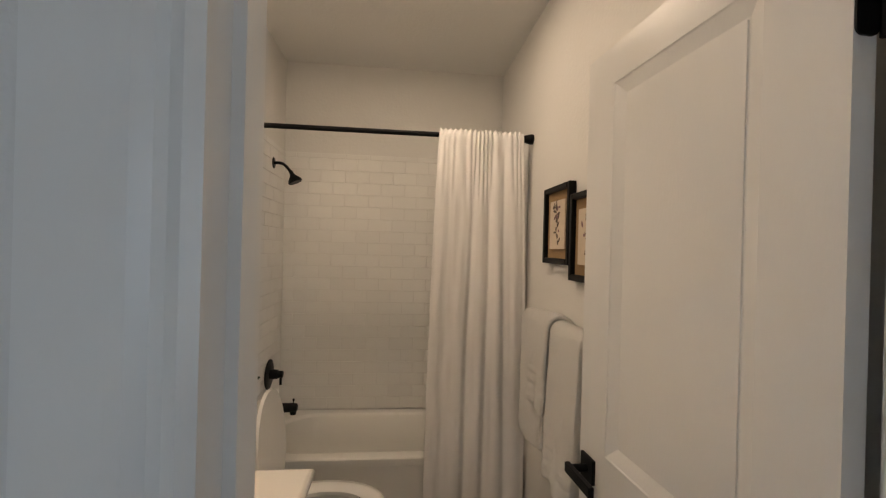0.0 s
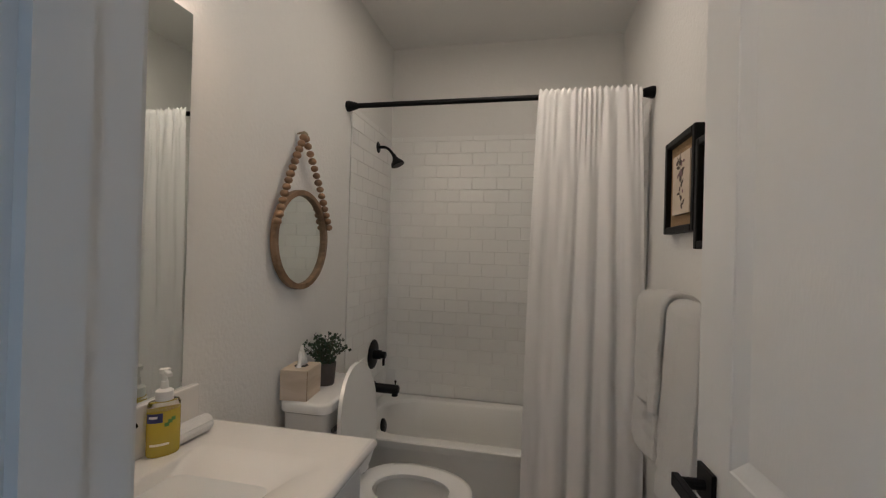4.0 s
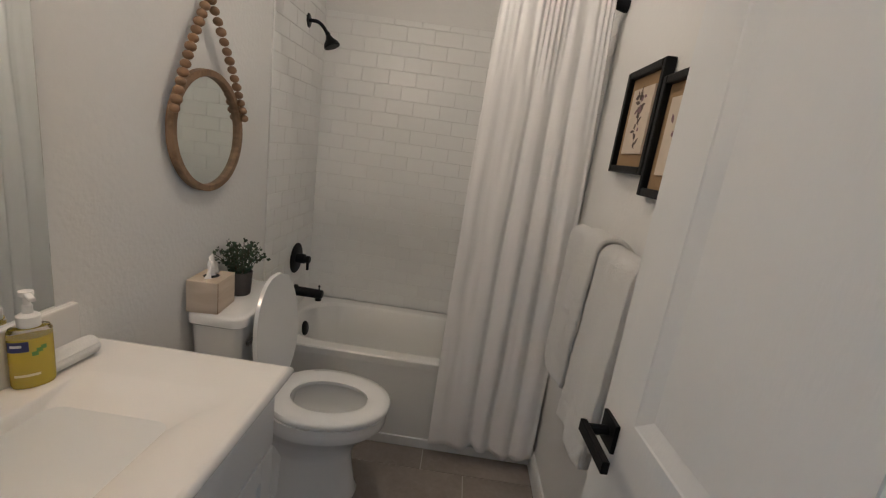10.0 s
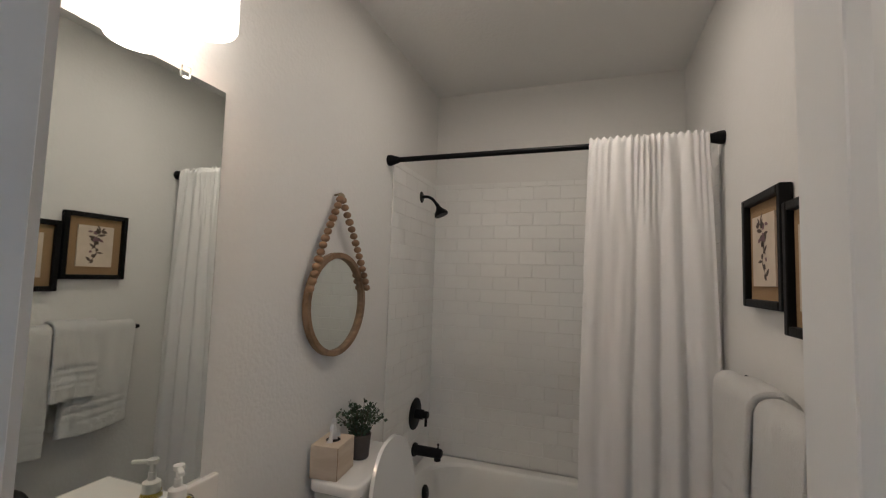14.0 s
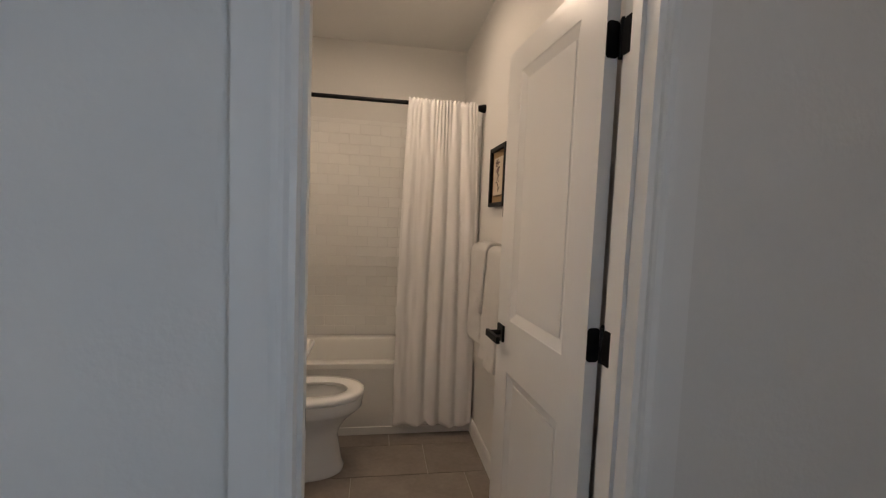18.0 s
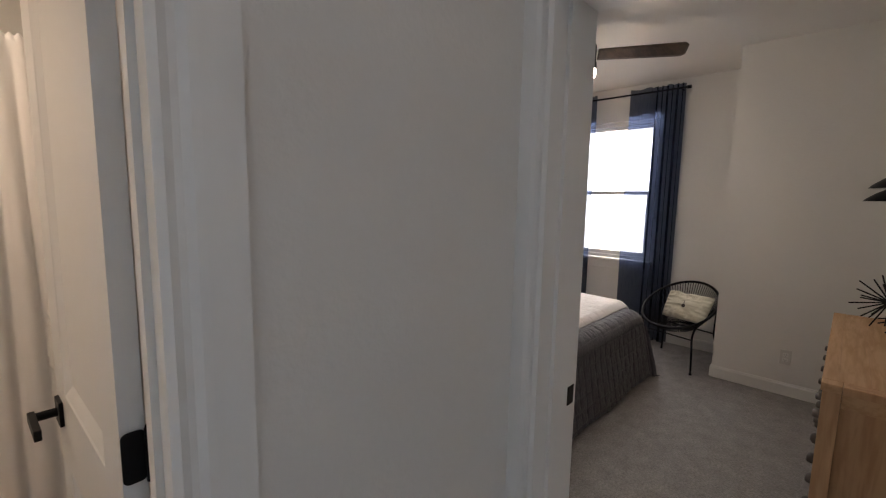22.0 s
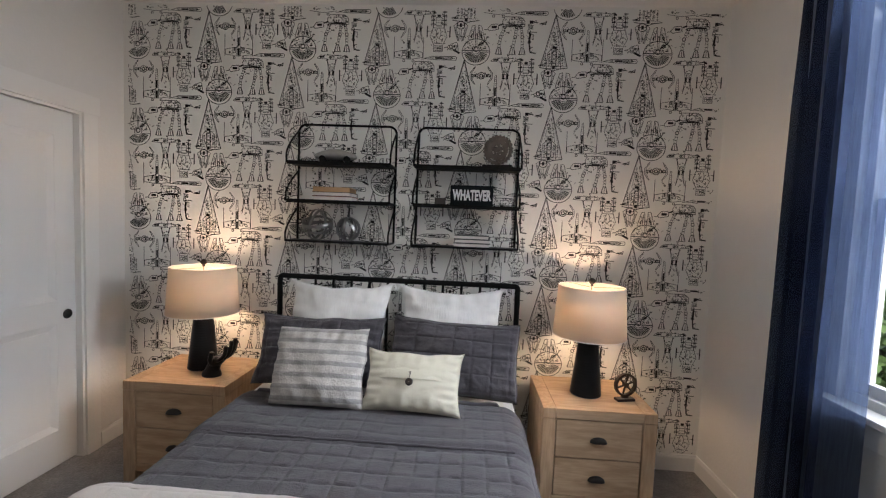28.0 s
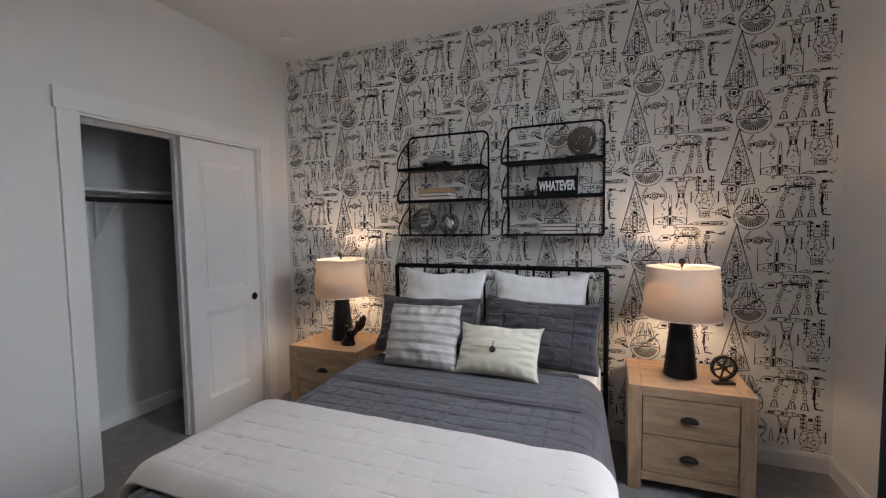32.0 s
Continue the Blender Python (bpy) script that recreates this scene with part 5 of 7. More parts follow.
def pillow(name, loc, rx, rz, w, h, t, mat, label, pinch=0.06, ry=0.0, seed=0, group="", roundness=0.45, quilt=0.0, sag=0.0, corner=0.07, wobble=1.0):
    """A pillow that stands on its lower edge at loc, leaning back by rx."""
    def side(s):
        def f(u, v):
            a, c = 2 * u - 1, 2 * v - 1
            prof = (max(0, 1 - a * a)) ** roundness * (max(0, 1 - c * c)) ** roundness
            k = (1 - pinch * (1 - abs(a) ** 2.5) * abs(c) ** 4) * (1 - corner * (a * c) ** 4)
            k2 = (1 - pinch * (1 - abs(c) ** 2.5) * abs(a) ** 4) * (1 - corner * (a * c) ** 4)
            bulge = t * 0.5 * prof * (1 - 0.18 * c)
            wob = 0.02 * noise3(a * 1.7 + seed, c * 1.7, s + seed) + 0.011 * noise3(a * 3.6 + seed, c * 3.6, s) + 0.0025 * noise3(a * 11, c * 9, seed + 2)
            wob *= wobble
            rim = max(abs(a), abs(c))
            wob += 0.02 * max(0.0, rim - 0.5) * math.sin(23 * (a if abs(c) > abs(a) else c) + 7 * seed) * prof ** 0.3
            if quilt:
                x, z = a * w / 2, c * h / 2
                q = max(abs((x / (quilt * 1.2)) % 1 - 0.5), abs((z / quilt) % 1 - 0.5)) * 2
                wob += -0.008 * max(0.0, (q - 0.84) / 0.16) + 0.004 * noise3(x * 45, z * 60, seed)
            top = -sag * h * (1 - a * a) * max(0.0, c) ** 2 + 0.012 * noise3(a * 2.3, seed, 4) * max(0.0, c) ** 2
            return (a * w / 2 * k2 + 0.01 * noise3(c * 2, seed, 9) * abs(a), s * (bulge + wob * prof ** 0.4), h / 2 + c * h / 2 * k + top)
        return sheet(108, 72, f) if quilt else sheet(56, 46, f)
    bm = side(-1)
    me = bpy.data.meshes.new("tmp")
    b2 = side(1)
    b2.to_mesh(me)
    b2.free()
    bm.from_mesh(me)
    bpy.data.meshes.remove(me)
    bmesh.ops.remove_doubles(bm, verts=bm.verts, dist=0.0008)
    p = thing(name, loc, label, "pillow", group)
    p.rotation_euler = (radians(rx), radians(ry), radians(rz))
    part("cushion", bm, mat, p, "", 70)
    edge = []
    for a0, c0, a1, c1 in ((-1, -1, 1, -1), (1, -1, 1, 1), (1, 1, -1, 1), (-1, 1, -1, -1)):
        for n in range(14):
            a, c = a0 + (a1 - a0) * n / 14, c0 + (c1 - c0) * n / 14
            k = (1 - pinch * (1 - abs(a) ** 2.5) * abs(c) ** 4) * (1 - corner * (a * c) ** 4)
            k2 = (1 - pinch * (1 - abs(c) ** 2.5) * abs(a) ** 4) * (1 - corner * (a * c) ** 4)
            top = -sag * h * (1 - a * a) * max(0.0, c) ** 2 + 0.012 * noise3(a * 2.3, seed, 4) * max(0.0, c) ** 2
            edge.append((a * w / 2 * k2 + 0.01 * noise3(c * 2, seed, 9) * abs(a), 0, h / 2 + c * h / 2 * k + top))
    bm = bmesh.new()
    tube(bm, edge, 0.0035, 6, True)
    part("edge_seam", bm, mat, p, "", True)
    return p


WHITEP = material("white_gauze", (0.83, 0.815, 0.79), 0.92, grain=0.05, grain_scale=120, bump=0.25, bump_scale=130, sheen=0.25, stretch=(1, 1, 0.1))
STRIPE = bpy.data.materials.new("striped_weave")
STRIPE.use_nodes = True


def stripe_nodes(m):
    n, l = m.node_tree.nodes, m.node_tree.links
    b = n["Principled BSDF"]
    b.inputs["Roughness"].default_value = 0.95
    co, sp = n.new("ShaderNodeTexCoord"), n.new("ShaderNodeSeparateXYZ")
    nz, ad = n.new("ShaderNodeTexNoise"), n.new("ShaderNodeMath")
    nz.inputs["Scale"].default_value = 40
    l.new(co.outputs["Object"], sp.inputs[0]), l.new(co.outputs["Object"], nz.inputs["Vector"])
    ad.operation = "MULTIPLY_ADD"
    ad.inputs[1].default_value = 0.006
    l.new(nz.outputs["Fac"], ad.inputs[0]), l.new(sp.outputs["Z"], ad.inputs[2])
    mu, fr = n.new("ShaderNodeMath"), n.new("ShaderNodeMath")
    mu.operation, fr.operation = "MULTIPLY", "FRACT"
    mu.inputs[1].default_value = 1 / 0.051
    l.new(ad.outputs[0], mu.inputs[0]), l.new(mu.outputs[0], fr.inputs[0])
    rp = n.new("ShaderNodeValToRGB")
    rp.color_ramp.elements[0].position, rp.color_ramp.elements[0].color = 0.0, (0.6, 0.575, 0.54, 1)
    rp.color_ramp.elements[1].position, rp.color_ramp.elements[1].color = 0.56, (0.58, 0.555, 0.52, 1)
    for pos, col in ((0.62, (0.34, 0.325, 0.315, 1)), (0.93, (0.37, 0.355, 0.345, 1)), (1.0, (0.58, 0.555, 0.52, 1))):
        e = rp.color_ramp.elements.new(pos)
        e.color = col
    l.new(fr.outputs[0], rp.inputs[0])
    n2, mx = n.new("ShaderNodeTexNoise"), n.new("ShaderNodeHueSaturation")
    n2.inputs["Scale"].default_value = 150
    mm = n.new("ShaderNodeMath")
    mm.operation = "MULTIPLY_ADD"
    mm.inputs[1].default_value, mm.inputs[2].default_value = 0.5, 0.75
    l.new(co.outputs["Object"], n2.inputs["Vector"]), l.new(n2.outputs["Fac"], mm.inputs[0]), l.new(mm.outputs[0], mx.inputs["Value"])
    l.new(rp.outputs[0], mx.inputs["Color"]), l.new(mx.outputs[0], b.inputs["Base Color"])
    bp = n.new("ShaderNodeBump")
    bp.inputs["Strength"].default_value, bp.inputs["Distance"].default_value = 0.8, 0.006
    l.new(n2.outputs["Fac"], bp.inputs["Height"]), l.new(bp.outputs[0], b.inputs["Normal"])


stripe_nodes(STRIPE)
zb = BT + 0.018
for x, sd in ((3.615, 1), (4.245, 2)):
    p = pillow("white_pillow", (x + 0.02, 2.66, zb), -18, 0, 0.575, 0.525, 0.17, WHITEP, "white crinkled cotton pillow with tassel corners leaning on the headboard", 0.1, sag=0.03, corner=0.0, seed=sd, group="white pillows")
    for s in (-1, 1):
        bm = bmesh.new()
        tube(bm, [(s * 0.29, 0, 0.512), (s * 0.302, -0.004, 0.522)], 0.008, 8)
        for k in range(7):
            tube(bm, [(s * 0.302, -0.004, 0.522), (s * (0.305 + 0.003 * k), -0.012 + 0.004 * k, 0.487 + 0.004 * (k % 3))], 0.0022, 5)
        part("tassel", bm, CLOTHW, p, "white corner tassel")
pillow("grey_pillow", (3.6, 2.50, zb + 0.01), -24, 2, 0.65, 0.355, 0.17, CHAR, "charcoal quilted pillow sham", 0.05, seed=5, quilt=0.08, group="charcoal shams", corner=-0.02, sag=0.02)
pillow("grey_pillow", (4.285, 2.46, zb + 0.01), -24, -4, 0.67, 0.385, 0.21, CHAR, "charcoal quilted pillow sham slumped to one side", 0.06, seed=8, group="charcoal shams", ry=1.0, quilt=0.08, corner=0.03, sag=0.03)
pillow("striped_pillow", (3.68, 2.26, zb + 0.004), -24, -3, 0.45, 0.365, 0.19, STRIPE, "square grey and cream woven striped cushion", 0.07, seed=3, ry=-2, roundness=0.4, corner=0.03)
cp = pillow("cream_pillow", (4.115, 2.255, zb + 0.012), -30, -4, 0.45, 0.27, 0.17, CREAM, "cream envelope cushion with a dark button", 0.08, seed=6, ry=-0.5, corner=-0.01, wobble=0.45)


def envelope(p, w, h, t):
    def f(u, v):
        a = 0.66 * (2 * u - 1)
        c = -0.02 + 0.5 * v
        prof = (1 - a * a) ** 0.45 * (max(0.0, 1 - c * c)) ** 0.45
        lip = 0.012 * (1 - (a / 0.66) ** 4) * (1 - v * v) - 0.006
        return (a * w / 2, -t * 0.5 * prof * (1 - 0.18 * c) - lip, h / 2 + c * h / 2 + 0.004 * a)
    q = part("flap", sheet(30, 14, f), CREAM, p, "overlapping flap", True)
    solid(q, 0.002)
    bm = bmesh.new()
    lathe(bm, [(0.001, 0.006), (0.012, 0.007), (0.016, 0.004), (0.017, 0)], 20)
    part("button", turned(bm, pose(0.0, -t * 0.5 - 0.013, h / 2 - 0.015, 90)), BRONZE, p, "dark wooden button", 40)
    bm = bmesh.new()
    tube(bm, [(-0.003, -t * 0.5 - 0.013, h / 2 + 0.03), (0, -t * 0.5 - 0.017, h / 2 - 0.013), (0.003, -t * 0.5 - 0.013, h / 2 + 0.03)], 0.0016, 6)
    part("loop", bm, BRONZE, p)


envelope(cp, 0.45, 0.27, 0.17)


def nightstand(loc, label):
    w, d, h = 0.56, 0.46, 0.553
    n = thing("nightstand", loc, label, "nightstand", "nightstands beside the bed")
    part("top", boxes((-w / 2 + 0.066, w / 2 - 0.066, 0, d, h - 0.05, h), bevel=0.002), OAK, n)
    part("top_edge", boxes((-w / 2, -w / 2 + 0.065, 0.0, d, h - 0.05, h), bevel=0.003), OAKV, n)
    part("top_edge", boxes((w / 2 - 0.065, w / 2, 0.0, d, h - 0.05, h), bevel=0.003), OAKV, n)
    for x in (-1, 1):
        part("side_panel", boxes((min(x * w / 2, x * (w / 2 - 0.02)), max(x * w / 2, x * (w / 2 - 0.02)), 0.066, d - 0.0, 0.06, h - 0.051)), OAKV, n)
        part("leg", boxes((min(x * w / 2, x * (w / 2 - 0.065)), max(x * w / 2, x * (w / 2 - 0.065)), 0.0, 0.065, 0.0, h - 0.051), bevel=0.003), OAKV, n)
        part("leg", boxes((min(x * (w / 2 - 0.021), x * (w / 2 - 0.065)), max(x * (w / 2 - 0.021), x * (w / 2 - 0.065)), d - 0.05, d, 0.0, h - 0.051)), OAKV, n)
    part("back_panel", boxes((-w / 2 + 0.021, w / 2 - 0.021, d - 0.012, d - 0.002, 0.06, h - 0.052)), OAK, n)
    part("bottom_rail", boxes((-w / 2 + 0.066, w / 2 - 0.066, 0.008, 0.03, 0.055, 0.1), bevel=0.002), OAK, n)
    # black block fills the carcass, so the shade in the drawer gaps is colour
    part("inside", boxes((-w / 2 + 0.066, w / 2 - 0.066, 0.03, d - 0.02, 0.1, h - 0.052)), BLACKM, n, "black filler block that darkens the gaps behind the drawers")
    for z0, z1 in ((0.105, 0.298), (0.304, 0.498)):
        dr = part("drawer", boxes((-w / 2 + 0.07, w / 2 - 0.07, 0.006, 0.028, z0, z1), bevel=0.002), OAK, n, "oak drawer front")
        bm = bmesh.new()
        zc = 0.5 * (z0 + z1) + 0.002
        loft(bm, [[(0.042 * k * math.cos(a), -0.001 - dy, zc - 0.012 + 0.026 * k * math.sin(a)) for a in [math.pi * q / 14 for q in range(15)]] for dy, k in ((0, 1), (0.01, 0.96), (0.018, 0.8), (0.022, 0.5))], (False, True), closed=True)
        part("cup_pull", turned(bm, pose(0, 0.006, 0)), PULL, dr, "dark bronze cup pull", 50)
    return n


nightstand((2.83, 2.525, 0), "light oak two-drawer nightstand with bronze cup pulls, by the closet")
nightstand((5.035, 2.525, 0), "light oak two-drawer nightstand with bronze cup pulls, by the window")
SHADE = sheer_material("lamp_linen", (0.68, 0.545, 0.44), 0.0, 0.17)


def table_lamp(loc, label):
    t = thing("table_lamp", loc, label, "table lamp", "bedside lamps")
    bm = bmesh.new()
    prof = [(0.001, 0), (0.078, 0), (0.082, 0.004)]
    for k in range(22):
        z = 0.006 + k * 0.0145
        r = 0.081 - 0.033 * (z / 0.325)
        prof += [(r, z), (r + 0.0016, z + 0.005), (r - 0.0005, z + 0.0125)]
    prof += [(0.046, 0.327), (0.02, 0.333), (0.012, 0.345), (0.012, 0.4)]
    lathe(bm, prof, 40)
    part("base", bm, CERAM, t, "ribbed black ceramic base", 50)
    bm = bmesh.new()
    lathe(bm, [(0.19, 0.325), (0.172, 0.592)], 56)
    s = part("shade", bm, SHADE, t, "cream linen drum shade, lit", True)
    solid(s, 0.002)
    for r, z in ((0.19, 0.326), (0.172, 0.59)):
        bm = bmesh.new()
        tube(bm, [(r * math.cos(2 * math.pi * k / 48), r * math.sin(2 * math.pi * k / 48), z) for k in range(48)], 0.0025, 6, True)
        part("trim_ring", bm, CLOTHW, t, "", True)
    bm = bmesh.new()
    for a in (0, 2.1, 4.2):
        tube(bm, [(0.012 * math.cos(a), 0.012 * math.sin(a), 0.585), (0.171 * math.cos(a), 0.171 * math.sin(a), 0.588)], 0.0015, 5)
    tube(bm, [(0, 0, 0.4), (0, 0, 0.6)], 0.003, 6)
    part("spider", bm, BRASS, t)
    bm = bmesh.new()
    lathe(bm, [(0.001, 0.636), (0.012, 0.632), (0.018, 0.621), (0.016, 0.61), (0.007, 0.602), (0.008, 0.592)], 16)
    part("finial", bm, BRONZE, t, "", True)
    bm = bmesh.new()
    ball(bm, (0, 0, 0.455), 0.03, 16, 10, 1.25)
    bu = part("bulb", bm, glow_material("warm_bulb", (1.0, 0.69, 0.43), 105.0), t, "warm glowing bulb", True)
    return t


lampl = table_lamp((2.825, 2.785, 0.554), "black ribbed ceramic lamp with cream drum shade, lit")
copy_thing(lampl, pose(5.018, 2.745, 0.554))


def figure():
    """A small black palm-shaped sculpture, leaning with its tips curled up."""
    bm = bmesh.new()
    ring = lambda cx, z, rx, ry: [(cx + rx * math.cos(2 * math.pi * k / 18), ry * math.sin(2 * math.pi * k / 18), z) for k in range(18)]
    loft(bm, [ring(-0.03, 0, 0.046, 0.036), ring(-0.03, 0.012, 0.045, 0.035), ring(-0.026, 0.03, 0.034, 0.027), ring(-0.018, 0.05, 0.031, 0.026), ring(-0.004, 0.07, 0.036, 0.034), ring(0.01, 0.088, 0.034, 0.036), ring(0.018, 0.098, 0.02, 0.026)])
    for y, reach, rise in ((-0.03, 0.052, 0.062), (-0.011, 0.066, 0.082), (0.009, 0.068, 0.088), (0.028, 0.058, 0.074)):
        tube(bm, smooth_path([(0.005, y * 0.8, 0.078), (0.02 + reach * 0.35, y, 0.092), (0.02 + reach * 0.75, y * 1.05, 0.092 + rise * 0.4), (0.02 + reach * 0.92, y * 1.1, 0.092 + rise)], 5), 0.0095, 10)
    tube(bm, smooth_path([(-0.012, -0.024, 0.062), (-0.004, -0.044, 0.088), (0.006, -0.046, 0.125)], 5), 0.0105, 10)
    ob = single("sculpture", bm, CERAM, (2.985, 2.665, 0.554), "small black palm-shaped sculpture on the nightstand", "sculpture", smooth=60, rz=-6)
    ob.data.transform(Matrix.Scale(1.2, 4))
    weld = ob.modifiers.new("weld", "REMESH")
    weld.mode, weld.voxel_size, weld.use_smooth_shade = "VOXEL", 0.0032, True


figure()


def wheel_ornament(loc, rz, label):
    w = thing("wheel_ornament", loc, label, "ornament", rz=rz)
    R, zc = 0.062, 0.085
    bm = bmesh.new()
    loft(bm, [[(r * math.cos(2 * math.pi * k / 40), y, zc + r * math.sin(2 * math.pi * k / 40)) for k in range(40)] for r, y in ((R, -0.009), (R, 0.009), (R - 0.012, 0.009), (R - 0.012, -0.009), (R, -0.009))], (False, False))
    part("rim", bm, BRONZE, w, "", 40)
    bm = bmesh.new()
    tube(bm, [(0, -0.012, zc), (0, 0.012, zc)], 0.013, 16)
    part("hub", bm, BRONZE, w, "", 40)
    for k in range(6):
        a = math.pi * k / 3 + 0.3
        bm = bmesh.new()
        tube(bm, [(0.01 * math.cos(a), 0, zc + 0.01 * math.sin(a)), (0.052 * math.cos(a), 0, zc + 0.052 * math.sin(a))], 0.0052, 8)
        part("spoke", bm, BRONZE, w)
    part("foot", boxes((-0.05, 0.05, -0.02, 0.02, 0, 0.014), (-0.018, 0.018, -0.008, 0.008, 0.014, 0.026), bevel=0.002), BRONZE, w)


wheel_ornament((5.205, 2.68, 0.554), 14, "dark cast-iron spoked wheel ornament on the nightstand")


def wall_shelf(name, x0, label):
    w, d, zb_, zt = 0.605, 0.185, 1.315, 2.02
    s = thing(name, (x0 + w / 2, YW - 0.001, zb_), label, "wall shelf", "wall shelves")
    hw, H, r = w / 2, zt - zb_, 0.0068
    bm = bmesh.new()
    tube(bm, [(-hw, -r, 0)] + [(-hw, -r, H - 0.06)] + [(-hw + 0.045 - 0.045 * math.cos(radians(a)), -r, H - 0.045 + 0.045 * math.sin(radians(a))) for a in range(0, 91, 15)] + [(hw - 0.045 + 0.045 * math.sin(radians(a)), -r, H - 0.045 + 0.045 * math.cos(radians(a))) for a in range(0, 91, 15)] + [(hw, -r, 0)], r, 10)
    part("back_frame", bm, BLACKM, s, "black metal back frame with rounded top", True)
    for i, z in enumerate((0.0, 0.235, 0.455)):
        up = (0.235, 0.22, 0.25)[i] * 0.86
        fr = bmesh.new()
        tube(fr, [(-hw, -r, z), (-hw, -d, z), (hw, -d, z), (hw, -r, z)], 0.0062, 8)
        sh = part("shelf_frame", fr, BLACKM, s)
        if i:
            part("shelf_plate", boxes((-hw + 0.004, hw - 0.004, -d + 0.004, -0.01, z - 0.006, z + 0.004), (-hw + 0.004, hw - 0.004, -d - 0.004, -d + 0.004, z - 0.014, z + 0.008), bevel=0.001), BLACKM, sh)
        else:
            part("shelf_plate", boxes((-hw + 0.004, hw - 0.004, -d + 0.004, -0.01, z - 0.004, z + 0.003), bevel=0.001), BLACKM, sh)
        for x in (-hw, hw):
            bm = bmesh.new()
            tube(bm, smooth_path([(x, -d, z), (x, -d + 0.004, z + up * 0.28), (x, -d * 0.62, z + up * 0.62), (x, -r, z + up)], 4), 0.0055, 8)
            part("side_bracket", bm, BLACKM, s, "", True)
    return s


SX1, SX2 = 3.278, 4.018
wall_shelf("wall_shelf", SX1, "black metal three-tier wall shelf with books and ornaments")
wall_shelf("wall_shelf", SX2, "black metal three-tier wall shelf with a sign and books")
S1, S2, S3 = 1.315 + 0.0035, 1.315 + 0.2395, 1.315 + 0.4595
BOOKC = [material("book_tan", (0.5, 0.3, 0.15), 0.7, grain=0.1), material("book_dark", (0.05, 0.045, 0.045), 0.6), material("book_pages", (0.74, 0.69, 0.63), 0.85, grain=0.12, grain_scale=400, stretch=(0.2, 0.2, 8)), material("book_red", (0.28, 0.1, 0.07), 0.7)]


def book(x, y, z, w, d, h, cover, label, rz=0.0, block=None):
    b = thing("book", (x, y, z), label, "book", "stacked books", rz)
    part("page_block", boxes((-w / 2 + 0.004, w / 2 - 0.004, -d / 2 + 0.003, d / 2 - 0.006, 0.0035, h - 0.0035)), block or BOOKC[2], b)
    part("cover", boxes((-w / 2, w / 2, -d / 2, d / 2, 0, 0.0032), (-w / 2, w / 2, -d / 2, d / 2, h - 0.0032, h), (-w / 2, w / 2, d / 2 - 0.0055, d / 2, 0.0033, h - 0.0033), bevel=0.0006), cover, b)


yb = YW - 0.105
for k, (w, h, c, lb) in enumerate(((0.232, 0.026, BOOKC[3], "hardback book with red cover lying flat"), (0.225, 0.024, BOOKC[1], "hardback book with dark cover lying flat"), (0.22, 0.028, BOOKC[0], "hardback book with tan cover on the stack"))):
    book(SX1 + 0.27 - 0.004 * k, yb, S2 + (0, 0.0262, 0.0504)[k], w, 0.15, h, c, lb, (1, -2, 2)[k], BOOKC[0] if k == 2 else None)
for k in range(3):
    book(SX2 + 0.345, yb, S1 + k * 0.0227, 0.21 - 0.006 * k, 0.14, 0.0225, BOOKC[1], "hardback book with black cover, pages outward", (0, 1.5, -1)[k])


def model_car():
    c = thing("model_car", (SX1 + 0.265, yb - 0.01, S3), "dull silver streamlined model car on a dark stand", "ornament")
    bm = bmesh.new()
    n = 24
    loft(bm, [[(x, ry * math.cos(2 * math.pi * k / n), zc + rz_ * math.sin(2 * math.pi * k / n)) for k in range(n)] for x, ry, rz_, zc in ((-0.125, 0.006, 0.006, 0.04), (-0.115, 0.022, 0.016, 0.042), (-0.08, 0.032, 0.025, 0.046), (-0.03, 0.035, 0.034, 0.053), (0.03, 0.035, 0.032, 0.052), (0.08, 0.032, 0.024, 0.046), (0.115, 0.022, 0.017, 0.042), (0.127, 0.006, 0.007, 0.04))])
    part("body", bm, SILVER, c, "", 60)
    for x in (-0.07, 0.075):
        for s in (-1, 1):
            bm = bmesh.new()
            tube(bm, [(x, s * 0.02, 0.024), (x, s * 0.033, 0.024)], 0.019, 16)
            part("wheel", bm, BLACKM, c, "", 40)
    part("stand", boxes((-0.09, 0.09, -0.035, 0.035, 0, 0.008), (-0.045, 0.045, -0.008, 0.008, 0.008, 0.035), bevel=0.001), BLACKM, c)


model_car()


def orb(x, R, seed, label):
    o = thing("wire_orb", (x, yb - 0.01, S1), label, "ornament", "metal band orbs")
    rng = random.Random(seed)
    for k in range(7):
        m = pose(0, 0, R + 0.003, rng.uniform(0, 180), rng.uniform(0, 180), rng.uniform(0, 180))
        bm = bmesh.new()
        loft(bm, [[(r * math.cos(2 * math.pi * q / 40), r * math.sin(2 * math.pi * q / 40), z) for q in range(40)] for r, z in ((R, -0.0075), (R, 0.0075), (R - 0.003, 0.0075), (R - 0.003, -0.0075), (R, -0.0075))], (False, False))
        part("band", turned(bm, m), GREYM, o, "", 40)


orb(SX1 + 0.165, 0.091, 2, "ball of crossing grey metal bands")
orb(SX1 + 0.352, 0.072, 7, "smaller ball of crossing grey metal bands")


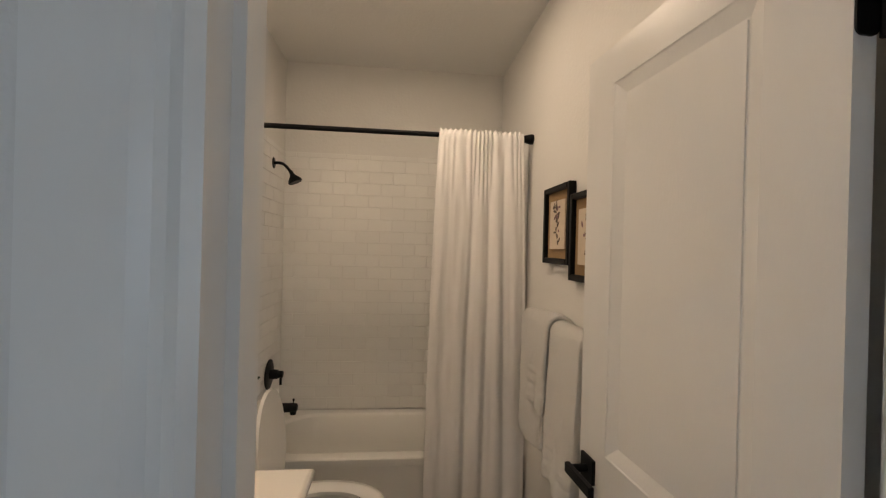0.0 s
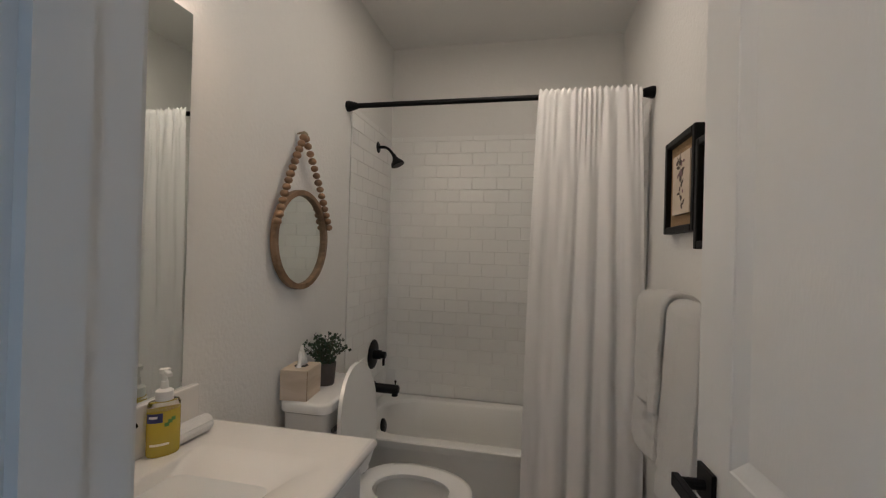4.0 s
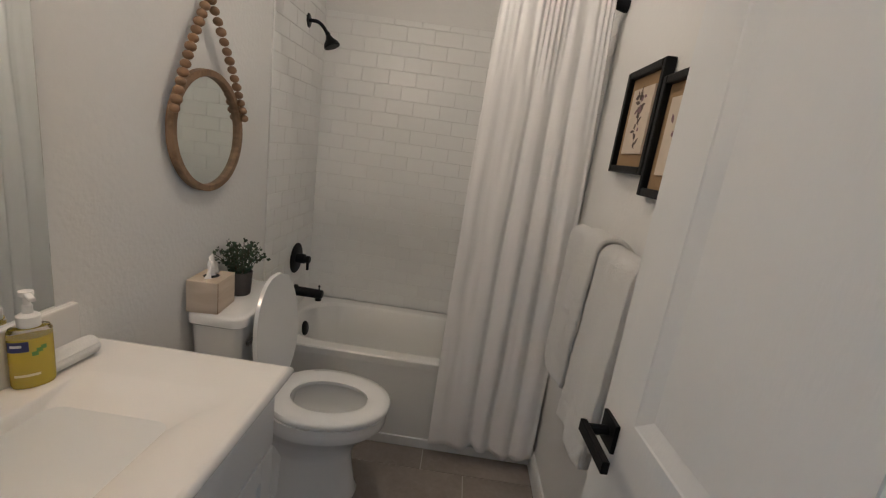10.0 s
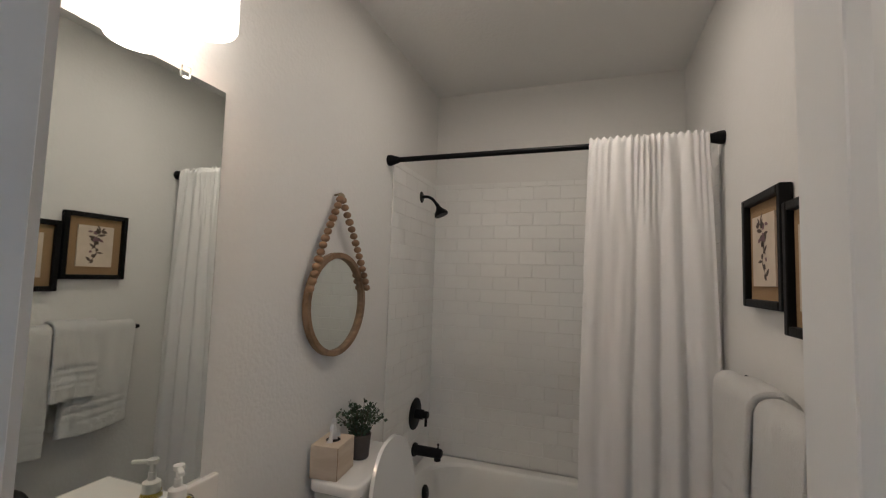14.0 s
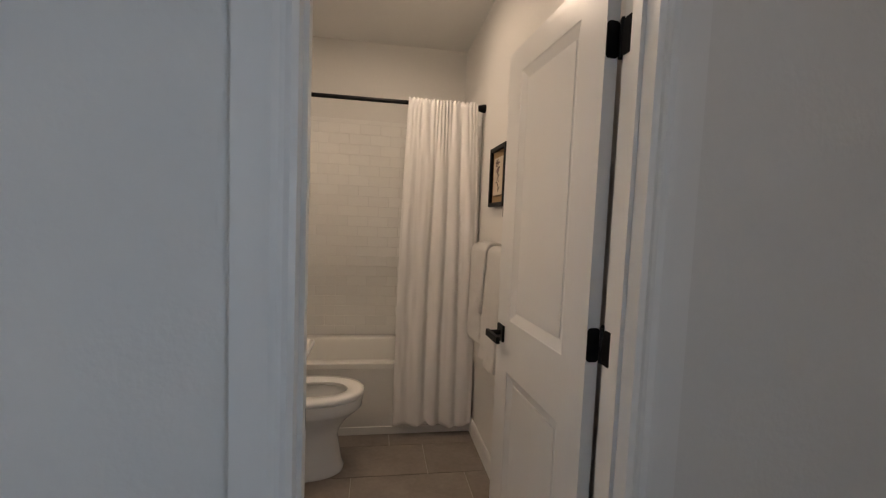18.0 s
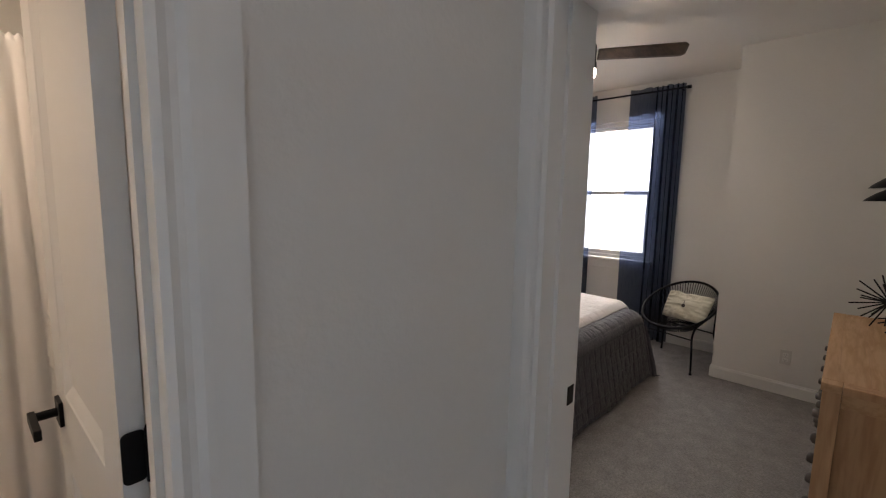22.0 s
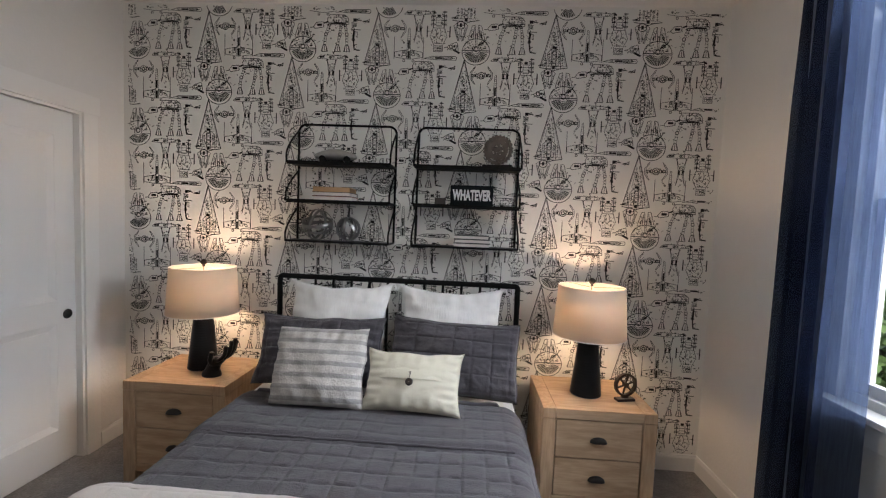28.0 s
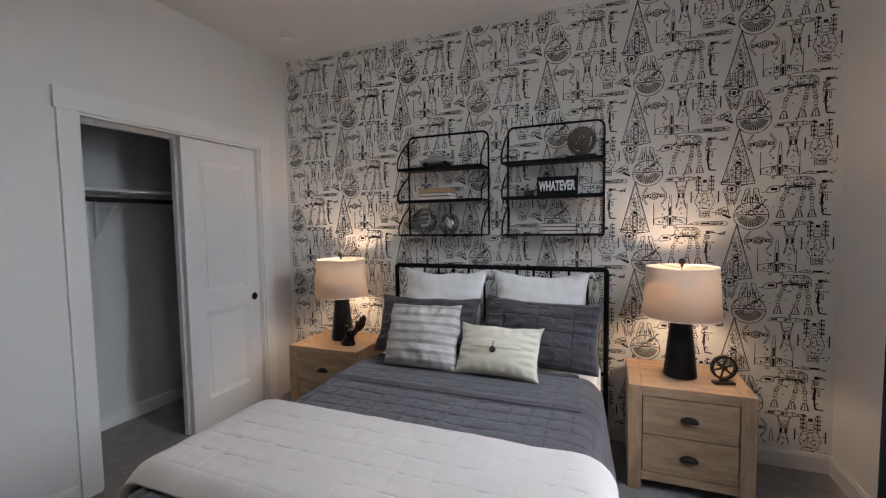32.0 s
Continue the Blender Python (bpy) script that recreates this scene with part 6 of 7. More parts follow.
def gear():
    g = thing("gear_ornament", (SX2 + 0.475, yb, S3), "dark bronze gear sculpture on a black base", "ornament", rz=-12)
    part("base", boxes((-0.085, 0.085, -0.03, 0.03, 0, 0.022), bevel=0.002), BLACKM, g)
    zc, R, n = 0.108, 0.088, 48
    bm = bmesh.new()
    ring = lambda r, y, tooth: [((r + (tooth if k % 2 else 0)) * math.cos(2 * math.pi * k / n), y, zc + (r + (tooth if k % 2 else 0)) * math.sin(2 * math.pi * k / n)) for k in range(n)]
    loft(bm, [ring(R - 0.008, -0.012, 0.008), ring(R - 0.008, 0.012, 0.008), ring(R - 0.024, 0.012, 0), ring(R - 0.024, -0.012, 0), ring(R - 0.008, -0.012, 0.008)], (False, False))
    part("tooth_ring", bm, BRONZE, g)
    for a in (0.5, 2.6, 4.7):
        bm = bmesh.new()
        tube(bm, [(0, 0, zc), (0.085 * math.cos(a), 0, zc + 0.085 * math.sin(a))], 0.009, 8)
        part("arm", bm, BRONZE, g)
    for cx, cz, r in ((0.03, 0.03, 0.034), (-0.035, -0.02, 0.028), (0.02, -0.04, 0.03), (-0.03, 0.042, 0.026), (0.0, 0.0, 0.06)):
        bm = bmesh.new()
        loft(bm, [[(cx + q * math.cos(2 * math.pi * k / 24), y, zc + cz + q * math.sin(2 * math.pi * k / 24)) for k in range(24)] for q, y in ((r, -0.022), (r, -0.013), (r * 0.55, -0.013), (r * 0.55, -0.022), (r, -0.022))], (False, False))
        part("small_ring", bm, BRONZE, g, "", 40)
    bm = bmesh.new()
    tube(bm, [(0, -0.025, zc), (0, 0.018, zc)], 0.016, 16)
    part("hub", bm, BRONZE, g, "", 40)


gear()


def word_sign():
    s = thing("word_sign", (SX2 + 0.335, yb - 0.02, S2), "black box sign lettered WHATEVER in white", "sign", rz=-3)
    part("box", boxes((-0.122, 0.122, -0.02, 0.02, 0, 0.118), bevel=0.002), material("sign_black", (0.007, 0.01, 0.011), 0.7, spec=0.15, grain=0.2), s)
    cu = bpy.data.curves.new("lettering", "FONT")
    cu.body, cu.size, cu.extrude, cu.align_x, cu.align_y = "WHATEVER", 0.05, 0.0008, "CENTER", "CENTER"
    cu.offset = 0.0022
    tmp = new("lettering_source", cu)
    me = bpy.data.meshes.new_from_object(tmp.evaluated_get(bpy.context.evaluated_depsgraph_get()))
    bpy.data.objects.remove(tmp)
    bpy.data.curves.remove(cu)
    xs = [v.co.x for v in me.vertices]
    k = 0.222 / (max(xs) - min(xs))
    for v in me.vertices:
        v.co = Vector((v.co.x * k, -0.0212 - v.co.z, 0.059 + v.co.y * 1.6))
    me.materials.append(PLASTW)
    ob = new("lettering", me)
    ob.parent = s
    ob["label"] = "white capital letters WHATEVER"
    blk = single("small_block", boxes((-0.03, 0.03, -0.02, 0.02, 0, 0.045), bevel=0.002), POT, (SX2 + 0.15, yb + 0.04, S2), "small brown block behind the sign", "ornament")


word_sign()


def dresser():
    x0, x1, y0, y1, h = 3.09, 4.59, YS + 0.006, -0.275, 0.815
    d = thing("dresser", (0.5 * (x0 + x1), y0, 0), "brushed pine dresser with dark cup pulls", "dresser")
    w, dp = 0.5 * (x1 - x0), y1 - y0
    for k in range(4):
        a, b = 0.002 + k * (dp - 0.052) / 4, (k + 1) * (dp - 0.052) / 4 + 0.0016
        part("top_board", boxes((-w + 0.062, w - 0.062, a, b, h - 0.032, h - (0.0008 if k % 2 else 0.0002)), bevel=0.0006), PINE, d)
    part("front_strip", boxes((-w + 0.062, w - 0.062, dp - 0.05, dp, h - 0.032, h), bevel=0.002), PINE, d)
    for s in (-1, 1):
        x0_, x1_ = min(s * w, s * (w - 0.061)), max(s * w, s * (w - 0.061))
        part("end_board", boxes((x0_, x1_, 0.0625, dp - 0.0635, h - 0.032, h), bevel=0.003), PINEV, d)
        part("corner_block", boxes((x0_, x1_, 0, 0.0615, h - 0.032, h), bevel=0.003), PINE, d)
        part("corner_block", boxes((x0_, x1_, dp - 0.0625, dp, h - 0.032, h), bevel=0.003), PINE, d)
    part("apron_front", boxes((-w + 0.07, w - 0.07, dp - 0.03, dp - 0.008, h - 0.09, h - 0.0325)), PINE, d)
    for s in (-1, 1):
        for a, b in ((0.004, 0.06), (dp - 0.062, dp - 0.006)):
            part("post", boxes((min(s * (w - 0.004), s * (w - 0.066)), max(s * (w - 0.004), s * (w - 0.066)), a, b, 0, h - 0.0325), bevel=0.003), PINEV, d)
        part("end_panel", boxes((min(s * (w - 0.034), s * (w - 0.042)), max(s * (w - 0.034), s * (w - 0.042)), 0.061, dp - 0.063, 0.12, h - 0.09)), PINEV, d)
        part("end_rail", boxes((min(s * (w - 0.008), s * (w - 0.03)), max(s * (w - 0.008), s * (w - 0.03)), 0.061, dp - 0.063, h - 0.09, h - 0.033), bevel=0.002), PINE, d)
        part("end_rail", boxes((min(s * (w - 0.008), s * (w - 0.03)), max(s * (w - 0.008), s * (w - 0.03)), 0.061, dp - 0.063, 0.06, 0.12), bevel=0.002), PINE, d)
    part("back_panel", boxes((-w + 0.067, w - 0.067, 0.002, 0.012, 0.06, h - 0.033)), PINE, d)
    part("plinth", boxes((-w + 0.067, w - 0.067, dp - 0.03, dp - 0.01, 0.06, 0.11)), PINE, d)
    # solid black filler gives the drawer gaps their shade
    part("inside", boxes((-w + 0.067, w - 0.067, 0.02, dp - 0.03, 0.1, h - 0.034)), BLACKM, d, "black filler block that darkens the gaps round the drawers")
    cols = 3
    span = (2 * w - 0.14) / cols
    for c in range(cols):
        for r in range(3):
            a, b = -w + 0.07 + c * span + 0.004, -w + 0.07 + (c + 1) * span - 0.004
            z0, z1 = 0.115 + r * 0.204, 0.115 + (r + 1) * 0.204 - 0.006
            dr = part("drawer", boxes((a, b, dp - 0.028, dp - 0.006, z0, z1), bevel=0.003), PINE, d, "pine drawer front")
            for kx in (a + 0.25 * (b - a), a + 0.75 * (b - a)):
                bm = bmesh.new()
                zc = 0.5 * (z0 + z1)
                loft(bm, [[(kx + 0.038 * k * math.cos(q), dp - 0.006 + dy, zc - 0.012 + 0.028 * k * math.sin(q)) for q in [math.pi * j / 12 for j in range(13)]] for dy, k in ((0, 1), (0.01, 0.97), (0.019, 0.82), (0.024, 0.5))], (False, True))
                part("cup_pull", bm, BRONZE, dr, "dark bronze cup pull", 50)


dresser()


def urchin(x, y, z, R, seed, label):
    u = thing("spike_ball", (x, y, 0.8155), label, "ornament", "black spike balls", rz=seed * 11)
    rng = random.Random(seed)
    n = 34
    dirs = []
    for k in range(n):
        t = 1 - 2 * (k + 0.5) / n
        a = k * 2.39996 + rng.uniform(-0.3, 0.3)
        q = math.sqrt(1 - t * t)
        dirs.append(Vector((q * math.cos(a), q * math.sin(a), t)))
    zc = z - 0.8155
    for dv in dirs:
        ln = R * rng.uniform(0.86, 1.04)
        if dv.z < 0:
            ln = min(ln, (zc - 0.004) / max(0.05, -dv.z))
        if y + dv.y * ln < YS + 0.03:
            ln = (y - YS - 0.03) / -dv.y
        bm = bmesh.new()
        tube(bm, [dv * 0.01 + Vector((0, 0, zc)), dv * ln + Vector((0, 0, zc))], 0.0037, 7)
        part("spike", bm, BLACKM, u)
    bm = bmesh.new()
    ball(bm, (0, 0, zc), 0.02, 12, 8)
    part("core", bm, BLACKM, u, "", True)
    u.rotation_euler = (0, 0, 0)


urchin(4.2, -0.49, 0.985, 0.158, 3, "black metal spike ball standing on the dresser")
urchin(4.03, -0.56, 0.946, 0.13, 5, "smaller black metal spike ball on the dresser")


def arch_mirror():
    x0, x1, zb_, zs = 3.32, 4.08, 1.065, 1.80
    m = thing("arch_mirror", (0.5 * (x0 + x1), YS + 0.001, zb_), "wall mirror with a shallow arched top and slim black frame", "mirror")
    w = 0.5 * (x1 - x0)
    H, rise = zs - zb_, 0.14

    def outline(ins):
        pts = [(-w + ins, ins), (w - ins, ins)]
        n = 28
        for k in range(n + 1):
            a = math.pi * k / n
            pts.append(((w - ins) * math.cos(a), H + (rise - ins) * math.sin(a) ** 0.8))
        return pts
    bm = bmesh.new()
    loft(bm, [[(x, y, z) for x, z in outline(i)] for i, y in ((0, 0.001), (0, 0.032), (0.005, 0.032), (0.005, 0.029))], (False, False))
    part("frame", bm, BLACKM, m, "slim black metal frame")
    bm = bmesh.new()
    loft(bm, [[(x, 0.0295, z) for x, z in outline(0.0045)], [(x, 0.004, z) for x, z in outline(0.0045)]])
    part("glass", bm, MIRROR, m)


arch_mirror()


def sconce(x, z, label):
    s = thing("wall_sconce", (x, YS + 0.001, z), label, "wall lamp", "barn sconces")
    bm = bmesh.new()
    lathe(bm, [(0.062, 0), (0.062, 0.012), (0.056, 0.018), (0.056, 0.026), (0.05, 0.03), (0.001, 0.031)], 36)
    part("wall_plate", turned(bm, pose(0, 0, 0, -90)), BLACK, s, "", 40)
    bm = bmesh.new()
    tube(bm, smooth_path([(0, 0.02, 0), (0, 0.075, -0.002), (0, 0.11, 0.018), (0, 0.14, 0.075), (0, 0.18, 0.105), (0, 0.225, 0.085), (0, 0.24, 0.03), (0, 0.24, -0.05)], 6), 0.0068, 10)
    part("gooseneck", bm, BLACK, s, "", True)
    bm = bmesh.new()
    lathe(bm, [(0.001, 0.0), (0.017, -0.002), (0.02, -0.045), (0.024, -0.05), (0.026, -0.075), (0.034, -0.085), (0.038, -0.092), (0.08, -0.115), (0.118, -0.145), (0.127, -0.158), (0.124, -0.158), (0.114, -0.143), (0.076, -0.112), (0.03, -0.09)], 40, (0, 0.24, -0.035))
    part("barn_shade", bm, BLACK, s, "black flared barn shade", 40)
    bm = bmesh.new()
    lathe(bm, [(0.1235, -0.1575), (0.113, -0.144), (0.075, -0.114), (0.03, -0.0925), (0.001, -0.092)], 40, (0, 0.24, -0.036))
    part("shade_lining", bm, PLASTW, s, "white enamel lining", True)


sconce(4.21, 1.716, "black gooseneck barn sconce, unlit, beside the mirror")
sconce(3.21, 1.757, "black gooseneck barn sconce, unlit, by the dresser's near end")


def ceiling_fan():
    f = thing("ceiling_fan", (3.83, 1.17, ZC), "dark three-blade ceiling fan with a lit opal light", "ceiling fan")
    bm = bmesh.new()
    lathe(bm, [(0.001, -0.001), (0.068, -0.001), (0.068, -0.02), (0.05, -0.05), (0.02, -0.06)], 36)
    part("canopy", bm, BLACKM, f, "", 40)
    bm = bmesh.new()
    tube(bm, [(0, 0, -0.05), (0, 0, -0.15)], 0.013, 12)
    part("downrod", bm, BLACKM, f, "", True)
    bm = bmesh.new()
    lathe(bm, [(0.02, -0.14), (0.05, -0.148), (0.085, -0.165), (0.092, -0.18), (0.092, -0.285), (0.098, -0.292), (0.098, -0.335), (0.001, -0.336)], 40)
    part("motor", bm, BLACKM, f, "", 40)
    bm = bmesh.new()
    lathe(bm, [(0.094, -0.337), (0.094, -0.375), (0.085, -0.39), (0.05, -0.4), (0.001, -0.402)], 40)
    part("light", bm, BULBF, f, "glowing opal light", True)
    BLADE = wood_material("walnut_blade", (0.06, 0.04, 0.03), (0.03, 0.02, 0.016), 8, (1, 9, 9), 0.45)
    for a in (-61, 59, 179):
        def g(u, v):
            x = 0.1 + u * 0.56
            wd = 0.055 + 0.012 * u if u < 0.94 else 0.066 * math.sqrt(max(0.0, 1 - ((u - 0.94) / 0.065) ** 2)) ** 0.5
            y = (2 * v - 1) * wd
            return (x, y, -0.235 - y * 0.32)
        bl = part("blade", turned(sheet(30, 6, g), pose(0, 0, 0, 0, 0, a)), BLADE, f, "dark walnut blade", True)
        solid(bl, 0.008)
    smoke = thing("smoke_detector", (2.52, 2.66, ZC), "round white smoke detector on the ceiling", "smoke detector")
    bm = bmesh.new()
    lathe(bm, [(0.066, -0.001), (0.066, -0.012), (0.058, -0.016), (0.055, -0.032), (0.04, -0.04), (0.001, -0.041)], 36)
    part("body", bm, PLASTW, smoke, "", 40)


ceiling_fan()


def curtains():
    xr, zr = 5.70, 2.625
    r = thing("curtain_rod", (xr, 1.68, zr), "black curtain rod with end caps above the window", "curtain rod")
    bm = bmesh.new()
    tube(bm, [(0, -0.69, 0), (0, 0.69, 0)], 0.0095, 12)
    part("pole", bm, BLACK, r, "", True)
    for s in (-1, 1):
        bm = bmesh.new()
        tube(bm, [(0, s * 0.69, 0), (0, s * 0.725, 0)], 0.0165, 14)
        part("finial", bm, BLACK, r, "", 40)
        bm = bmesh.new()
        tube(bm, [(0, s * 0.64, -0.006), (XW - xr - 0.001, s * 0.64, -0.006)], 0.007, 8)
        part("bracket", bm, BLACK, r)

    def panel(inner, outer, seed, label):
        """Loose folds over the glass at the inner edge, gathered in overlapping ones towards the outer edge."""
        def f(u, v):
            tight = min(1.0, max(0.0, (u - 0.3) / 0.2))
            a = 2 * math.pi * (2.0 * u + 3.6 * max(0.0, u - 0.35)) + 0.5 * math.sin(3 * u + seed)
            amp = (0.016 + 0.02 * tight) * (0.5 + 0.5 * min(1, v * 4)) * max(0.3, 0.85 + 0.5 * noise3(u * 2.3, 0.4 * v, seed))
            x = xr + amp * math.sin(a) + 0.008 * noise3(u * 4, v * 2, seed)
            if v < 0.03:
                x = xr + 0.6 * (x - xr)
            run = 0.37 * u / 0.35 if u < 0.35 else 0.37 + 0.63 * (u - 0.35) / 0.65
            y = inner + run * (outer - inner) - math.copysign(0.004 + 0.013 * tight, outer - inner) * math.sin(2 * a) + 0.012 * noise3(u * 3, v * 1.5, seed + 5) * v
            z = zr + 0.045 + 0.006 * math.sin(a * 1.5 + 1) * max(0, 1 - v * 25) - v * (zr + 0.03)
            return (x, y, z)
        single("curtain", sheet(220, 50, f), NAVY, (0, 0, 0), label, "curtain", "bedroom curtains", smooth=True)
    panel(1.905, 2.355, 3, "sheer navy curtain panel hanging to the floor, by the bed")
    panel(1.535, 1.005, 8, "sheer navy curtain panel hanging to the floor, by the chair")


curtains()


def lounge_chair():
    c = thing("lounge_chair", (5.27, 0.785, 0), "black oval cord chair on thin metal legs", "chair", rz=-105)
    # local: the chair faces -y; ring is tilted, low in front
    n = 72

    def rim(a, k=1.0):
        x, y = 0.31 * math.sin(a) * k, -0.305 * math.cos(a) * k
        t = (y + 0.305) / 0.61
        return Vector((x, y, 0.385 + 0.345 * t ** 1.15))
    bm = bmesh.new()
    tube(bm, [rim(2 * math.pi * k / n) for k in range(n)], 0.012, 10, True)
    part("rim", bm, BLACK, c, "black steel rim", True)

    def low(a):
        p = rim(a)
        return Vector((p.x * 0.32, p.y * 0.34 + 0.03, 0.335 + 0.04 * max(0, (p.y))))
    bm = bmesh.new()
    tube(bm, [low(2 * math.pi * k / n) for k in range(n)], 0.008, 8, True)
    part("inner_ring", bm, BLACK, c, "", True)
    for k in range(84):
        a = 2 * math.pi * k / 84
        p, q = rim(a), low(a)
        mid = p.lerp(q, 0.55) + Vector((0, 0, -0.035))
        bm = bmesh.new()
        tube(bm, smooth_path([p, mid, q], 3), 0.0032, 5)
        part("cord", bm, BLACK, c, "", True)
    bm = bmesh.new()
    for k in range(9):
        a = math.pi * k / 9
        tube(bm, [low(a), low(a + math.pi)], 0.0032, 5)
    part("seat_cords", bm, BLACK, c)
    for sx, y, yt, zt in ((-1, -0.2, -0.16, 0.40), (1, -0.2, -0.16, 0.40), (-1, 0.2, 0.17, 0.52), (1, 0.2, 0.17, 0.52)):
        bm = bmesh.new()
        a = math.atan2(sx * 0.25, -yt)
        top = rim(a)
        tube(bm, smooth_path([top, (sx * 0.235, y * 0.9, 0.33), (sx * 0.25, y, 0.2), (sx * 0.265, y * 1.08, 0.008)], 5), 0.0085, 8)
        leg = part("leg", bm, BLACK, c, "thin black steel leg", True)
        ft = bmesh.new()
        lathe(ft, [(0.001, 0), (0.012, 0), (0.012, 0.012), (0.009, 0.014)], 10, (sx * 0.265, y * 1.08, 0))
        part("foot", ft, BLACK, leg)
    bm = bmesh.new()
    tube(bm, [(-0.24, -0.19, 0.3), (0.24, -0.19, 0.3)], 0.006, 8)
    tube(bm, [(-0.24, 0.19, 0.3), (0.24, 0.19, 0.3)], 0.006, 8)
    part("stretcher", bm, BLACK, c)


lounge_chair()
ch = pillow("chair_cushion", (5.33, 0.765, 0.385), -28, -105, 0.44, 0.28, 0.12, CREAM, "cream envelope cushion with a dark button on the chair", 0.07, seed=12)
envelope(ch, 0.44, 0.28, 0.12)


def outlet(x, y, z, rz, label):
    o = thing("wall_outlet", (x, y, z), label, "outlet", "wall outlets", rz=rz)
    part("plate", boxes((-0.036, 0.036, -0.007, 0, -0.058, 0.058), bevel=0.003), OUTW, o)
    for zc in (-0.02, 0.02):
        s = part("socket", boxes((-0.017, 0.017, -0.0085, -0.007, zc - 0.014, zc + 0.014), bevel=0.001), PLASTW, o)
        part("slots", boxes((-0.008, -0.006, -0.0089, -0.0084, zc - 0.004, zc + 0.006), (0.006, 0.008, -0.0089, -0.0084, zc - 0.004, zc + 0.006), (-0.002, 0.002, -0.0089, -0.0084, zc - 0.011, zc - 0.007)), BLACK, s)


outlet(JX, -0.03, 0.305, 270, "white duplex wall outlet beside the dresser")
outlet(XC, 0.83, 0.36, 90, "white duplex wall outlet near the closet")

# ---- outside the window ----
ground = tagged(part("ground", boxes((-60, 120, -90, 90, -0.5, -0.35)), material("pale_concrete", (0.3, 0.3, 0.29), 0.95, grain=0.15, grain_scale=3, stain=0.15, stain_scale=0.3)), "pale concrete and gravel outside", "ground", kind="structure")


def hedge_tree(x, y, h, R, seed):
    t = thing("garden_tree", (x, y, -0.35), "leafy green tree outside the window", "tree")
    rng = random.Random(seed)
    bm = bmesh.new()
    tube(bm, [(0, 0, 0), (0.03, 0.02, h * 0.35), (0, 0, h * 0.6)], 0.07, 8, radii=[0.09, 0.06, 0.04])
    for k in range(7):
        a = k * 0.9
        tube(bm, [(0, 0, h * (0.3 + 0.032 * k)), (R * 0.6 * math.cos(a), R * 0.6 * math.sin(a), h * (0.45 + 0.06 * k))], 0.02, 6, radii=[0.03, 0.01])
    part("trunk", bm, STEM, t)
    lv = bmesh.new()
    for k in range(3600):
        d = Vector((rng.gauss(0, 1), rng.gauss(0, 1), rng.gauss(0, 1))).normalized()
        rr = rng.uniform(0.45, 1.0) * (1 + 0.25 * noise3(d.x * 2, d.y * 2, d.z * 2 + seed))
        p = Vector((d.x * R * rr, d.y * R * rr, h * 0.6 + d.z * h * 0.42 * rr))
        dv = Vector((rng.uniform(-1, 1), rng.uniform(-1, 1), rng.uniform(-1, 1))).normalized()
        w = dv.orthogonal().normalized()
        s = rng.uniform(0.07, 0.13)
        vs = [lv.verts.new(p + c) for c in (Vector(), dv * s * 0.5 + w * s * 0.3, dv * s, dv * s * 0.5 - w * s * 0.3)]
        lv.faces.new(vs)
    crown = part("crown", lv, GLEAF, t)
    tagged(crown, "dense bright green leaves", kind="stuff")


GLEAF = material("garden_leaf", (0.12, 0.2, 0.05), 0.6, grain=0.3, grain_scale=8, stain=0.3, stain_scale=3)
hedge_tree(7.6, 3.85, 1.75, 0.62, 1)
hedge_tree(10.8, 8.2, 2.0, 1.1, 4)
# glowing panel stands in for the blown-out daylight behind the panes
structure("backdrop", boxes((14.0, 14.1, -14, 22, -0.35, 8)), glow_material("overbright_outdoors", (0.93, 0.97, 1.0), 1.3), "glowing pale panel for the overbright view outside the window", "backdrop")

# ---- wallpaper drawing ----


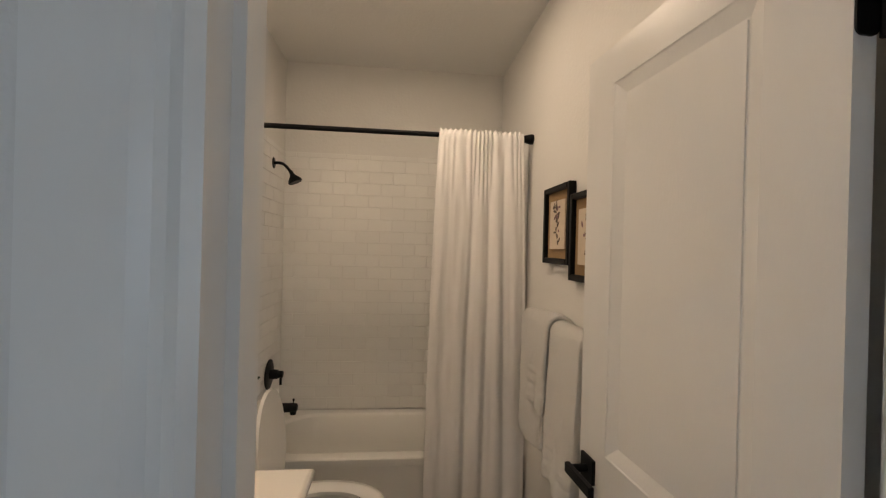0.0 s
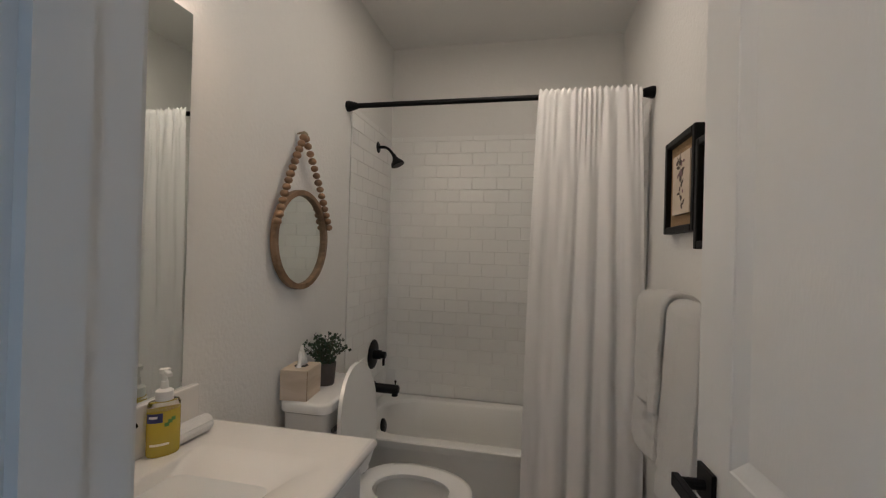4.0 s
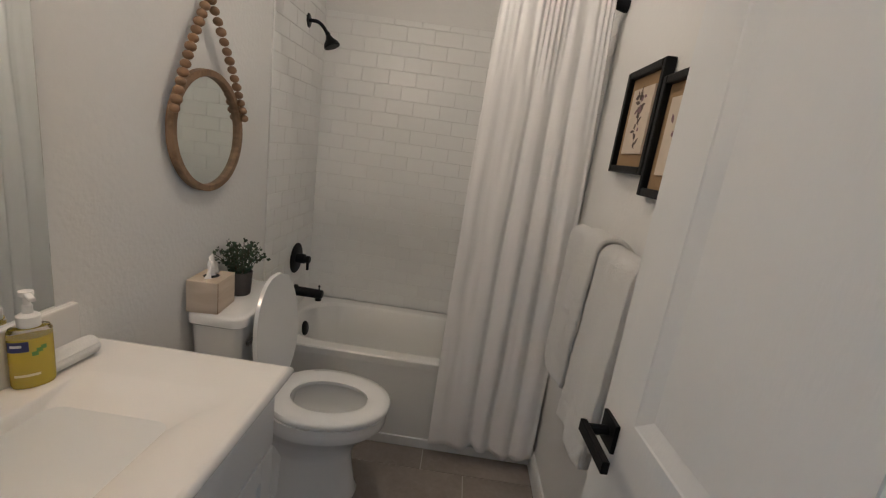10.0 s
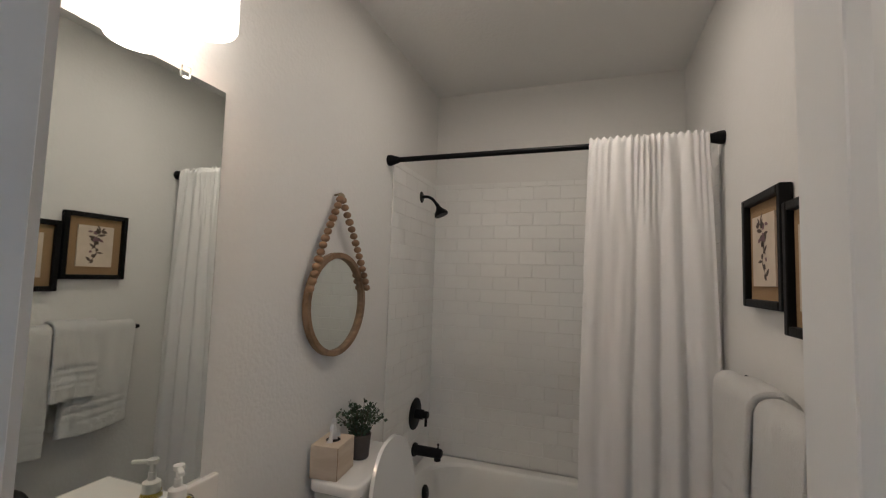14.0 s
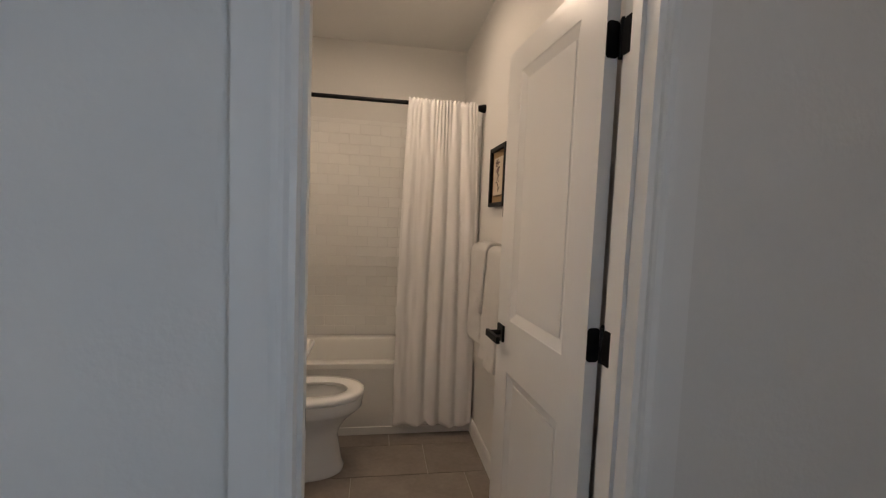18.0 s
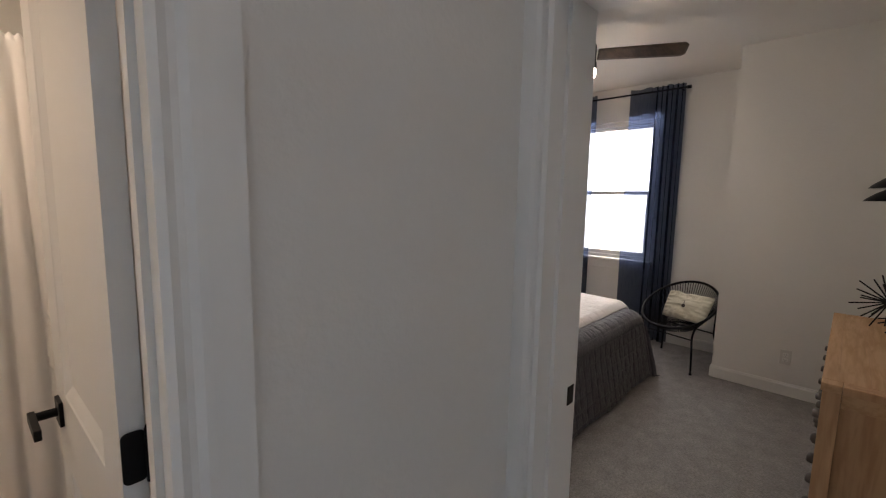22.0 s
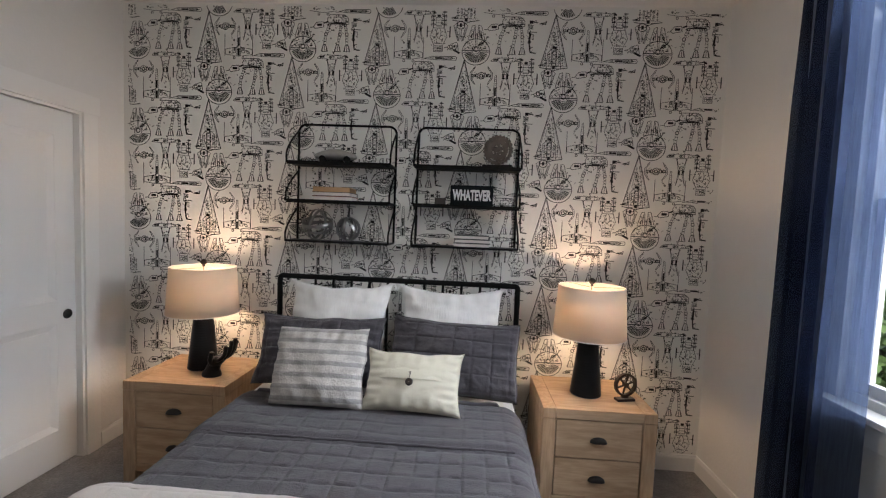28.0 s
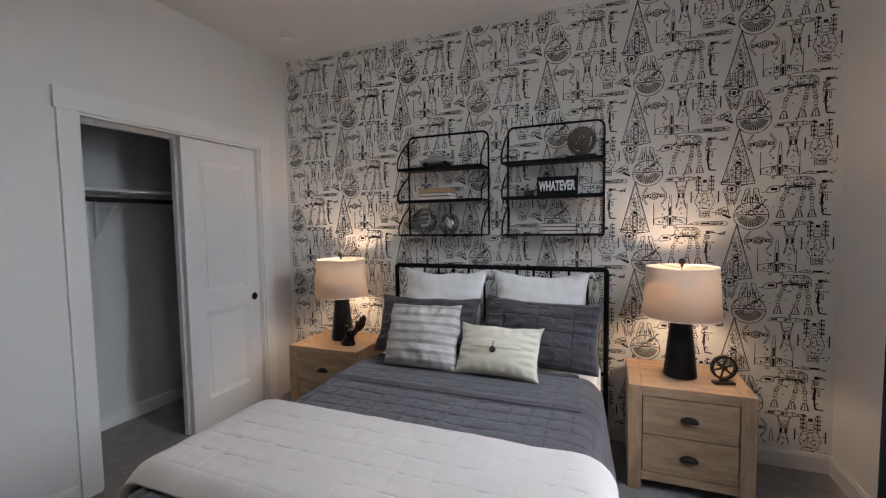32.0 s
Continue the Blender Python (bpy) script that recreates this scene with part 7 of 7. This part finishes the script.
def wallpaper():
    """Abstract line drawings of machines in a half-drop repeat, printed on the paper."""
    lines, fills = [], []

    def seg(x0, z0, x1, z1, w=0.0022):
        w *= 1.3
        d = math.hypot(x1 - x0, z1 - z0)
        if d > 1e-6:
            nx, nz = -(z1 - z0) / d * w / 2, (x1 - x0) / d * w / 2
            lines.append(((x0 + nx, z0 + nz), (x1 + nx, z1 + nz), (x1 - nx, z1 - nz), (x0 - nx, z0 - nz)))

    def poly(pts, w=0.0022):
        for a, b in zip(pts, pts[1:] + pts[:1]):
            seg(*a, *b, w)

    def rect(x, z, w, h, lw=0.002, fill=False):
        q = [(x - w / 2, z - h / 2), (x + w / 2, z - h / 2), (x + w / 2, z + h / 2), (x - w / 2, z + h / 2)]
        if fill:
            fills.append(tuple(q))
        else:
            poly(q, lw)

    def oval(x, z, rx, rz, n=18, w=0.002):
        poly([(x + rx * math.cos(2 * math.pi * k / n), z + rz * math.sin(2 * math.pi * k / n)) for k in range(n)], w)

    def bars(x, z, w, h, n, lw=0.0018):
        for k in range(n):
            seg(x - w / 2, z - h / 2 + h * k / max(1, n - 1), x + w / 2, z - h / 2 + h * k / max(1, n - 1), lw)

    def specks(x, z, w, h, n, seed, lw=0.0019):
        rng = random.Random(seed)
        for k in range(n):
            a, b = x + rng.uniform(-w, w) / 2, z + rng.uniform(-h, h) / 2
            if rng.random() < 0.5:
                seg(a, b, a + rng.uniform(-0.012, 0.012), b + rng.choice((-0.008, 0, 0.008)), lw)
            else:
                rect(a, b, rng.uniform(0.003, 0.009), rng.uniform(0.003, 0.008), lw, rng.random() < 0.35)

    def wedge(x, z):
        poly([(x, z + 0.16), (x + 0.08, z - 0.145), (x + 0.03, z - 0.152), (x, z - 0.162), (x - 0.03, z - 0.152), (x - 0.08, z - 0.145)], 0.0034)
        poly([(x, z + 0.145), (x + 0.07, z - 0.137), (x - 0.07, z - 0.137)], 0.0014)
        for s in (-1, 1):
            poly([(x + s * 0.014, z - 0.035), (x + s * 0.038, z - 0.06), (x + s * 0.042, z - 0.15), (x + s * 0.014, z - 0.15)], 0.0024)
            seg(x + s * 0.006, z + 0.09, x + s * 0.03, z - 0.03, 0.0013)
            for k in range(6):
                rect(x + s * 0.05, z - 0.065 - 0.013 * k, 0.006, 0.007, fill=True), rect(x + s * 0.028, z - 0.068 - 0.013 * k, 0.008, 0.006, 0.0018)
        for k in range(4):
            rect(x, z - 0.06 - 0.022 * k, 0.02, 0.015, 0.0026)
        rect(x, z - 0.03, 0.024, 0.014, fill=True), rect(x, z - 0.143, 0.018, 0.02, fill=True), rect(x, z + 0.01, 0.006, 0.016, fill=True), bars(x, z - 0.02, 0.04, 0.014, 3)
        specks(x, z - 0.0, 0.034, 0.13, 22, 3), specks(x, z - 0.1, 0.11, 0.08, 34, 5), specks(x, z + 0.06, 0.02, 0.08, 8, 9)

    def disc(x, z):
        oval(x, z - 0.035, 0.082, 0.076, 30, 0.003), oval(x, z - 0.02, 0.013, 0.013, 12, 0.004)
        for k in range(17):
            a = math.pi * (1.12 + 0.76 * k / 16)
            q = [(x + r * math.cos(a + d), z - 0.025 + r * math.sin(a + d)) for r, d in ((0.028, -0.055), (0.072, -0.052), (0.072, 0.045), (0.028, 0.045))]
            lines.append(tuple(q))
        oval(x, z - 0.025, 0.024, 0.022, 14, 0.0022), seg(x - 0.082, z - 0.028, x + 0.082, z - 0.028, 0.004), seg(x - 0.08, z - 0.038, x - 0.03, z - 0.038, 0.002), seg(x + 0.03, z - 0.038, x + 0.08, z - 0.038, 0.002)
        for s in (-1, 1):
            poly([(x + s * 0.006, z + 0.04), (x + s * 0.01, z + 0.12), (x + s * 0.028, z + 0.115), (x + s * 0.05, z + 0.035)], 0.0024)
            seg(x + s * 0.014, z + 0.11, x + s * 0.02, z + 0.04), rect(x + s * 0.024, z + 0.075, 0.01, 0.022, 0.0018), specks(x + s * 0.045, z + 0.005, 0.055, 0.05, 20, 7 + s), specks(x + s * 0.025, z + 0.07, 0.026, 0.06, 8, 17 + s), rect(x + s * 0.03, z + 0.055, 0.007, 0.02, fill=True)
            seg(x + s * 0.055, z + 0.024, x + s * 0.07, z + 0.01, 0.0022)
        seg(x + 0.012, z, x + 0.055, z + 0.032, 0.006), seg(x + 0.055, z + 0.032, x + 0.062, z + 0.05, 0.003), rect(x + 0.066, z + 0.052, 0.014, 0.007, fill=True), rect(x, z + 0.03, 0.009, 0.075, 0.002)

    def strider(x, z):
        poly([(x - 0.03, z + 0.045), (x - 0.034, z + 0.075), (x - 0.02, z + 0.1), (x + 0.07, z + 0.1), (x + 0.095, z + 0.08), (x + 0.098, z + 0.045)], 0.0026)
        rect(x + 0.03, z + 0.07, 0.05, 0.034, 0.002), seg(x - 0.03, z + 0.056, x + 0.095, z + 0.056, 0.0026), bars(x + 0.078, z + 0.075, 0.024, 0.03, 4), specks(x + 0.035, z + 0.075, 0.11, 0.045, 26, 2), rect(x + 0.03, z + 0.047, 0.09, 0.008, fill=True)
        poly([(x - 0.12, z + 0.03), (x - 0.1, z + 0.055), (x - 0.06, z + 0.058), (x - 0.055, z + 0.028), (x - 0.11, z + 0.018)], 0.0026)
        rect(x - 0.082, z + 0.04, 0.03, 0.014, fill=True), seg(x - 0.055, z + 0.05, x - 0.032, z + 0.06, 0.006), seg(x - 0.12, z + 0.026, x - 0.14, z + 0.024, 0.0026)
        for lx, kx, fx in ((-0.02, -0.042, -0.05), (0.05, 0.044, 0.03), (0.075, 0.086, 0.088)):
            for a0, b0, a1, b1 in ((lx, 0.044, kx, -0.015), (kx, -0.015, fx, -0.085)):
                for d in (-0.0075, 0.0075):
                    seg(x + a0 + d, z + b0, x + a1 + d, z + b1, 0.0014)
                for k in range(4):
                    u = (k + 0.5) / 4
                    rect(x + a0 + (a1 - a0) * u, z + b0 + (b1 - b0) * u, 0.009, 0.006, 0.0014, k == 2)
            oval(x + kx, z - 0.015, 0.01, 0.01, 10, 0.0022), oval(x + lx, z + 0.04, 0.008, 0.008, 9, 0.004)
            poly([(x + fx - 0.008, z - 0.078), (x + fx + 0.009, z - 0.078), (x + fx + 0.02, z - 0.116), (x + fx - 0.019, z - 0.116)], 0.0024)
            for k in range(3):
                seg(x + fx - 0.01 + 0.01 * k, z - 0.084, x + fx - 0.014 + 0.014 * k, z - 0.114, 0.0026)

    def eye(x, z):
        for s in (-1, 1):
            poly([(x + s * 0.036, z + 0.05), (x + s * 0.04, z + 0.052), (x + s * 0.066, z + 0.016), (x + s * 0.066, z - 0.016), (x + s * 0.04, z - 0.052), (x + s * 0.036, z - 0.05), (x + s * 0.058, z - 0.014), (x + s * 0.058, z + 0.014)], 0.0022)
            seg(x + s * 0.02, z + 0.008, x + s * 0.06, z + 0.004, 0.0024), seg(x + s * 0.02, z - 0.008, x + s * 0.06, z - 0.004, 0.0024), rect(x + s * 0.034, z, 0.01, 0.012, fill=True), rect(x + s * 0.05, z, 0.008, 0.014, 0.002)
        oval(x, z, 0.02, 0.02, 16, 0.003), oval(x, z, 0.009, 0.009, 10, 0.004)
        for k in range(8):
            a = math.pi * k / 4
            seg(x + 0.01 * math.cos(a), z + 0.01 * math.sin(a), x + 0.019 * math.cos(a), z + 0.019 * math.sin(a), 0.0018)

    def needle(x, z):
        poly([(x - 0.011, z - 0.085), (x - 0.009, z + 0.02), (x - 0.004, z + 0.095), (x + 0.004, z + 0.095), (x + 0.009, z + 0.02), (x + 0.011, z - 0.085)], 0.002)
        rect(x, z + 0.0, 0.011, 0.05, fill=True), rect(x, z - 0.06, 0.013, 0.045, fill=True), bars(x, z + 0.06, 0.009, 0.05, 5, 0.0012)
        for s in (-1, 1):
            poly([(x + s * 0.012, z - 0.03), (x + s * 0.085, z - 0.045), (x + s * 0.085, z - 0.075), (x + s * 0.012, z - 0.085)], 0.0022)
            seg(x + s * 0.088, z + 0.045, x + s * 0.088, z - 0.085, 0.0024), rect(x + s * 0.028, z - 0.05, 0.018, 0.03, 0.0024), rect(x + s * 0.028, z - 0.045, 0.008, 0.018, fill=True), rect(x + s * 0.028, z - 0.095, 0.011, 0.012, 0.0028), specks(x + s * 0.062, z - 0.06, 0.04, 0.02, 5, 11 + s)

    def tower(x, z):
        poly([(x - 0.034, z + 0.02), (x - 0.05, z - 0.03), (x - 0.026, z - 0.08), (x - 0.026, z - 0.118), (x + 0.026, z - 0.118), (x + 0.026, z - 0.08), (x + 0.05, z - 0.03), (x + 0.034, z + 0.02)], 0.0022)
        oval(x, z - 0.01, 0.014, 0.03, 16, 0.0024), bars(x, z - 0.09, 0.05, 0.04, 4), rect(x, z + 0.055, 0.034, 0.05, 0.002), bars(x, z + 0.05, 0.03, 0.03, 3), specks(x, z - 0.045, 0.08, 0.06, 24, 21), specks(x, z - 0.1, 0.04, 0.03, 10, 23), rect(x, z + 0.09, 0.02, 0.014, fill=True)
        for s in (-1, 1):
            seg(x + s * 0.032, z + 0.12, x + s * 0.032, z + 0.02, 0.0036), seg(x + s * 0.042, z + 0.1, x + s * 0.042, z + 0.03, 0.0016)
            for k in range(4):
                rect(x + s * 0.034, z + 0.112 - 0.024 * k, 0.024, 0.006, 0.0026, k % 2 == 0)
            seg(x + s * 0.068, z + 0.03, x + s * 0.068, z - 0.035, 0.005), seg(x + s * 0.05, z, x + s * 0.068, z, 0.0022), rect(x + s * 0.012, z - 0.1, 0.012, 0.022, 0.0018)

    def claw(x, z):
        oval(x, z + 0.03, 0.024, 0.022, 14, 0.003), rect(x, z + 0.03, 0.014, 0.022, fill=True), seg(x - 0.024, z + 0.03, x + 0.024, z + 0.03, 0.003)
        for s in (-1, 1):
            poly([(x + s * 0.016, z + 0.048), (x + s * 0.042, z + 0.028), (x + s * 0.016, z - 0.06), (x + s * 0.008, z - 0.06), (x + s * 0.026, z + 0.012)], 0.0024), seg(x + s * 0.034, z + 0.022, x + s * 0.013, z - 0.055, 0.0016)
        poly([(x - 0.006, z + 0.01), (x + 0.006, z + 0.01), (x + 0.003, z - 0.05), (x - 0.003, z - 0.05)], 0.002)

    def cross(x, z):
        for s in (-1, 1):
            poly([(x + s * 0.028, z + 0.078), (x + s * 0.006, z + 0.01), (x + s * 0.008, z - 0.012), (x + s * 0.026, z - 0.078), (x + s * 0.016, z - 0.012), (x + s * 0.016, z + 0.012)], 0.0022), rect(x + s * 0.027, z + 0.075, 0.008, 0.01, fill=True), rect(x + s * 0.013, z, 0.006, 0.03, fill=True)
        oval(x, z, 0.009, 0.014, 12, 0.0026), bars(x, z + 0.03, 0.02, 0.014, 3)

    def trooper(x, z):
        rect(x, z + 0.085, 0.02, 0.016, fill=True), poly([(x - 0.014, z + 0.07), (x + 0.03, z + 0.084), (x + 0.026, z + 0.095)], 0.002), seg(x + 0.012, z + 0.086, x + 0.04, z + 0.08, 0.004), bars(x - 0.004, z + 0.055, 0.03, 0.02, 4, 0.0026), rect(x - 0.012, z + 0.03, 0.014, 0.02, 0.0024), seg(x - 0.02, z + 0.028, x + 0.036, z + 0.026, 0.003)
        seg(x - 0.004, z + 0.02, x - 0.008, z - 0.03, 0.009), seg(x - 0.008, z - 0.03, x - 0.002, z - 0.085, 0.006), rect(x + 0.012, z - 0.0, 0.008, 0.03, 0.002), seg(x - 0.004, z - 0.09, x + 0.034, z - 0.094, 0.005), oval(x - 0.008, z - 0.03, 0.008, 0.008, 9, 0.003)

    def dart(x, z):
        poly([(x - 0.1, z - 0.004), (x - 0.055, z + 0.009), (x + 0.09, z + 0.011), (x + 0.096, z), (x + 0.09, z - 0.011), (x - 0.03, z - 0.01)], 0.0024)
        rect(x - 0.012, z, 0.045, 0.011, fill=True), rect(x + 0.04, z, 0.05, 0.012, 0.002), seg(x + 0.015, z, x + 0.085, z, 0.002), bars(x - 0.05, z, 0.02, 0.008, 3, 0.0014), seg(x - 0.1, z - 0.006, x - 0.12, z - 0.008, 0.0016)

    def shuttle(x, z):
        poly([(x - 0.1, z - 0.014), (x - 0.08, z + 0.004), (x - 0.01, z + 0.006), (x + 0.08, z - 0.002), (x + 0.078, z - 0.01), (x - 0.01, z - 0.02)], 0.0022), rect(x - 0.07, z - 0.006, 0.03, 0.01, fill=True), rect(x - 0.01, z - 0.006, 0.03, 0.012, 0.002), seg(x + 0.005, z + 0.006, x - 0.006, z + 0.026, 0.0026), seg(x - 0.006, z + 0.026, x + 0.006, z + 0.02, 0.003), rect(x + 0.085, z - 0.006, 0.012, 0.008, fill=True), specks(x + 0.02, z - 0.006, 0.08, 0.012, 8, 31)

    def skiff(x, z):
        poly([(x - 0.034, z + 0.0), (x - 0.012, z + 0.018), (x + 0.026, z + 0.03), (x + 0.03, z + 0.014), (x + 0.02, z - 0.012), (x - 0.01, z - 0.016)], 0.0024), oval(x - 0.008, z + 0.002, 0.01, 0.01, 10, 0.003), seg(x + 0.005, z - 0.014, x + 0.044, z - 0.034, 0.009), rect(x + 0.012, z + 0.006, 0.012, 0.014, fill=True), seg(x - 0.034, z, x - 0.05, z - 0.002, 0.003), seg(x + 0.03, z + 0.016, x + 0.036, z - 0.02, 0.003)

    def mite(x, z):
        poly([(x - 0.022, z - 0.004), (x + 0.01, z + 0.004), (x + 0.02, z + 0.012), (x + 0.016, z - 0.006)], 0.0028), rect(x, z, 0.016, 0.005, fill=True)

    cell = ((wedge, 0, 0, 0.06, 0.2, 20), (eye, 0.104, 0.068, 0.1, 0.05, 16), (needle, 0.19, -0.024, 0.12, 0.13, 20), (cross, 0.246, 0.066, 0.04, 0.12, 14), (tower, 0.366, 0.055, 0.09, 0.2, 30), (claw, 0.497, 0.062, 0.06, 0.08, 14), (disc, 0.066, -0.292, 0.12, 0.14, 34), (strider, 0.25, -0.222, 0.16, 0.15, 34), (trooper, 0.385, -0.235, 0.035, 0.18, 22), (dart, 0.385, -0.1, 0.15, 0.016, 12),
            (shuttle, 0.257, -0.365, 0.15, 0.02, 10), (skiff, 0.452, -0.036, 0.06, 0.035, 10), (mite, 0.453, -0.157, 0.03, 0.01, 4), (mite, 0.46, -0.395, 0.03, 0.01, 4))
    PX, PZ = 0.5265, 0.532
    for i in range(-3, 9):
        for j in range(-3, 8):
            cx, cz = 2.694 + i * PX, 2.535 - j * PZ - (0.5 * PZ if i % 2 else 0)
            for q, (draw, x, z, sw, sh, n) in enumerate(cell):
                draw(cx + x, cz + z)
                specks(cx + x, cz + z, sw, sh, n, 40 + q, 0.0016)

    def build(name, quads, mat, y):
        ok = [q for q in quads if all(XC + 0.03 < x < XW - 0.025 and 0.102 < z < ZC - 0.012 for x, z in q)]
        me = bpy.data.meshes.new(name)
        me.from_pydata([(x, y, z) for q in ok for x, z in q], [], [(4 * k, 4 * k + 1, 4 * k + 2, 4 * k + 3) for k in range(len(ok))])
        me.materials.append(mat)
        ob = new(name, me)
        ob.parent = bpy.data.objects["wall_bedroom_paper"]
        return tagged(ob, "black printed line drawings of machines", kind="stuff")
    build("printed_lines", lines, INK, YW - 0.0008)
    build("printed_solids", fills, INKG, YW - 0.0012)


wallpaper()

# ---- tiles ----


def floor_tiles():
    floor = bpy.data.objects["floor_bath"]
    vein = FTILE
    TW, TH, g = 0.61, 0.3035, 0.0022
    cache = {}
    for r in range(-6, 3):
        y0 = 2.008 + r * TH
        jx = 0.61 - 0.2 * r
        for c in range(-5, 6):
            x0 = jx + c * TW
            a, b, c0, c1 = max(x0 + g, XL), min(x0 + TW - g, XR), max(y0 + g, YF - 0.11), min(y0 + TH - g, YB)
            if y0 < YF - 0.01 and c1 > YF - 0.11:
                a, b = max(a, DX0 if y0 + TH < YF + 0.02 else a), min(b, DX1 if y0 + TH < YF + 0.02 else b)
            if b - a < 0.01 or c1 - c0 < 0.01:
                continue
            key = (round(b - a, 3), round(c1 - c0, 3))
            if key not in cache:
                bm = boxes((0, b - a, 0, c1 - c0, -0.006, 0), bevel=0.0012)
                me = bpy.data.meshes.new("tile")
                bm.to_mesh(me)
                bm.free()
                me.materials.append(vein)
                cache[key] = me
            ob = new("tile", cache[key])
            ob.parent = floor
            ob.location = (a, c0, 0)


FTILE = material("taupe_tile", (0.285, 0.243, 0.214), 0.42, grain=0.16, grain_scale=42, stain=0.4, stain_scale=4.5, tint=0.06, bump=0.06, bump_scale=25)


def tile_veins(m):
    n, l = m.node_tree.nodes, m.node_tree.links
    b = n["Principled BSDF"]
    old = b.inputs["Base Color"].links[0].from_socket
    co, info, ad = n.new("ShaderNodeTexCoord"), n.new("ShaderNodeObjectInfo"), n.new("ShaderNodeVectorMath")
    sc = n.new("ShaderNodeVectorMath")
    sc.operation, ad.operation = "SCALE", "ADD"
    sc.inputs["Scale"].default_value = 1.7
    l.new(info.outputs["Location"], sc.inputs[0])
    l.new(co.outputs["Object"], ad.inputs[0]), l.new(sc.outputs[0], ad.inputs[1])
    tex = n.new("ShaderNodeTexNoise")
    tex.inputs["Scale"].default_value, tex.inputs["Detail"].default_value, tex.inputs["Distortion"].default_value = 2.2, 5, 0.9
    l.new(ad.outputs[0], tex.inputs["Vector"])
    rp = n.new("ShaderNodeValToRGB")
    e = rp.color_ramp.elements
    e[0].position, e[0].color = 0.49, (0, 0, 0, 1)
    e[1].position, e[1].color = 0.51, (0, 0, 0, 1)
    k = rp.color_ramp.elements.new(0.5)
    k.color = (0.3, 0.3, 0.3, 1)
    l.new(tex.outputs["Fac"], rp.inputs[0])
    mx = n.new("ShaderNodeMix")
    mx.data_type = "RGBA"
    l.new(rp.outputs[0], mx.inputs["Factor"]), l.new(old, mx.inputs[6])
    mx.inputs[7].default_value = (0.34, 0.3, 0.27, 1)
    l.new(mx.outputs[2], b.inputs["Base Color"])


tile_veins(FTILE)
floor_tiles()


def wall_tiles():
    TW, TH, g, z0, z1 = 0.1525, 0.0762, 0.0008, 0.464, 2.096
    cache = {}

    def piece(w, h):
        key = (round(w, 3), round(h, 3))
        if key not in cache:
            bm = bmesh.new()
            loft(bm, [[(x, -d, z) for x, z in ((i, i), (w - i, i), (w - i, h - i), (i, h - i))] for i, d in ((0, 0), (0, 0.0045), (0.002, 0.0062))], (False, True))
            me = bpy.data.meshes.new("tile")
            bmesh.ops.recalc_face_normals(bm, faces=bm.faces)
            bm.to_mesh(me)
            bm.free()
            me.materials.append(TILE)
            cache[key] = me
        return cache[key]

    def field(name, length, m, label, keep=True):
        bed_ = structure(name, boxes((0, length, -0.0045, 0, z0, z1)), GROUT, label, "tile wall")
        bed_.matrix_world = m
        quads = []
        for r in range(22):
            a, b = z0 + r * TH + g, min(z0 + (r + 1) * TH - g, z1)
            if b - a < 0.012:
                continue
            for c in range(-1, int(length / TW) + 2):
                x0 = c * TW - (TW / 2 if r % 2 else 0)
                p, q = max(0.0, x0 + g), min(length, x0 + TW - g)
                if q - p < 0.012:
                    continue
                ob = new("tile", piece(q - p, b - a))
                ob.parent = bed_
                ob.location = (p, -0.0018, a)
    field("tile_wall_back", XR - XL, pose(XL, YB - 0.0005, 0), "white glazed subway tile above the tub, back wall")
    field("tile_wall_left", YB - 0.012 - 2.185, pose(XL + 0.0005, 2.185, 0, 0, 0, 90), "white glazed subway tile beside the tub, valve side")
    field("tile_wall_right", YB - 0.012 - 2.185, pose(XR - 0.0005, YB - 0.012, 0, 0, 0, -90), "white glazed subway tile behind the curtain")


wall_tiles()
